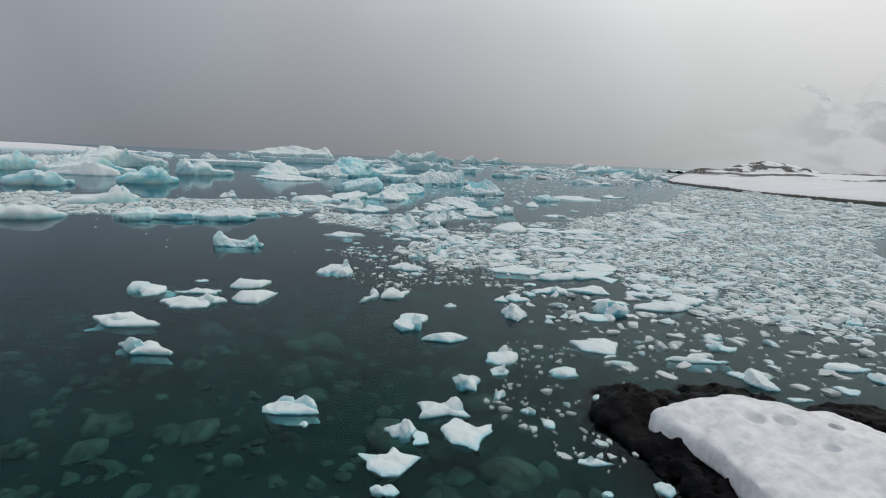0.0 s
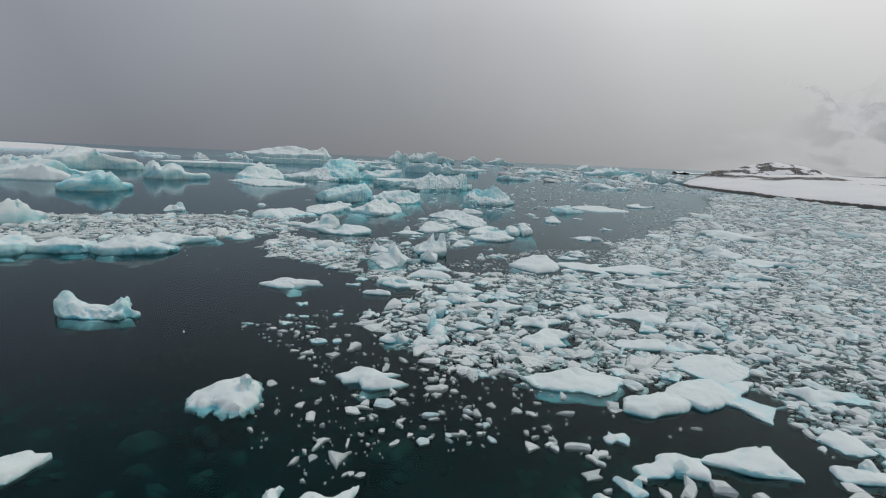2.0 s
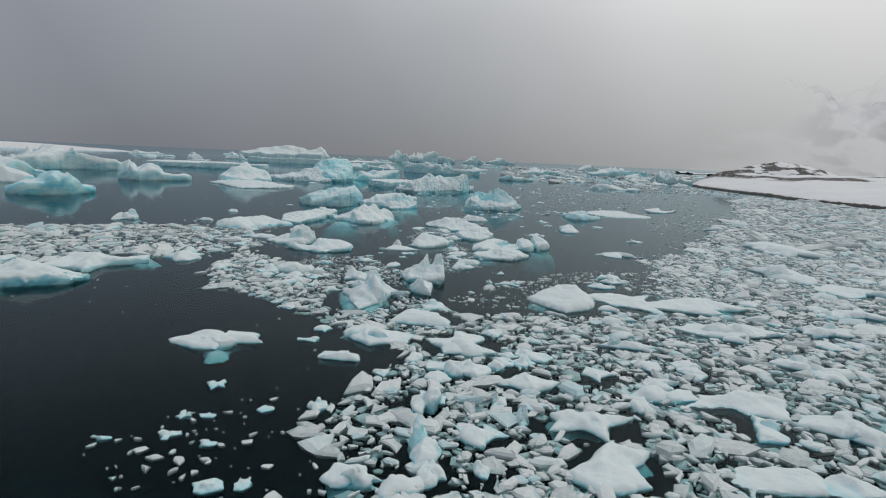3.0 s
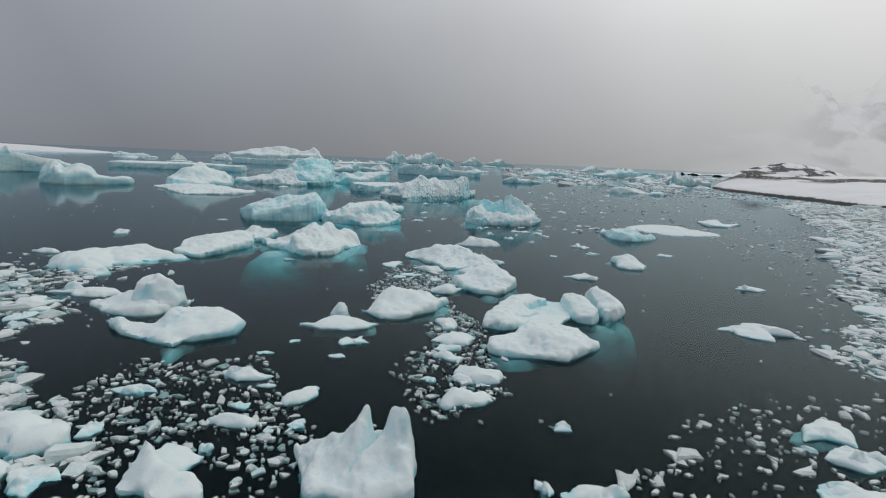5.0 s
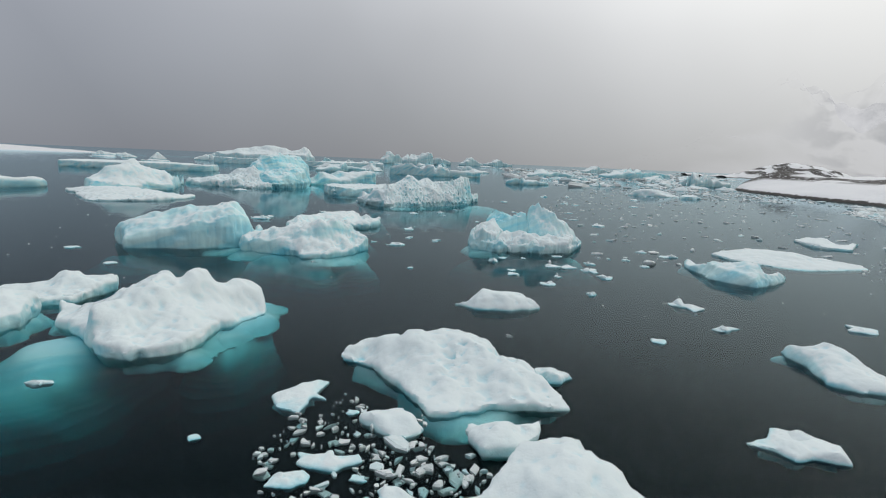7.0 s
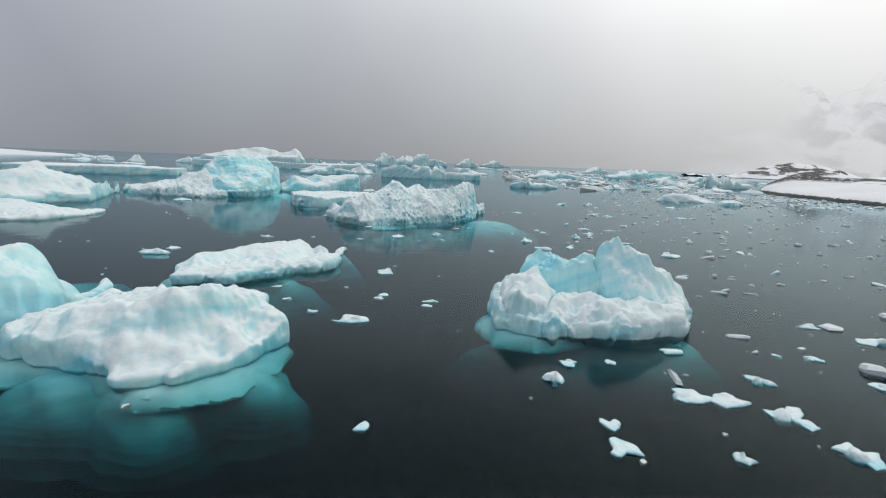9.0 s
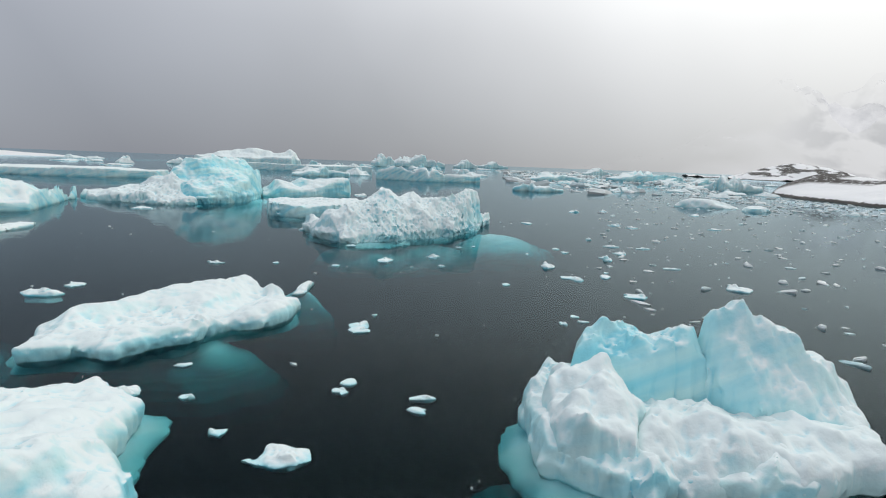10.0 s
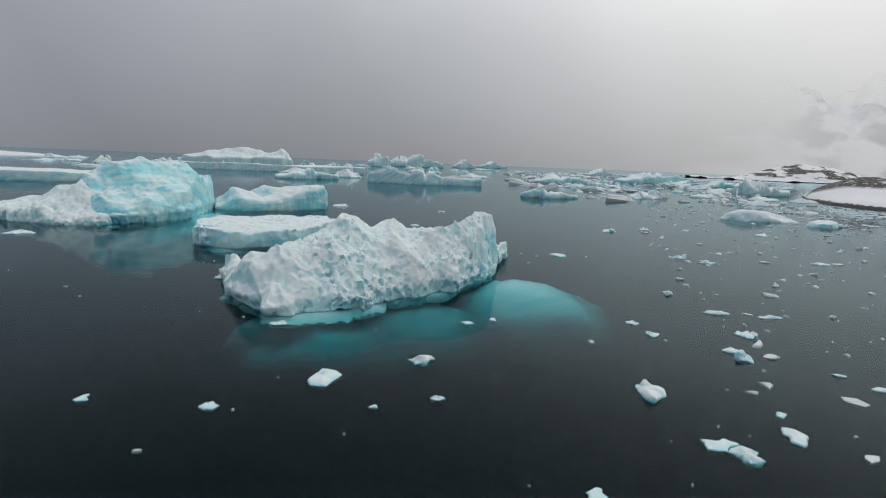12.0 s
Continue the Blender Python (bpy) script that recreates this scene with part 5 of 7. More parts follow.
iceberg(-52.14, 117.90, 0.26, 56, "m", "white iceberg with a sharp summit",
        [],
        [], 0.6,
        slabs=[([(-6.06, -2.39), (-3.81, -2.62), (-0.59, -4.58), (0.71, -3.23), (2.03, -1.80), (3.21, 0.03), (4.51, 1.77), (4.51, 3.77), (3.21, 3.69), (2.03, 2.87), (0.71, 1.77), (-0.59, 0.09), (-3.81, 1.05), (-6.06, -0.39)], 3.45, 0.00,
                [(-4.46, -0.98, 3.45), (-3.52, -2.63, 2.62), (-5.97, -0.98, 2.32), (-5.00, -2.63, 1.51), (-3.06, -0.98, 2.62), (-2.15, -2.63, 1.80), (-5.15, -0.98, 3.24), (-4.20, -2.63, 2.42), (-3.67, -0.98, 3.13), (-2.74, -2.63, 2.30), (-0.73, -0.98, 3.02), (0.15, -2.63, 2.29), (-3.03, -0.98, 1.97), (-2.11, -2.63, 1.26), (1.48, -0.98, 2.32), (2.32, -2.63, 1.61), (-1.79, -0.98, 2.81), (-0.89, -2.63, 2.09), (0.52, -0.98, 2.76), (1.38, -2.63, 2.04), (3.30, -0.98, 1.51), (4.14, -2.63, 1.22), (1.61, -0.98, 0.99), (2.48, -2.63, 0.71), (4.96, -0.98, 1.21), (5.77, -2.63, 0.93), (2.52, -0.98, 1.40), (3.37, -2.63, 1.12), (4.24, -0.98, 1.40), (5.06, -2.63, 1.12), (-3.81, 0.05, 1.21), (0.71, 0.77, 1.21), (3.21, 2.69, 1.21)])])
iceberg(-87.48, 109.16, 0.26, 57, "m", "pale hummocked mass of ice",
        [],
        [], 0.6,
        slabs=[([(-7.65, -4.48), (-2.43, -7.05), (0.04, -6.61), (1.11, -4.48), (2.17, -2.19), (2.85, 0.77), (3.90, 3.52), (3.90, 6.72), (2.85, 6.63), (2.17, 5.28), (1.11, 3.52), (0.04, 0.86), (-2.43, -1.19), (-7.65, -1.28)], 4.22, 0.00,
                [(-2.70, -0.88, 3.10), (-0.54, -3.52, 2.35), (-7.86, -0.88, 1.89), (-5.59, -3.52, 1.17), (2.28, -0.88, 2.48), (4.31, -3.52, 1.74), (-5.08, -0.88, 2.84), (-2.87, -3.52, 2.10), (0.11, -0.88, 2.89), (2.20, -3.52, 2.14), (3.02, -0.88, 4.22), (5.03, -3.52, 3.39), (0.04, -0.88, 3.04), (2.12, -3.52, 2.24), (5.82, -0.88, 3.46), (7.77, -3.52, 2.64), (1.66, -0.88, 3.99), (3.70, -3.52, 3.17), (4.61, -0.88, 3.94), (6.58, -3.52, 3.11), (-2.43, -2.79, 1.48), (1.11, 1.92, 1.48), (2.85, 5.03, 1.48)])])
iceberg(-68.56, 105.32, 0.26, 58, "m", "low hummocky white iceberg afloat",
        [],
        [], 0.6,
        slabs=[([(-7.70, -3.95), (-3.22, -6.19), (-0.63, -5.94), (0.78, -3.95), (2.20, -1.80), (3.47, 0.81), (5.09, 3.05), (5.09, 5.85), (3.47, 5.94), (2.20, 4.74), (0.78, 3.05), (-0.63, 0.59), (-3.22, -1.06), (-7.70, -1.15)], 3.05, 0.00,
                [(-1.12, -0.80, 3.05), (0.38, -3.11, 2.32), (-6.77, -0.80, 1.86), (-5.14, -3.11, 1.15), (4.39, -0.80, 2.48), (5.78, -3.11, 1.76), (-3.74, -0.80, 2.79), (-2.18, -3.11, 2.06), (1.99, -0.80, 2.86), (3.43, -3.11, 2.14), (-3.22, -2.46, 1.07), (0.78, 1.65, 1.07), (3.47, 4.54, 1.07)])])
iceberg(-53.79, 72.59, 0.26, 59, "b", "blue-white wedge-shaped iceberg afloat",
        [],
        [], 0.6,
        slabs=[([(-4.18, -2.02), (-2.00, -2.93), (-0.86, -2.60), (0.02, -1.90), (2.21, -2.92), (2.82, -1.83), (1.98, 1.36), (1.98, 3.36), (2.82, 1.83), (2.21, 1.75), (0.02, 3.10), (-0.86, 2.07), (-2.00, 0.74), (-4.18, -0.02)], 2.01, 0.00,
                [(-0.19, -1.39, 2.01), (1.04, -3.04, 1.60), (-3.01, -1.39, 1.28), (-1.71, -3.04, 0.89), (2.52, -1.39, 1.61), (3.70, -3.04, 1.21), (-1.50, -1.39, 1.85), (-0.23, -3.04, 1.45), (1.34, -1.39, 1.87), (2.54, -3.04, 1.46), (2.30, -1.39, 1.97), (3.48, -3.04, 1.56), (1.19, -1.39, 1.31), (2.39, -3.04, 0.91), (3.32, -1.39, 1.50), (4.47, -3.04, 1.10), (1.79, -1.39, 1.84), (2.98, -3.04, 1.44), (2.88, -1.39, 1.79), (4.04, -3.04, 1.38), (-2.00, -0.26, 0.70), (0.02, 2.10, 0.70), (2.82, 0.83, 0.70)])])
iceberg(-33.50, 53.70, 0.25, 60, "w", "white pillar on a low ice ridge",
        [],
        [], 0.6,
        slabs=[([(-3.59, -1.78), (-1.74, -2.62), (-0.61, -2.47), (0.33, -2.04), (1.27, -1.55), (2.05, -0.78), (2.29, 0.98), (2.29, 2.58), (2.05, 2.15), (1.27, 2.18), (0.33, 1.96), (-0.61, 1.26), (-1.74, 0.31), (-3.59, -0.18)], 2.30, 0.00,
                [(-0.79, -0.24, 0.84), (0.07, -1.56, 0.71), (-3.28, -0.24, 0.43), (-2.36, -1.56, 0.30), (1.66, -0.24, 0.69), (2.46, -1.56, 0.56), (-1.95, -0.24, 0.74), (-1.06, -1.56, 0.61), (0.59, -0.24, 0.80), (1.41, -1.56, 0.67), (1.31, -0.24, 1.37), (2.11, -1.56, 1.20), (0.32, -0.24, 0.98), (1.14, -1.56, 0.82), (2.26, -0.24, 1.12), (3.03, -1.56, 0.95), (0.85, -0.24, 1.29), (1.66, -1.56, 1.12), (1.84, -0.24, 1.28), (2.63, -1.56, 1.11), (1.42, -0.24, 2.30), (2.21, -1.56, 1.93), (0.91, -0.24, 1.72), (1.71, -1.56, 1.37), (1.86, -0.24, 1.85), (2.64, -1.56, 1.50), (1.19, -0.24, 2.20), (1.98, -1.56, 1.83), (1.67, -0.24, 2.12), (2.45, -1.56, 1.76), (-1.74, -0.49, 0.80), (0.33, 1.16, 0.80), (2.05, 1.35, 0.80)])])
iceberg(-20.93, 44.55, 0.08, 61, "m", "low ridge of packed white ice",
        [],
        [], 0.95,
        slabs=[([(-5.0, -1.9), (-3.6, -2.7), (-2.2, -1.9), (-2.0, -0.6), (-3.2, 0.2), (-4.9, -0.4)], 0.9, 0.1,
                [(-4.4, -1.4, 0.5), (-3.5, -1.8, 0.7), (-3.2, -0.8, 0.9), (-2.6, -1.4, 0.6)]),
               ([(-2.4, -1.4), (-0.9, -1.2), (0.6, -0.7), (0.8, 0.6), (-0.8, 1.2), (-2.3, 0.4)], 0.7, 0.1,
                [(-1.9, -0.7, 0.5), (-0.9, -0.3, 0.7), (0.2, -0.1, 0.55), (-1.2, 0.5, 0.6)]),
               ([(0.6, -0.6), (1.9, -1.0), (3.4, -0.6), (4.9, 0.2), (5.0, 1.2), (3.0, 1.5), (1.2, 1.2)], 0.85, 0.1,
                [(1.3, 0.0, 0.55), (2.2, -0.3, 0.6), (2.6, 0.5, 0.85), (3.7, 0.4, 0.6), (4.4, 0.7, 0.4)])])
iceberg(-31.82, 41.57, 0.2, 62, "w", "low white mound of packed ice",
        [],
        [], 0.6,
        slabs=[([(-3.40, -1.29), (-1.65, -1.94), (-0.59, -1.84), (0.31, -1.53), (1.20, -1.18), (1.95, -0.62), (2.19, 0.69), (2.19, 1.89), (1.95, 1.58), (1.20, 1.62), (0.31, 1.47), (-0.59, 0.96), (-1.65, 0.26), (-3.40, -0.09)], 0.99, 0.00,
                [(-0.68, -0.18, 0.99), (0.10, -1.17, 0.82), (-3.02, -0.18, 0.54), (-2.19, -1.17, 0.38), (1.59, -0.18, 0.79), (2.32, -1.17, 0.62), (-1.77, -0.18, 0.89), (-0.96, -1.17, 0.72), (0.60, -0.18, 0.93), (1.35, -1.17, 0.76), (-1.65, -0.34, 0.35), (0.31, 0.87, 0.35), (1.95, 0.98, 0.35)])])
ice_floe(-7.57, 105.17, 0.34, 0.35, 0.06, 100)
ice_floe(-4.62, 104.97, 0.43, 0.45, 0.07, 101)
ice_floe(-2.38, 106.71, 0.86, 1.02, 0.15, 102)
ice_floe(-0.02, 108.16, 1.03, 0.68, 0.18, 103)
ice_floe(-0.88, 105.18, 0.39, 0.46, 0.07, 104)
ice_floe(0.57, 105.67, 0.43, 0.27, 0.07, 105)
ice_floe(6.14, 106.42, 0.85, 1.11, 0.30, 106)
ice_floe(6.51, 103.90, 0.85, 0.60, 0.14, 107)
ice_floe(6.95, 103.47, 0.91, 0.62, 0.15, 108)
ice_floe(8.41, 104.28, 0.56, 0.72, 0.19, 110)
ice_floe(8.83, 105.34, 0.33, 0.32, 0.06, 111)
ice_floe(3.38, 102.03, 0.40, 0.46, 0.07, 112)
ice_floe(10.10, 109.81, 0.78, 0.44, 0.13, 113)
ice_floe(10.11, 109.08, 0.61, 0.79, 0.22, 114)
ice_floe(11.71, 111.54, 0.86, 0.87, 0.15, 115)
ice_floe(7.91, 112.62, 0.44, 0.58, 0.12, 116)
ice_floe(8.17, 111.26, 0.48, 0.62, 0.13, 117)
ice_floe(5.68, 110.30, 0.23, 0.30, 0.10, 118)
ice_floe(11.97, 114.39, 1.06, 0.59, 0.18, 119)
ice_floe(11.39, 117.47, 0.48, 0.62, 0.29, 120)
ice_floe(8.46, 127.36, 0.96, 1.18, 0.16, 121)
ice_floe(16.79, 128.09, 1.17, 1.08, 0.20, 122)
ice_floe(17.70, 126.54, 1.16, 1.17, 0.20, 123)
ice_floe(-9.47, 117.65, 1.03, 0.51, 0.18, 124)
ice_floe(-4.81, 111.16, 0.60, 0.36, 0.10, 125)
ice_floe(1.70, 111.95, 0.43, 0.42, 0.07, 126)
ice_floe(-11.12, 158.02, 2.29, 1.64, 0.32, 128)
ice_floe(-27.09, 128.62, 1.68, 1.33, 0.29, 129)
ice_floe(12.90, 107.00, 0.81, 0.38, 0.14, 130)
ice_floe(25.70, 127.27, 1.31, 0.52, 0.18, 131)
ice_floe(13.98, 113.97, 0.98, 0.39, 0.10, 132)
ice_floe(16.55, 141.67, 1.45, 0.91, 0.25, 133)
ice_floe(20.85, 144.28, 0.93, 1.21, 0.24, 134)
ice_floe(31.35, 142.63, 1.61, 1.26, 0.27, 135)
ice_floe(1.20, 154.54, 0.85, 1.10, 0.19, 136)
ice_floe(-1.38, 140.95, 0.86, 0.69, 0.15, 137)
ice_floe(2.66, 112.39, 0.32, 0.41, 0.09, 138)
ice_floe(-1.70, 91.17, 0.42, 0.44, 0.07, 139)
ice_floe(0.08, 90.43, 0.55, 0.26, 0.09, 140)
ice_floe(-2.01, 95.53, 0.67, 0.58, 0.11, 141)
ice_floe(-5.89, 91.95, 0.44, 0.34, 0.07, 142)
ice_floe(-4.96, 90.19, 0.31, 0.28, 0.05, 143)
ice_floe(-13.54, 99.34, 0.63, 0.83, 0.17, 145)
ice_floe(8.55, 100.51, 1.03, 0.73, 0.18, 147)
ice_floe(4.58, 96.42, 0.34, 0.41, 0.06, 148)
ice_floe(5.36, 96.68, 0.55, 0.29, 0.09, 149)
ice_floe(5.22, 97.28, 0.38, 0.39, 0.06, 150)
ice_floe(5.91, 95.77, 0.51, 0.43, 0.09, 151)
ice_floe(6.51, 96.05, 0.55, 0.43, 0.09, 152)
ice_floe(-6.26, 90.12, 0.68, 0.88, 0.32, 153)
ice_floe(3.11, 83.81, 0.47, 0.61, 0.28, 154)
ice_floe(3.73, 84.90, 0.49, 0.53, 0.08, 155)
ice_floe(3.78, 81.68, 0.53, 0.54, 0.09, 156)
ice_floe(3.63, 80.77, 0.73, 0.77, 0.12, 157)
ice_floe(-1.07, 81.35, 0.40, 0.39, 0.07, 158)
ice_floe(6.01, 83.10, 0.89, 0.82, 0.15, 159)
ice_floe(6.84, 82.92, 0.89, 0.82, 0.15, 160)
ice_floe(7.70, 82.22, 0.83, 1.03, 0.14, 161)
ice_floe(8.02, 80.83, 0.78, 0.86, 0.13, 162)
ice_floe(5.77, 80.55, 0.34, 0.45, 0.14, 163)
ice_floe(8.17, 84.14, 0.72, 0.77, 0.12, 164)
ice_floe(13.71, 87.46, 1.08, 0.86, 0.18, 165)
ice_floe(12.55, 88.77, 0.79, 0.59, 0.13, 166)
ice_floe(-2.38, 87.94, 1.07, 0.80, 0.18, 167)
ice_floe(-3.76, 88.78, 0.41, 0.38, 0.07, 168)
ice_floe(0.04, 89.89, 0.51, 0.32, 0.09, 169)
ice_floe(-1.77, 90.68, 0.44, 0.40, 0.08, 170)
ice_floe(-2.01, 95.00, 0.64, 0.64, 0.11, 171)
ice_floe(6.82, 86.03, 0.66, 0.43, 0.11, 172)
ice_floe(4.83, 85.05, 0.25, 0.33, 0.08, 173)
ice_floe(10.98, 84.00, 0.59, 0.45, 0.10, 174)
ice_floe(10.62, 85.74, 0.50, 0.43, 0.08, 175)
ice_floe(9.74, 85.94, 0.25, 0.31, 0.04, 176)
ice_floe(-13.79, 98.08, 1.35, 0.80, 0.23, 177)
ice_floe(13.84, 102.37, 1.08, 1.40, 0.24, 178)
ice_floe(3.19, 69.04, 0.88, 1.14, 0.35, 181)
ice_floe(-2.35, 67.50, 1.24, 1.37, 0.21, 182)
ice_floe(-3.95, 65.67, 0.37, 0.27, 0.06, 183)
ice_floe(7.11, 66.10, 1.50, 1.27, 0.25, 184)
ice_floe(10.44, 69.89, 2.06, 2.68, 0.62, 185)
ice_floe(9.64, 73.40, 1.01, 0.45, 0.17, 187)
ice_floe(9.65, 76.20, 1.29, 1.31, 0.22, 188)
ice_floe(6.82, 72.04, 0.63, 0.68, 0.11, 189)
ice_floe(14.45, 74.02, 1.01, 0.98, 0.17, 190)
ice_floe(-1.44, 65.13, 0.99, 0.70, 0.17, 191)
ice_floe(-1.87, 64.54, 0.74, 0.60, 0.13, 192)
ice_floe(-0.82, 64.60, 0.31, 0.20, 0.05, 193)
ice_floe(-8.04, 67.54, 0.62, 0.27, 0.11, 194)
ice_floe(-1.27, 66.85, 0.27, 0.28, 0.05, 195)
ice_floe(6.40, 77.46, 0.45, 0.58, 0.11, 196)
ice_floe(5.01, 79.07, 0.65, 0.68, 0.11, 198)
ice_floe(-17.94, 82.97, 0.84, 0.57, 0.14, 199)
ice_floe(-14.05, 79.67, 0.72, 0.45, 0.12, 200)
ice_floe(-4.72, 52.59, 1.31, 0.66, 0.22, 202)
ice_floe(-3.96, 52.03, 0.54, 0.27, 0.09, 203)
ice_floe(-6.68, 52.06, 0.48, 0.28, 0.08, 204)
ice_floe(-2.47, 55.45, 0.90, 0.87, 0.15, 205)
ice_floe(-2.71, 54.21, 0.52, 0.32, 0.09, 206)
ice_floe(-0.10, 52.80, 0.44, 0.47, 0.07, 207)
ice_floe(0.66, 52.19, 0.57, 0.23, 0.10, 208)
ice_floe(11.51, 58.17, 2.01, 1.96, 0.32, 209)
ice_floe(10.50, 58.20, 0.89, 0.44, 0.15, 210)
ice_floe(14.96, 65.01, 1.28, 0.93, 0.22, 213)
ice_floe(-21.01, 74.39, 1.37, 1.33, 0.23, 215)
ice_floe(-4.77, 54.21, 0.49, 0.37, 0.08, 216)
ice_floe(-4.17, 55.24, 0.45, 0.33, 0.08, 217)
ice_floe(-6.84, 51.54, 1.07, 0.61, 0.18, 219)
ice_floe(-6.73, 49.78, 0.69, 0.68, 0.12, 220)
ice_floe(-6.53, 48.06, 1.12, 0.88, 0.19, 221)
ice_floe(2.06, 48.43, 0.39, 0.51, 0.19, 222)
ice_floe(3.00, 48.23, 1.20, 0.68, 0.20, 223)
ice_floe(2.79, 50.59, 0.77, 0.38, 0.13, 224)
ice_floe(8.64, 50.79, 1.57, 1.28, 0.27, 225)
ice_floe(7.62, 48.59, 1.31, 0.84, 0.22, 226)
ice_floe(-4.21, 51.02, 0.55, 0.38, 0.09, 227)
ice_floe(-2.71, 50.29, 0.46, 0.39, 0.08, 228)
ice_floe(-4.17, 49.18, 0.30, 0.40, 0.15, 229)
ice_floe(-13.46, 56.42, 0.89, 1.03, 0.15, 231)
ice_floe(-14.21, 58.11, 1.42, 1.38, 0.24, 232)
ice_floe(-13.78, 59.58, 2.90, 1.16, 0.30, 233)
ice_floe(-7.22, 38.90, 2.62, 1.57, 0.32, 240)
ice_floe(-5.94, 35.63, 0.55, 0.59, 0.09, 241)
ice_floe(-5.89, 33.10, 0.51, 0.47, 0.09, 242)
ice_floe(-5.97, 33.99, 0.47, 0.41, 0.08, 243)
ice_floe(-5.44, 34.03, 0.42, 0.35, 0.07, 244)
ice_floe(-4.95, 32.89, 0.39, 0.33, 0.07, 245)
ice_floe(-4.42, 31.43, 0.74, 0.52, 0.13, 246)
ice_floe(-3.76, 31.61, 0.40, 0.41, 0.07, 247)
ice_floe(-3.12, 34.68, 0.52, 0.68, 0.19, 248)
ice_floe(-4.28, 34.51, 0.39, 0.45, 0.07, 249)
ice_floe(-0.60, 32.97, 0.87, 1.13, 0.52, 250)
ice_floe(-0.59, 35.21, 1.10, 1.43, 0.45, 251)
ice_floe(0.25, 37.40, 1.73, 1.42, 0.29, 252)
ice_floe(0.35, 39.48, 2.65, 2.19, 0.32, 253)
ice_floe(-0.85, 42.12, 2.67, 2.01, 0.32, 254)
ice_floe(-2.51, 39.80, 2.76, 1.49, 0.32, 255)
ice_floe(-3.13, 37.98, 1.34, 0.87, 0.23, 256)
ice_floe(-3.72, 44.73, 3.13, 4.07, 0.94, 257)
ice_floe(-1.28, 46.46, 1.89, 2.46, 0.89, 258)
ice_floe(2.12, 36.73, 1.83, 1.52, 0.31, 259)
ice_floe(1.54, 37.81, 1.01, 1.19, 0.17, 260)
ice_floe(3.34, 34.35, 2.57, 1.39, 0.32, 261)
ice_floe(3.42, 32.61, 1.98, 1.81, 0.32, 262)
ice_floe(7.50, 35.76, 2.79, 1.44, 0.32, 263)
ice_floe(7.07, 32.31, 2.69, 1.10, 0.32, 264)
ice_floe(9.51, 34.65, 1.88, 1.47, 0.32, 265)
ice_floe(5.81, 36.74, 1.50, 0.60, 0.25, 266)
ice_floe(7.44, 34.47, 1.25, 1.18, 0.21, 267)
ice_floe(7.35, 38.04, 1.06, 1.38, 0.36, 268)
ice_floe(0.93, 33.69, 0.81, 0.89, 0.14, 269)
ice_floe(1.26, 35.27, 0.49, 0.64, 0.19, 270)
ice_floe(1.68, 34.50, 0.53, 0.69, 0.32, 271)
ice_floe(-0.24, 32.07, 0.64, 0.83, 0.28, 272)
ice_floe(0.68, 32.32, 0.44, 0.57, 0.26, 273)
ice_floe(-1.77, 31.95, 1.51, 0.79, 0.26, 274)
ice_floe(5.20, 45.15, 2.97, 3.86, 0.77, 275)
ice_floe(8.13, 46.05, 3.99, 4.07, 0.32, 276)
ice_floe(10.75, 45.12, 4.65, 2.31, 0.32, 277)
ice_floe(10.64, 42.00, 3.93, 1.62, 0.32, 278)
ice_floe(14.46, 42.37, 2.43, 1.32, 0.32, 279)
ice_floe(25.43, 63.14, 4.76, 6.19, 0.57, 280)
ice_floe(4.23, 37.32, 1.16, 1.35, 0.20, 281)
ice_floe(2.66, 38.72, 1.18, 1.04, 0.20, 282)
ice_floe(11.11, 38.72, 1.53, 1.40, 0.26, 283)
ice_floe(5.95, 39.96, 1.93, 0.83, 0.32, 284)
ice_floe(21.05, 49.74, 3.74, 2.87, 0.32, 285)
ice_floe(18.03, 45.18, 2.75, 1.85, 0.32, 286)
ice_floe(19.59, 53.66, 2.99, 3.89, 0.66, 287)
ice_floe(-17.49, 49.10, 4.02, 5.23, 0.78, 289)
ice_floe(-14.73, 51.70, 2.08, 2.70, 0.47, 290)
ice_floe(8.59, 49.78, 1.42, 0.85, 0.24, 299)
ice_floe(-26.54, 66.03, 2.05, 2.67, 0.68, 300)
ice_floe(-7.19, 32.91, 0.45, 0.21, 0.08, 302)
ice_floe(-1.85, 36.84, 0.46, 0.60, 0.20, 303)
ice_floe(-4.30, 40.29, 1.04, 0.75, 0.18, 304)
ice_floe(-4.47, 39.28, 0.71, 0.57, 0.12, 305)
ice_floe(-2.27, 28.63, 2.08, 1.39, 0.32, 307)
ice_floe(2.27, 21.06, 0.98, 1.28, 0.59, 310)
ice_floe(2.71, 23.41, 1.01, 1.08, 0.17, 311)
ice_floe(2.07, 23.09, 0.62, 0.81, 0.22, 312)
ice_floe(4.35, 24.99, 1.49, 1.22, 0.25, 313)
ice_floe(3.40, 24.28, 0.58, 0.76, 0.20, 314)
ice_floe(3.62, 26.12, 0.61, 0.80, 0.23, 315)
ice_floe(6.46, 25.46, 2.44, 2.19, 0.32, 316)
ice_floe(7.24, 28.49, 3.07, 2.60, 0.32, 317)
ice_floe(5.14, 28.04, 1.94, 1.65, 0.32, 318)
ice_floe(3.47, 29.23, 2.55, 1.63, 0.32, 319)
ice_floe(8.15, 30.43, 2.15, 2.11, 0.32, 320)
ice_floe(6.62, 23.36, 1.36, 0.75, 0.23, 321)
ice_floe(5.30, 21.25, 1.13, 0.92, 0.19, 322)
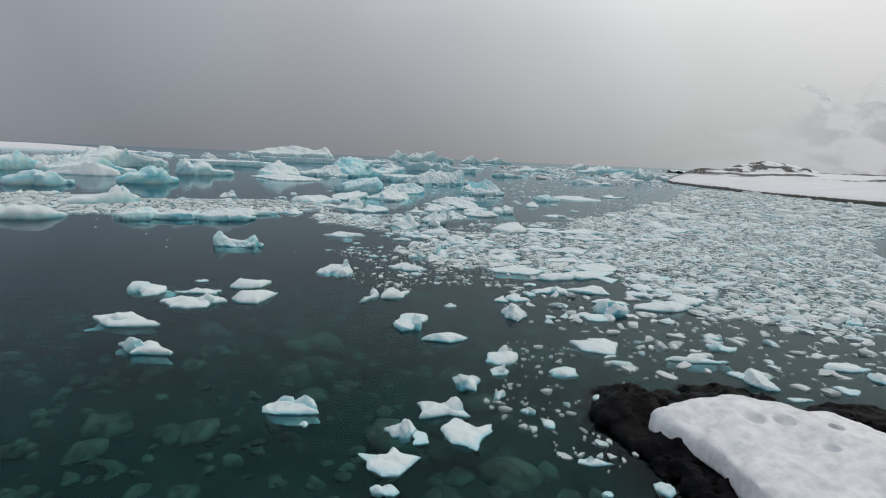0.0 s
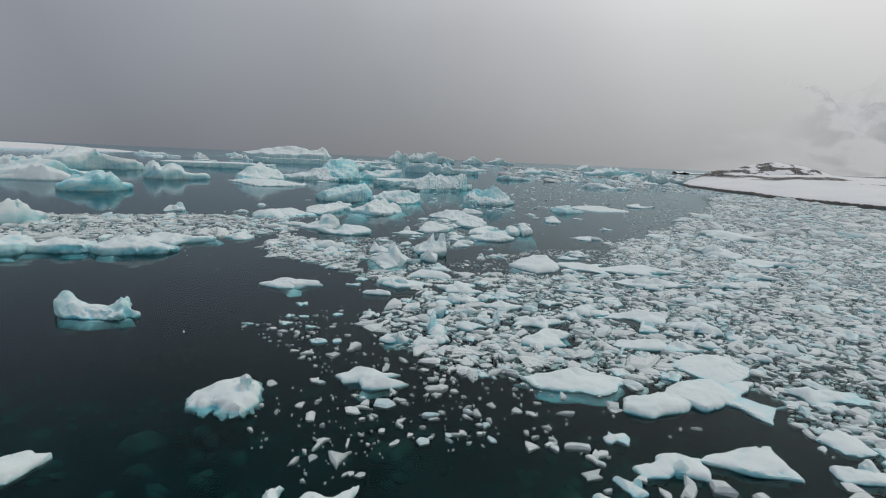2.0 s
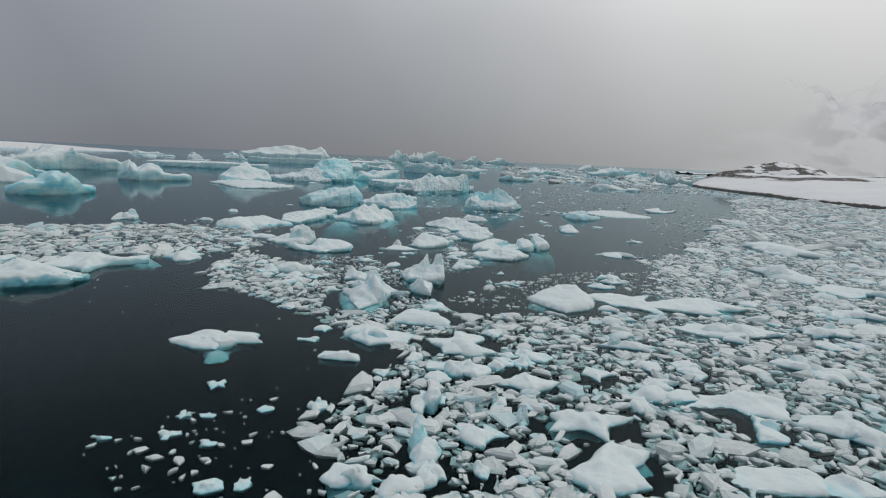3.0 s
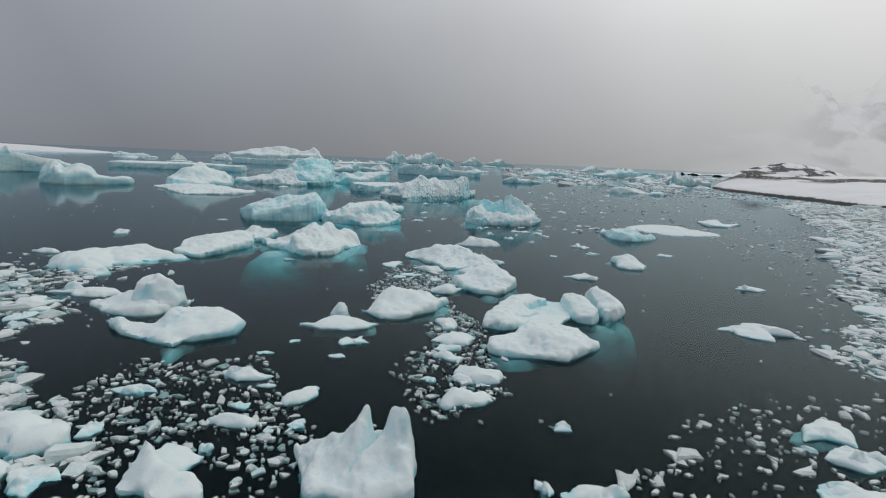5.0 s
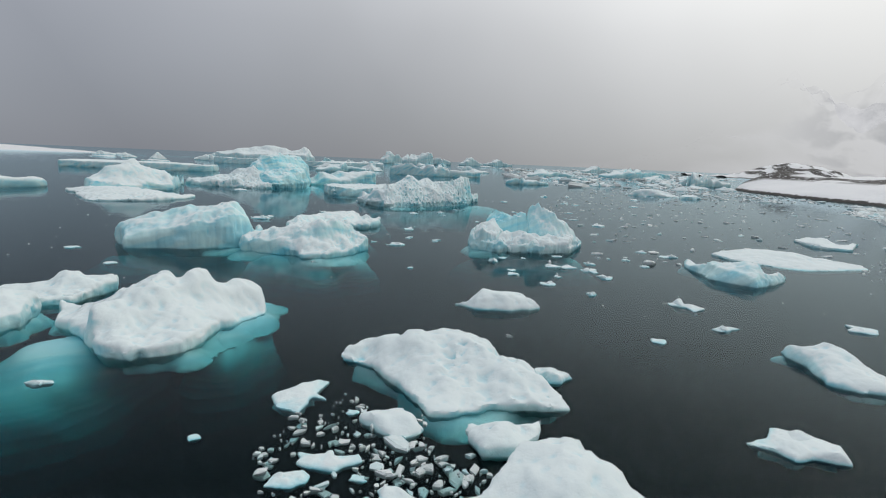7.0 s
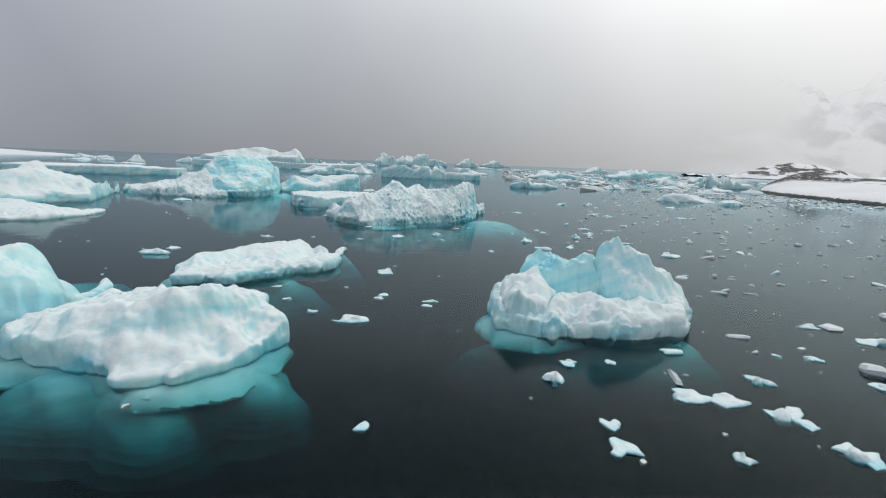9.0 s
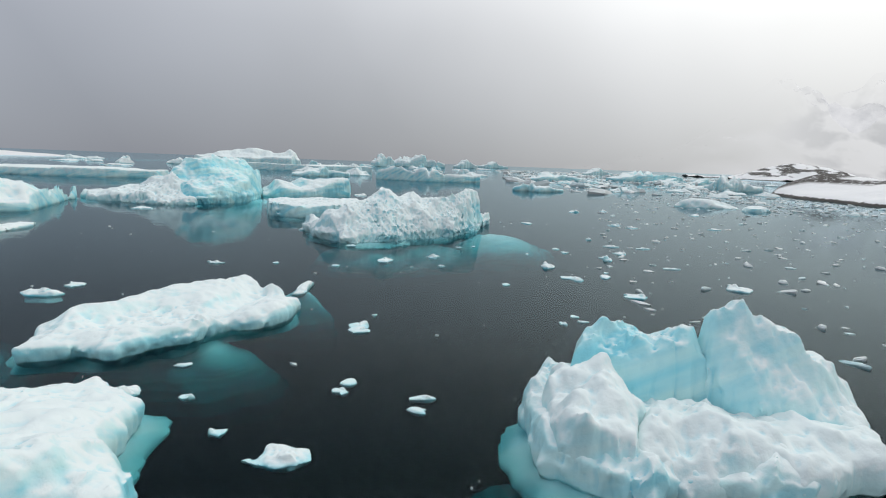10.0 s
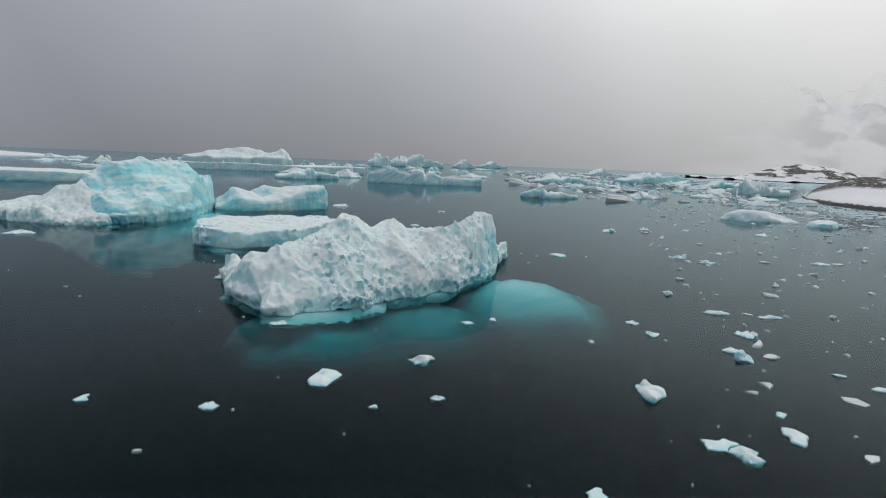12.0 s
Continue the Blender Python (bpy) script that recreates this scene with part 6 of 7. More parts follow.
ice_floe(8.57, 22.87, 2.61, 1.04, 0.32, 323)
ice_floe(10.03, 24.15, 1.85, 1.36, 0.31, 324)
ice_floe(9.59, 25.56, 1.36, 0.91, 0.23, 325)
ice_floe(8.40, 25.06, 1.30, 0.93, 0.22, 326)
ice_floe(10.44, 28.77, 2.54, 1.18, 0.32, 328)
ice_floe(11.97, 26.30, 2.00, 1.27, 0.32, 329)
ice_floe(11.16, 27.13, 1.53, 0.71, 0.26, 330)
ice_floe(-1.33, 20.20, 0.95, 0.88, 0.16, 331)
ice_floe(0.06, 21.90, 0.66, 0.37, 0.11, 332)
ice_floe(3.66, 20.96, 0.39, 0.47, 0.07, 333)
ice_floe(-9.95, 22.44, 1.89, 0.76, 0.32, 340)
ice_floe(-10.73, 24.21, 0.57, 0.41, 0.10, 341)
ice_floe(13.45, 27.77, 1.58, 0.63, 0.25, 342)
ice_floe(-11.95, 22.43, 2.23, 2.13, 0.32, 343)
ice_floe(-9.50, 20.98, 2.04, 1.72, 0.32, 344)
ice_floe(-10.34, 18.64, 2.58, 1.30, 0.32, 347)
ice_floe(-8.47, 16.20, 2.32, 1.00, 0.32, 348)
ice_floe(-3.61, 13.14, 1.34, 0.60, 0.23, 349)
ice_floe(-1.41, 19.27, 1.12, 1.45, 0.35, 353)
ice_floe(-0.27, 18.19, 1.37, 0.94, 0.23, 354)
ice_floe(1.36, 16.86, 0.99, 1.28, 0.29, 355)
ice_floe(1.23, 15.64, 0.49, 0.63, 0.26, 356)
ice_floe(2.97, 15.86, 0.87, 0.73, 0.15, 357)
ice_floe(0.35, 14.93, 0.79, 1.02, 0.24, 358)
ice_floe(-0.28, 13.27, 1.34, 1.08, 0.23, 359)
ice_floe(-1.15, 12.29, 0.65, 0.85, 0.33, 360)
ice_floe(0.41, 12.33, 1.25, 1.24, 0.21, 361)
ice_floe(-1.28, 11.24, 1.16, 0.85, 0.20, 362)
ice_floe(-0.76, 12.06, 0.45, 0.54, 0.08, 363)
ice_floe(4.45, 18.12, 1.55, 1.66, 0.26, 365)
ice_floe(7.34, 17.08, 1.90, 0.76, 0.19, 367)
ice_floe(8.76, 19.36, 1.24, 0.50, 0.20, 368)
ice_floe(8.61, 18.38, 0.93, 0.65, 0.16, 369)
ice_floe(1.07, 14.15, 0.34, 0.44, 0.21, 370)
ice_floe(1.65, 13.43, 0.36, 0.47, 0.22, 371)
ice_floe(2.04, 12.88, 0.31, 0.40, 0.14, 372)
ice_floe(2.63, 11.49, 0.71, 0.28, 0.13, 373)
ice_floe(3.70, 10.70, 0.41, 0.41, 0.07, 374)
ice_floe(3.64, 14.32, 0.64, 0.56, 0.11, 375)
ice_floe(-1.25, 10.33, 0.48, 0.36, 0.08, 376)
ice_floe(2.59, 10.50, 0.20, 0.21, 0.03, 377)
ice_floe(7.93, 16.01, 0.66, 0.58, 0.11, 378)
ice_floe(8.38, 15.83, 0.92, 1.20, 0.46, 379)
ice_floe(11.60, 17.02, 1.29, 0.58, 0.22, 380)
ice_floe(10.41, 15.35, 0.64, 0.52, 0.11, 381)
ice_floe(11.95, 16.27, 0.52, 0.67, 0.31, 382)
ice_floe(8.71, 14.70, 0.61, 0.31, 0.10, 383)
ice_floe(-3.19, 12.45, 0.23, 0.30, 0.11, 385)
ice_floe(-10.41, 104.66, 0.92, 0.45, 0.16, 387)
ice_floe(-1.71, 96.72, 0.23, 0.22, 0.04, 388)

# ---- rock in the shallows with its snow cap ----
def place_mesh(name, me, label, category, kind=""):
    return tagged(new(name, me), label, category, kind=kind)


rock_lobes = [(4.0, 13.9, 0.8, 1.6, 0.5, 0.3), (4.7, 12.2, 1.3, 2.0, 0.32, 0.3), (6.6, 14.0, 2.2, 1.5, 0.42, 0.3),
              (9.0, 13.0, 2.4, 1.6, 0.42, 0.3), (6.6, 11.0, 2.6, 1.9, 0.35, 0.3), (9.5, 10.2, 2.4, 2.6, 0.4, 0.3)]
rock = place_mesh("shore_rock", ice_mesh("shore_rock", rock_lobes, 0.075, 301, ROCK, 1.6), "wet black rock ledge rising from shallow water", "rock")
CAP = [(3.86, 12.38), (3.98, 11.96), (4.47, 11.23), (4.67, 10.61), (4.66, 9.99), (4.73, 9.43), (4.83, 8.60), (6.65, 8.49), (8.67, 10.11), (9.2, 11.0), (8.4, 11.9), (7.2, 12.7), (5.95, 13.05), (4.64, 12.9)]
CAP_TOP = [(4.2, 12.4, 0.75), (5.2, 12.4, 0.9), (6.8, 11.9, 1.0), (5.4, 11.0, 0.9), (5.6, 9.6, 0.95), (8.0, 10.6, 1.05), (7.4, 12.2, 0.95)]
cap_shape = ice_field([], 77, 0.2, 0.15, 0.0, 0, [(CAP, 1.05, 0.1, CAP_TOP)])


def cap_field(X, Y, Z):
    V = np.maximum(cap_shape(X, Y, Z), 0.22 - Z)
    for x, y, r in ((5.75, 11.75, 0.2), (6.2, 11.6, 0.2), (6.9, 11.2, 0.14), (6.4, 10.6, 0.14), (7.3, 11.7, 0.12)):
        V = np.maximum(V, r - np.sqrt((X - x) ** 2 + (Y - y) ** 2 + (0.8 * (Z - 0.98)) ** 2))
    return V


place_mesh("snow_field", mesh_of("snow_cap", *net(cap_field, (3.3, 7.9, 0.1), (9.8, 13.7, 1.6), 0.06), SNOW), "thick melting snow cap with hollows on black rock", "snow")
lump = new("snow_lump", ice_mesh("snow_lump", [(0, 0, 0.42, 0.35, 0.5, 0.3), (0.2, -0.1, 0.3, 0.3, 0.42, 0.3)], 0.04, 78, SNOW, 0.3))
lump.location = (5.07, 10.47, 0.12)
tagged(lump, "lump of old snow lying on black rock", "snow")

# ---- low island with rock bands ----
ISLE, n, l, node, math_, ramp, mix = material("snow_and_shore_rock")
place = node("ShaderNodeTexCoord").outputs["Object"]
axis = node("ShaderNodeSeparateXYZ")
l.new(place, axis.inputs[0])
big, fine = node("ShaderNodeTexNoise", Scale=0.055, Detail=5.0, Roughness=0.55), node("ShaderNodeTexNoise", Scale=0.9, Detail=5.0, Roughness=0.65)
stretch = node("ShaderNodeMapping")
stretch.inputs["Scale"].default_value = (1.0, 0.45, 2.0)
l.new(place, stretch.inputs[0]), l.new(stretch.outputs[0], big.inputs["Vector"]), l.new(place, fine.inputs["Vector"])
lip = ramp(math_("ADD", axis.outputs["Z"], math_("MULTIPLY", math_("SUBTRACT", fine.outputs["Fac"], 0.5), 0.9)), (0.42, 1.0), (0.56, 0.0))
crest = math_("MULTIPLY", ramp(big.outputs["Fac"], (0.49, 0.0), (0.52, 1.0)), ramp(math_("MULTIPLY", axis.outputs["Z"], 0.1), (0.34, 0.0), (0.40, 1.0)))
knob = n.new("ShaderNodeVectorMath")
knob.operation = "DISTANCE"
l.new(place, knob.inputs[0])
knob.inputs[1].default_value = (104, 224, 4.5)
crest = math_("MAXIMUM", crest, ramp(math_("MULTIPLY", knob.outputs["Value"], 0.05), (0.42, 1.0), (0.55, 0.0)))
crest = math_("MULTIPLY", crest, ramp(fine.outputs["Fac"], (0.36, 0.0), (0.44, 1.0)))
bs = node("ShaderNodeBsdfPrincipled", Roughness=0.8)
l.new(mix(math_("MAXIMUM", lip, crest), mix(fine.outputs["Fac"], (0.78, 0.80, 0.82), (0.88, 0.88, 0.87)), mix(fine.outputs["Fac"], (0.015, 0.014, 0.013), (0.085, 0.075, 0.065))), bs.inputs["Base Color"])
bump = node("ShaderNodeBump", Strength=0.6, Distance=1.0)
l.new(math_("MULTIPLY", fine.outputs["Fac"], 0.35), bump.inputs["Height"]), l.new(bump.outputs[0], bs.inputs["Normal"])
l.new(bs.outputs[0], node("ShaderNodeOutputMaterial").inputs[0])


def isle_height(x, y):
    shore = np.interp(y, [60, 108, 125, 144, 175, 206, 225, 240, 252], [100, 91, 87, 83, 83, 86, 94, 106, 132])
    d = x - shore + 3.0 * fbm(x, y, 0 * x, 14.0, 61, 3)
    lip = np.interp(d, [-8, -1, 0, 2, 9, 20, 45, 120], [-3, -0.8, 0.4, 1.1, 2.6, 4.3, 5.7, 6.5])
    knoll = 3.0 * np.exp(-((x - 104) / 9) ** 2 - ((y - 224) / 13) ** 2)
    return lip + knoll + 0.35 * fbm(x, y, 0 * x, 9.0, 62, 4) * np.clip(d / 6, 0, 1)


place_mesh("island", grid_mesh("island", 66, 300, 60, 260, 235, 201, isle_height, ISLE), "low snow-covered island with dark rock shoreline", "island", "structure")


def hill(name, x0, x1, y0, y1, cx, cy, rx, ry, top, seed, label, mat=ISLE):
    def height(x, y):
        r = np.sqrt(((x - cx) / rx) ** 2 + ((y - cy) / ry) ** 2)
        return top * (1 - r * r) * (r < 1.2) - 1.0 * (r >= 1.2) + top * 0.22 * fbm(x, y, 0 * x, rx * 0.35, seed, 5)
    return place_mesh(name, grid_mesh(name, x0, x1, y0, y1, 110, 60, height, mat), label, "hill", "structure")


hill("snow_hill", 300, 560, 580, 760, 402, 668, 78, 62, 17, 64, "smooth snow hill behind the island with rocky crest")
hill("far_shore", -760, -200, 360, 620, -470, 480, 195, 75, 5.0, 65, "long low snow-covered shore in the haze", SNOW)

# ---- mountains with the fog painted in ----
FAR, n, l, node, math_, ramp, mix = material("fog_painted_mountains")
place = node("ShaderNodeTexCoord").outputs["Object"]
axis = node("ShaderNodeSeparateXYZ")
l.new(place, axis.inputs[0])
crag, drift = node("ShaderNodeTexNoise", Scale=0.006, Detail=3.0, Roughness=0.5), node("ShaderNodeTexNoise", Scale=0.0022, Detail=4.0, Roughness=0.5)
l.new(place, crag.inputs["Vector"]), l.new(place, drift.inputs["Vector"])
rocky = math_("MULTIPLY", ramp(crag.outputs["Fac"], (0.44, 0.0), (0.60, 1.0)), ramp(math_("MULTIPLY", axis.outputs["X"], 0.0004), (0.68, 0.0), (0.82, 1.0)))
# glows in pale greys that already hold the haze
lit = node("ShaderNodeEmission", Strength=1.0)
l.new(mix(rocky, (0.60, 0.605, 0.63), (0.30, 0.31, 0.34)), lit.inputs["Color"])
# thins out upwards and to the left, standing in for fog
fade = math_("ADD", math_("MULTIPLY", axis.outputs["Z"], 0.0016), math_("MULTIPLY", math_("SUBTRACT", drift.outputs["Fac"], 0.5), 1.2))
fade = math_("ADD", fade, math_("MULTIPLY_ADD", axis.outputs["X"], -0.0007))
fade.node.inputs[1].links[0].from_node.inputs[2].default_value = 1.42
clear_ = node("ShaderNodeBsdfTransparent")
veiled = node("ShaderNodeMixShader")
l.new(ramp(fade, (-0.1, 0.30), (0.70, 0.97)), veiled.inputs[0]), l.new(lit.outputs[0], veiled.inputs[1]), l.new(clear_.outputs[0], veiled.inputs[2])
l.new(veiled.outputs[0], node("ShaderNodeOutputMaterial").inputs[0])


def peaks(x, y):
    ridge = np.interp(x, [700, 1000, 1300, 1600, 1900, 2300, 3200], [5, 40, 130, 300, 520, 700, 800])
    back = np.clip((y - 2500) / 600, 0, 1)
    return -5 + ridge * back * (0.85 + 0.4 * fbm(x, y, 0 * x, 420, 66, 5)) + 14 * back * fbm(x, y, 0 * x, 120, 67, 3)


place_mesh("mountain_backdrop", grid_mesh("mountain_backdrop", 700, 3200, 2500, 3200, 170, 60, peaks, FAR), "glowing backdrop of snowy mountains with fog painted in", "mountain", "structure")

# ---- low ice far off ----
rnd = random.Random(71)
for i in range(46):
    y = rnd.uniform(185, 470)
    floe = ice_floe(14 + (y - 93) * rnd.uniform(0.15, 0.62), y, rnd.uniform(4, 13) * y / 280, rnd.uniform(2.5, 5), rnd.uniform(0.35, 1.5), 2000 + i)
    tagged(floe, "low rafted ice far off on grey water", "ice floe", "far ice floes")
for i in range(18):
    y = rnd.uniform(250, 600)
    floe = ice_floe((y - 93) * rnd.uniform(-0.26, 0.14), y, rnd.uniform(6, 17), rnd.uniform(3, 6), rnd.uniform(1.2, 4.5), 2200 + i)
    tagged(floe, "low broken berg far off before the fog", "ice floe", "far ice floes")
for i in range(14):
    y = rnd.uniform(280, 620)
    floe = ice_floe(-(y - 93) * rnd.uniform(0.35, 0.75), y, rnd.uniform(6, 20), rnd.uniform(4, 8), rnd.uniform(0.8, 3.5), 2100 + i)
    tagged(floe, "low pale ice far off in the haze", "ice floe", "far ice floes")

for i in range(12):
    y = rnd.uniform(90, 175)
    floe = ice_floe(-0.86 * (y - 42) - rnd.uniform(0, 30), y, rnd.uniform(7, 13), rnd.uniform(4, 7), rnd.uniform(1.4, 3.6), 2300 + i)
    tagged(floe, "white hummocked ice mass among packed bergs", "ice floe", "far ice floes")

# ---- stones on the seabed ----
STONES = []
for i in range(8):
    bm = bmesh.new()
    bmesh.ops.create_icosphere(bm, subdivisions=2, radius=1.0)
    for v in bm.verts:
        p = v.co * 1.0
        v.co *= 1 + 0.55 * noise.noise(p * 1.2 + Vector((i * 7, 0, 0))) + 0.25 * noise.noise(p * 2.7 + Vector((0, i * 5, 0)))
        v.co.z *= 0.55
    me = bpy.data.meshes.new("boulder")
    bm.to_mesh(me)
    bm.free()
    for f in me.polygons:
        f.use_smooth = True
    me.materials.append(STONE)
    STONES.append(me)
rnd = random.Random(12)
for i in range(290):
    x, y = rnd.uniform(-15, 5), 7 + 24 * rnd.random() ** 1.3
    s = min(0.12 + rnd.expovariate(7.0), 0.55)
    b = new("boulder", STONES[i % 8])
    b.matrix_world = pose(x, y, float(bed_height(np.array(x), np.array(y))) + 0.02 * s, rnd.uniform(-15, 15), rnd.uniform(-15, 15), rnd.uniform(0, 360)) @ Matrix.Diagonal((s * rnd.uniform(0.8, 1.3), s, s, 1))
    b.parent = bed

more = []
base_v = np.array([v.co[:] for v in STONES[2].vertices])
base_f = np.array([f.vertices[:] for f in STONES[2].polygons])
for i in range(1500):
    x, y, s = rnd.uniform(-20, 9), 7 + 28 * rnd.random() ** 1.2, rnd.uniform(0.06, 0.22)
    m = pose(x, y, float(bed_height(np.array(x), np.array(y))) + 0.1 * s, rnd.uniform(-25, 25), rnd.uniform(-25, 25), rnd.uniform(0, 360)).to_3x3()
    more.append(base_v @ np.array(m).T * s * rnd.uniform(0.8, 1.2) + np.array((x, y, float(bed_height(np.array(x), np.array(y))) + 0.1 * s)))
pebbles = new("cobbles", mesh_of("cobbles", np.concatenate(more), (base_f[None] + (np.arange(1500) * len(base_v))[:, None, None]).reshape(-1, 3), STONE))
tagged(pebbles, "small algae-grey cobbles strewn over the shallow seabed", "stones", kind="stuff")

# ---- brash ice ----
BRASH, n, l, node, math_, ramp, mix = material("brash_ice")
geo = node("ShaderNodeNewGeometry")
grain = node("ShaderNodeTexNoise", Scale=7.0, Detail=4.0, Roughness=0.6)
l.new(node("ShaderNodeTexCoord").outputs["Object"], grain.inputs["Vector"])
each = ramp(geo.outputs["Random Per Island"], (0.0, (0.42, 0.50, 0.50)), (0.35, (0.60, 0.665, 0.66)), (0.75, (0.72, 0.77, 0.76)), (0.97, (0.45, 0.67, 0.70)))
bs = node("ShaderNodeBsdfPrincipled", Roughness=0.55, IOR=1.31)
l.new(mix(ramp(grain.outputs["Fac"], (0.3, 0.0), (0.7, 0.5)), each, (0.86, 0.87, 0.87)), bs.inputs["Base Color"])
bump = node("ShaderNodeBump", Strength=0.6, Distance=1.0)
l.new(math_("MULTIPLY", grain.outputs["Fac"], 0.05), bump.inputs["Height"]), l.new(bump.outputs[0], bs.inputs["Normal"])
l.new(bs.outputs[0], node("ShaderNodeOutputMaterial").inputs[0])


def within(px, py, poly):
    hit = np.zeros(len(px), bool)
    for (x0, y0), (x1, y1) in zip(poly, poly[1:] + poly[:1]):
        cut = ((y0 > py) != (y1 > py)) & (px < (x1 - x0) * (py - y0) / (y1 - y0 + 1e-9) + x0)
        hit ^= cut
    return hit


def scatter(poly, step, share, rng, ragged=0.6):
    """Places on a jittered grid inside a plan outline, thinned in drifts and kept off the floes."""
    a = np.array(poly)
    gx, gy = np.meshgrid(np.arange(a[:, 0].min() - 2, a[:, 0].max() + 2, step), np.arange(a[:, 1].min() - 2, a[:, 1].max() + 2, step))
    x, y = gx.ravel() + rng.uniform(-1, 1, gx.size) * step, gy.ravel() + rng.uniform(-1, 1, gx.size) * step
    wob = 1.6 * ragged
    keep = within(x + wob * fbm(x, y, 0 * x, 4.0, 81, 3), y + wob * fbm(x, y, 0 * x, 4.0, 82, 3), poly)
    keep &= rng.uniform(0, 1, len(x)) < share + 0.55 * ragged * fbm(x, y, 0 * x, 3.0, 83, 3)
    x, y = x[keep], y[keep]
    free = np.ones(len(x), bool)
    for cx, cy, rx, ry in TAKEN:
        free &= ((x - cx) / (rx + 0.05)) ** 2 + ((y - cy) / (ry + 0.05)) ** 2 > 1
    return x[free], y[free]


def brash(name, x, y, size, height, rng, label):
    """Thousands of small broken ice slabs: an uneven six-sided piece each, waterline ring, top ring and crown."""
    k, m = 6, len(x)
    ang = (np.arange(k) + rng.uniform(-0.3, 0.3, (m, k))) * 2 * np.pi / k + rng.uniform(0, 6.28, (m, 1))
    rad = size[:, None] * rng.uniform(0.35, 1.45, (m, k))
    squash = rng.uniform(0.3, 0.95, (m, 1))
    turn = rng.uniform(0, np.pi, (m, 1))
    u, v = rad * np.cos(ang), rad * np.sin(ang) * squash
    px, py = u * np.cos(turn) - v * np.sin(turn), u * np.sin(turn) + v * np.cos(turn)
    h = height[:, None]
    tilt = rng.uniform(-0.9, 0.9, (m, 2))
    lean = lambda sx, sy: h * (tilt[:, :1] * sx + tilt[:, 1:] * sy) / size[:, None]
    inset = rng.uniform(0.55, 0.9, (m, k))
    rings = []
    for r_i, (f, z) in enumerate(((0.85, -0.5 * h - 0.03), (1.0, 0.25 * h), (inset, h * rng.uniform(0.75, 1.1, (m, k))))):
        X, Y = px * f, py * f
        rings.append(np.stack([X + x[:, None], Y + y[:, None], z + (lean(X, Y) if r_i else 0) + 0 * X], -1))
    crown = np.stack([x, y, height * rng.uniform(0.95, 1.35, m)], -1)[:, None]
    verts = np.concatenate(rings + [crown], 1).reshape(-1, 3)
    i, j = np.arange(k), (np.arange(k) + 1) % k
    tris = []
    for r in (0, 1):
        tris += [np.stack([r * k + i, r * k + j, (r + 1) * k + j], 1), np.stack([r * k + i, (r + 1) * k + j, (r + 1) * k + i], 1)]
    tris.append(np.stack([2 * k + i, 2 * k + j, np.full(k, 3 * k)], 1))
    tris = np.concatenate(tris)
    faces = (tris[None] + (np.arange(m) * (3 * k + 1))[:, None, None]).reshape(-1, 3)
    return tagged(new(name, mesh_of(name, verts, faces, BRASH, False)), label, "brash ice", kind="stuff")


rng = np.random.RandomState(5)
PACK_EAST = [(2, 29.5), (8, 28.5), (9.5, 22.5), (14, 19.5), (22, 26), (32, 42), (44, 56), (20, 66), (14.5, 58),
             (11.5, 52), (9.5, 48), (6, 44.5), (1, 43), (-2.9, 46), (-9, 51.5), (-12.9, 54.7), (-10.6, 46), (-4.7, 41), (-0.9, 37.8), (-2.3, 36), (-2.9, 33.6), (-1.5, 31), (0.5, 29.5)]
PACK_FAR = [(44, 56), (50, 62), (78, 96), (80, 130), (74, 150), (58, 132), (46, 108), (38, 93), (24, 72), (20, 66)]
FRINGE = [(-6.2, 32), (-3.4, 34.4), (-0.9, 36.3), (1.8, 32), (5.5, 29), (3.7, 26.5), (2.9, 24.9), (1.1, 24.3), (-1.3, 26.1), (-2.6, 24.1), (-4.8, 24.8), (-6.0, 27), (-4.0, 29)]
SPARSE = [(1, 29.5), (14, 28.5), (18, 26), (12, 17.5), (5, 17.5), (3, 21)]
PACK_WEST = [(-48, 62), (-31, 59.5), (-15.5, 64.8), (-12.9, 55), (-16.8, 50.1), (-21.5, 47.5), (-35, 43), (-48, 46)]
DRIFT_NEAR = [(-8.2, 51.4), (-7.3, 52.5), (-5.3, 53.5), (-2.8, 52), (-2.1, 51.2), (-1.6, 47.9), (-2.2, 45), (-6, 45), (-7.5, 48)]
EAST_FRINGE = [(1, 44.5), (1.7, 48.1), (2.7, 49.7), (4.6, 50.2), (6.4, 50.4), (9, 51.6), (11.8, 53.1), (13, 52), (10, 47), (6, 44.5)]
EAST_SOFT = [(22.5, 84.8), (40, 100), (36, 75), (14, 56), (11.9, 55), (16.7, 66.8)]
DRIFT_WEST = [(-23, 67), (-14.5, 67.7), (-12.9, 63.7), (-10, 57), (-11.1, 52.8), (-17, 55), (-25, 60)]
STREAM = [(-2.7, 63.5), (-1.7, 67.6), (0.2, 67.2), (1.2, 64), (1, 60), (2, 56.2), (1.9, 52.1), (0.5, 51.4), (-0.4, 57), (-1.3, 61.5)]
SHALLOWS = [(0.3, 11.5), (2.6, 11.0), (3.4, 15), (4, 18), (2, 19.5), (0.3, 15)]
BY_ISLAND = [(46, 148), (78, 150), (80, 215), (90, 262), (66, 240), (52, 190)]
WIDE_EAST = [(5, 84), (18, 84), (36, 96), (50, 130), (62, 190), (40, 190), (18, 140), (8, 104)]
OPEN = [(-30, 30), (20, 22), (14, 60), (22, 90), (12, 130), (-20, 135), (-45, 100)]
ROCK_SIDE = [(3.4, 15), (9, 15.5), (13, 17), (14, 20), (9.5, 22.5), (5, 18)]
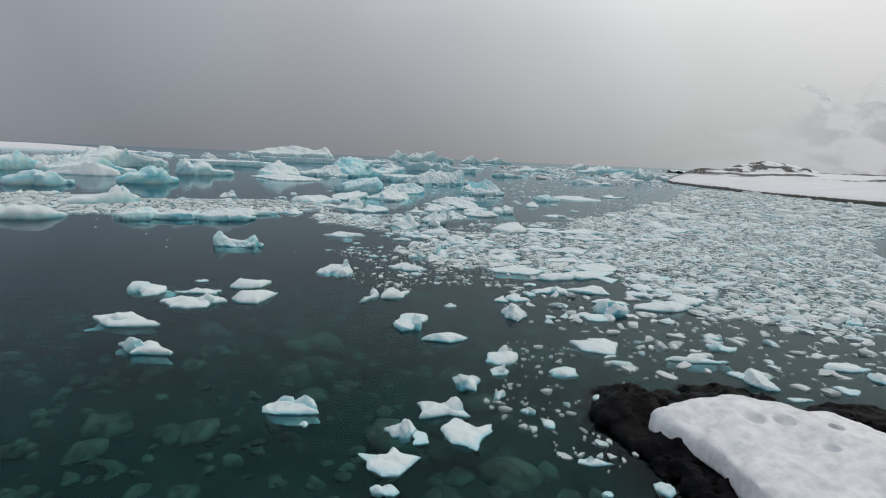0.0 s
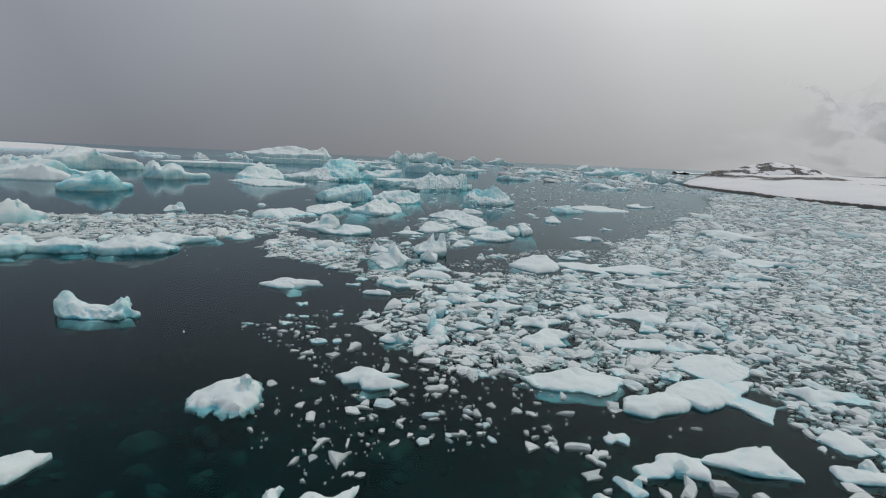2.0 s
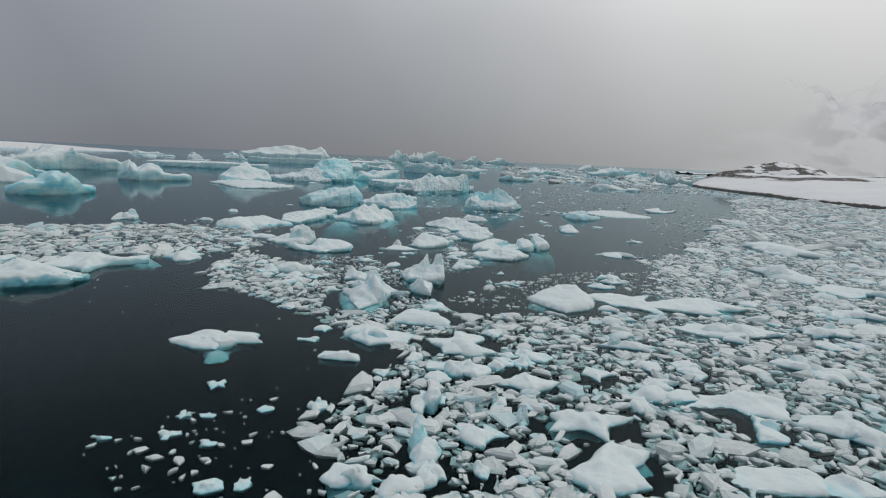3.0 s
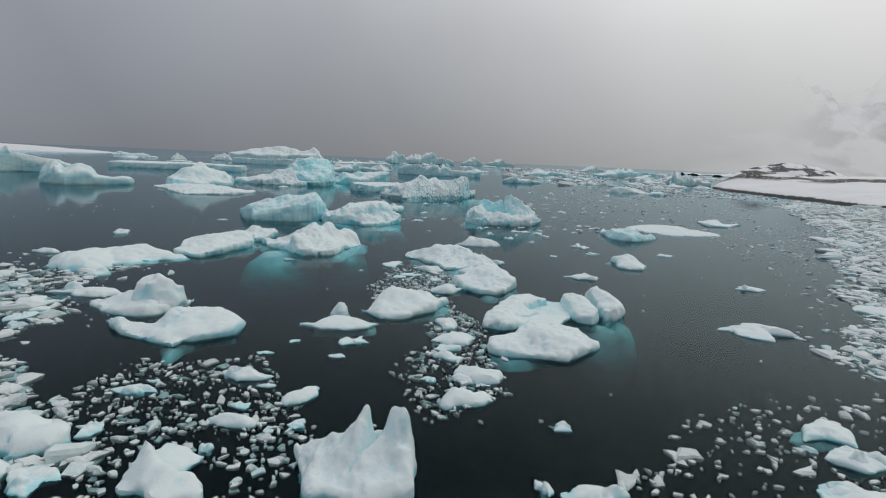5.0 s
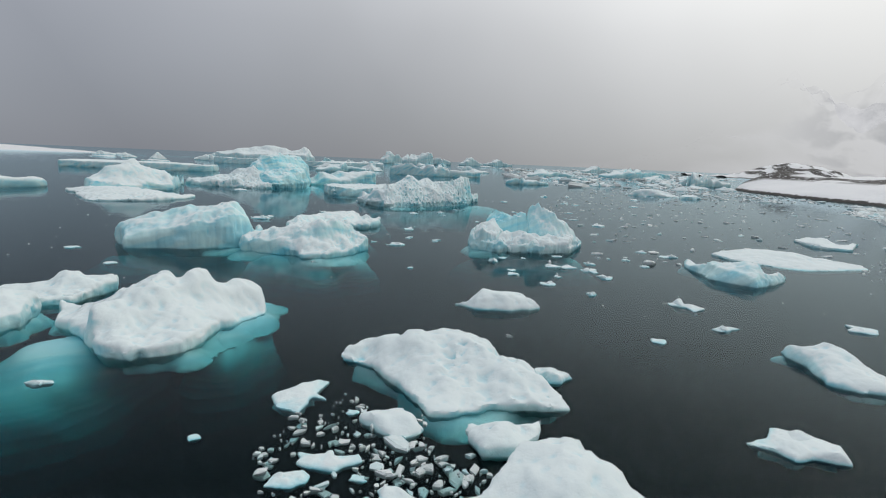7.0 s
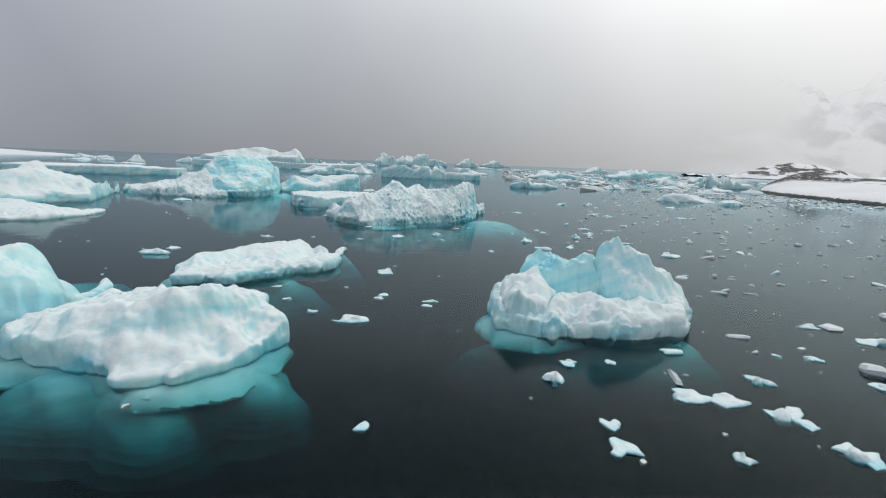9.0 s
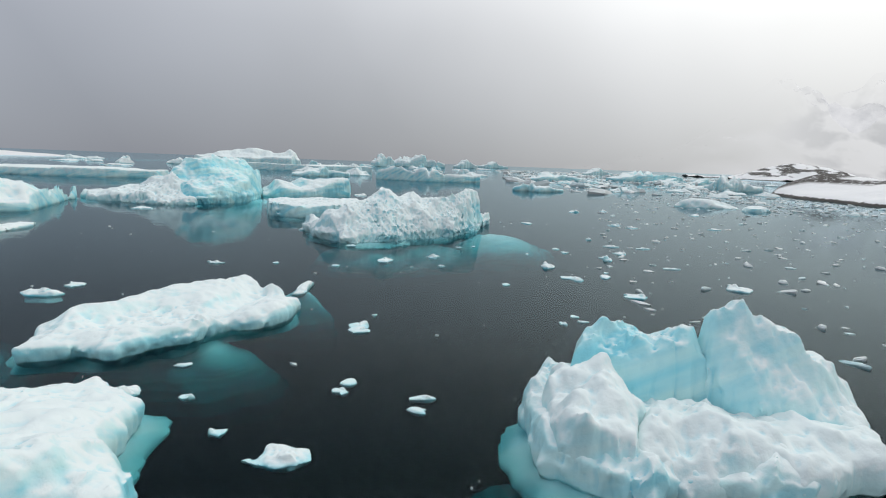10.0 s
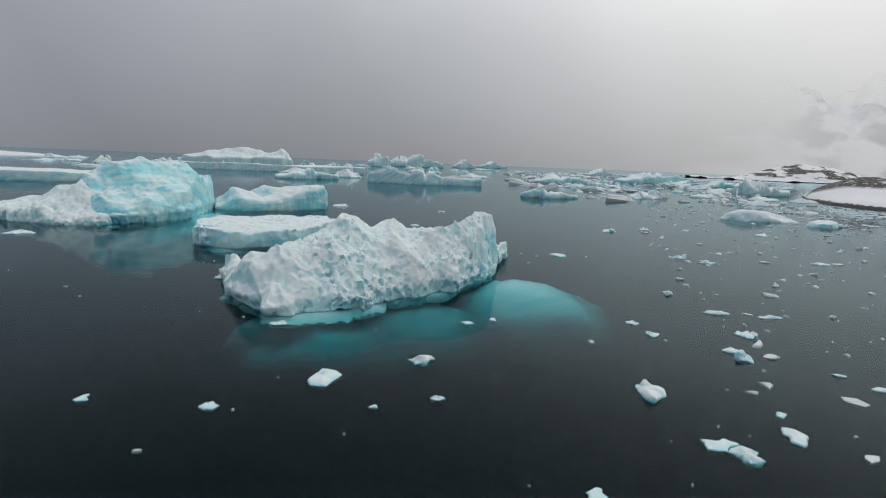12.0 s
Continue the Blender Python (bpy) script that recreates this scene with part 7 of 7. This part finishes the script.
FAR_EAST = [(26, 190), (60, 185), (110, 270), (210, 430), (240, 620), (60, 640), (40, 400), (24, 250)]
packs = []
for poly, step, share, low, high, ragged in ((PACK_EAST, 0.25, 0.95, 0.06, 0.24, 0.4), (PACK_FAR, 0.48, 0.9, 0.12, 0.38, 0.4), (PACK_FAR, 1.3, 0.7, 0.4, 1.2, 0.6), (PACK_EAST, 0.7, 0.85, 0.2, 0.48, 0.6), (PACK_WEST, 1.2, 0.7, 0.4, 0.9, 0.6), (DRIFT_NEAR, 0.5, 0.5, 0.08, 0.22, 0.6), (EAST_FRINGE, 0.22, 0.45, 0.03, 0.12, 0.7), (EAST_FRINGE, 0.55, 0.45, 0.1, 0.28, 0.5), (EAST_SOFT, 0.5, 0.4, 0.05, 0.2, 0.6), (STREAM, 0.6, 0.35, 0.1, 0.22, 0.5), (PACK_WEST, 0.36, 0.85, 0.1, 0.34, 0.7), (DRIFT_NEAR, 0.15, 0.5, 0.02, 0.10, 0.9),
                                             (DRIFT_WEST, 0.4, 0.2, 0.05, 0.22, 0.8), (STREAM, 0.15, 0.6, 0.02, 0.10, 0.8), (SHALLOWS, 0.22, 0.35, 0.03, 0.13, 0.7),
                                             (SPARSE, 0.4, 0.45, 0.05, 0.32, 0.6), (ROCK_SIDE, 0.33, 0.35, 0.05, 0.25, 0.6), (BY_ISLAND, 1.3, 0.35, 0.2, 0.8, 0.8), (WIDE_EAST, 1.3, 0.5, 0.05, 0.32, 0.4), (FAR_EAST, 9.0, 0.6, 0.8, 3.6, 0.3), (FAR_EAST, 4.0, 0.5, 0.3, 1.2, 0.4), (OPEN, 1.6, 0.16, 0.02, 0.09, 0.3), (FRINGE, 0.24, 0.42, 0.02, 0.12, 0.9), (FRINGE, 0.7, 0.35, 0.12, 0.3, 0.5)):
    x, y = scatter(poly, step, share, rng, ragged)
    size = low + (high - low) * 1.4 * rng.uniform(0, 1, len(x)) ** 2.6
    packs.append((x, y, size))
x, y, size = (np.concatenate(c) for c in zip(*packs))
brash("brash_ice", x, y, size, size * rng.uniform(0.10, 0.34, len(x)), rng, "loose brash of small broken white ice on dark water")
packs = []
for poly, step, share, low, high, ragged in ((PACK_EAST, 0.30, 0.85, 0.10, 0.30, 0.4), (PACK_FAR, 0.8, 0.8, 0.3, 0.7, 0.4), (PACK_WEST, 0.6, 0.8, 0.2, 0.5, 0.6), (STREAM, 0.3, 0.5, 0.08, 0.2, 0.5), (DRIFT_NEAR, 0.35, 0.4, 0.08, 0.2, 0.6)):
    x, y = scatter(poly, step, share, rng, ragged)
    packs.append((x, y, low + (high - low) * rng.uniform(0, 1, len(x)) ** 2))
x, y, size = (np.concatenate(c) for c in zip(*packs))
slush = brash("slush", x, y, size, size * rng.uniform(0.10, 0.2, len(x)), rng, "grey-green waterlogged slush awash between the ice pieces")
slush.location.z = -0.10

# ---- middling chunks in the pack ----
CHUNKS = []
for i in range(10):
    r = random.Random(900 + i)
    plan = []
    for k in range(8):
        q = r.choice((0.6, 0.85, 1.0, 1.1)) * 0.5
        plan.append((math.cos(k * 0.785 + r.uniform(-0.25, 0.25)) * q, math.sin(k * 0.785 + r.uniform(-0.25, 0.25)) * q * r.uniform(0.6, 0.9)))
    lobes = [(r.uniform(-0.15, 0.15), r.uniform(-0.1, 0.1), 0.22, 0.18, r.uniform(0.14, 0.26), 0.3)] if i % 2 else []
    CHUNKS.append(ice_mesh("ice_chunk", lobes, 0.06, 900 + i, ICE["w" if i % 3 else "m"], 0.5, 0.0, 4, [(plan, r.uniform(0.1, 0.2), 0.6)]))
rnd = random.Random(33)
for poly, step, share in ((PACK_EAST, 1.9, 0.75), (PACK_FAR, 7.0, 0.6), (PACK_WEST, 4.0, 0.5), (DRIFT_NEAR, 1.8, 0.3), (DRIFT_WEST, 2.8, 0.3), (STREAM, 1.4, 0.3)):
    for x, y in zip(*scatter(poly, step, share, rng, 0.4)):
        near = min(1.0 + 0.012 * (y - 20), 2.0)
        s = near * rnd.uniform(0.5, 1.25)
        ob = new("ice_chunk", CHUNKS[rnd.randrange(10)])
        ob.matrix_world = pose(float(x), float(y), 0, 0, 0, rnd.uniform(0, 360)) @ Matrix.Diagonal((s, s, s, 1))
        tagged(ob, "angular chunk of white ice among loose brash", "ice chunk", "chunks in the brash ice")
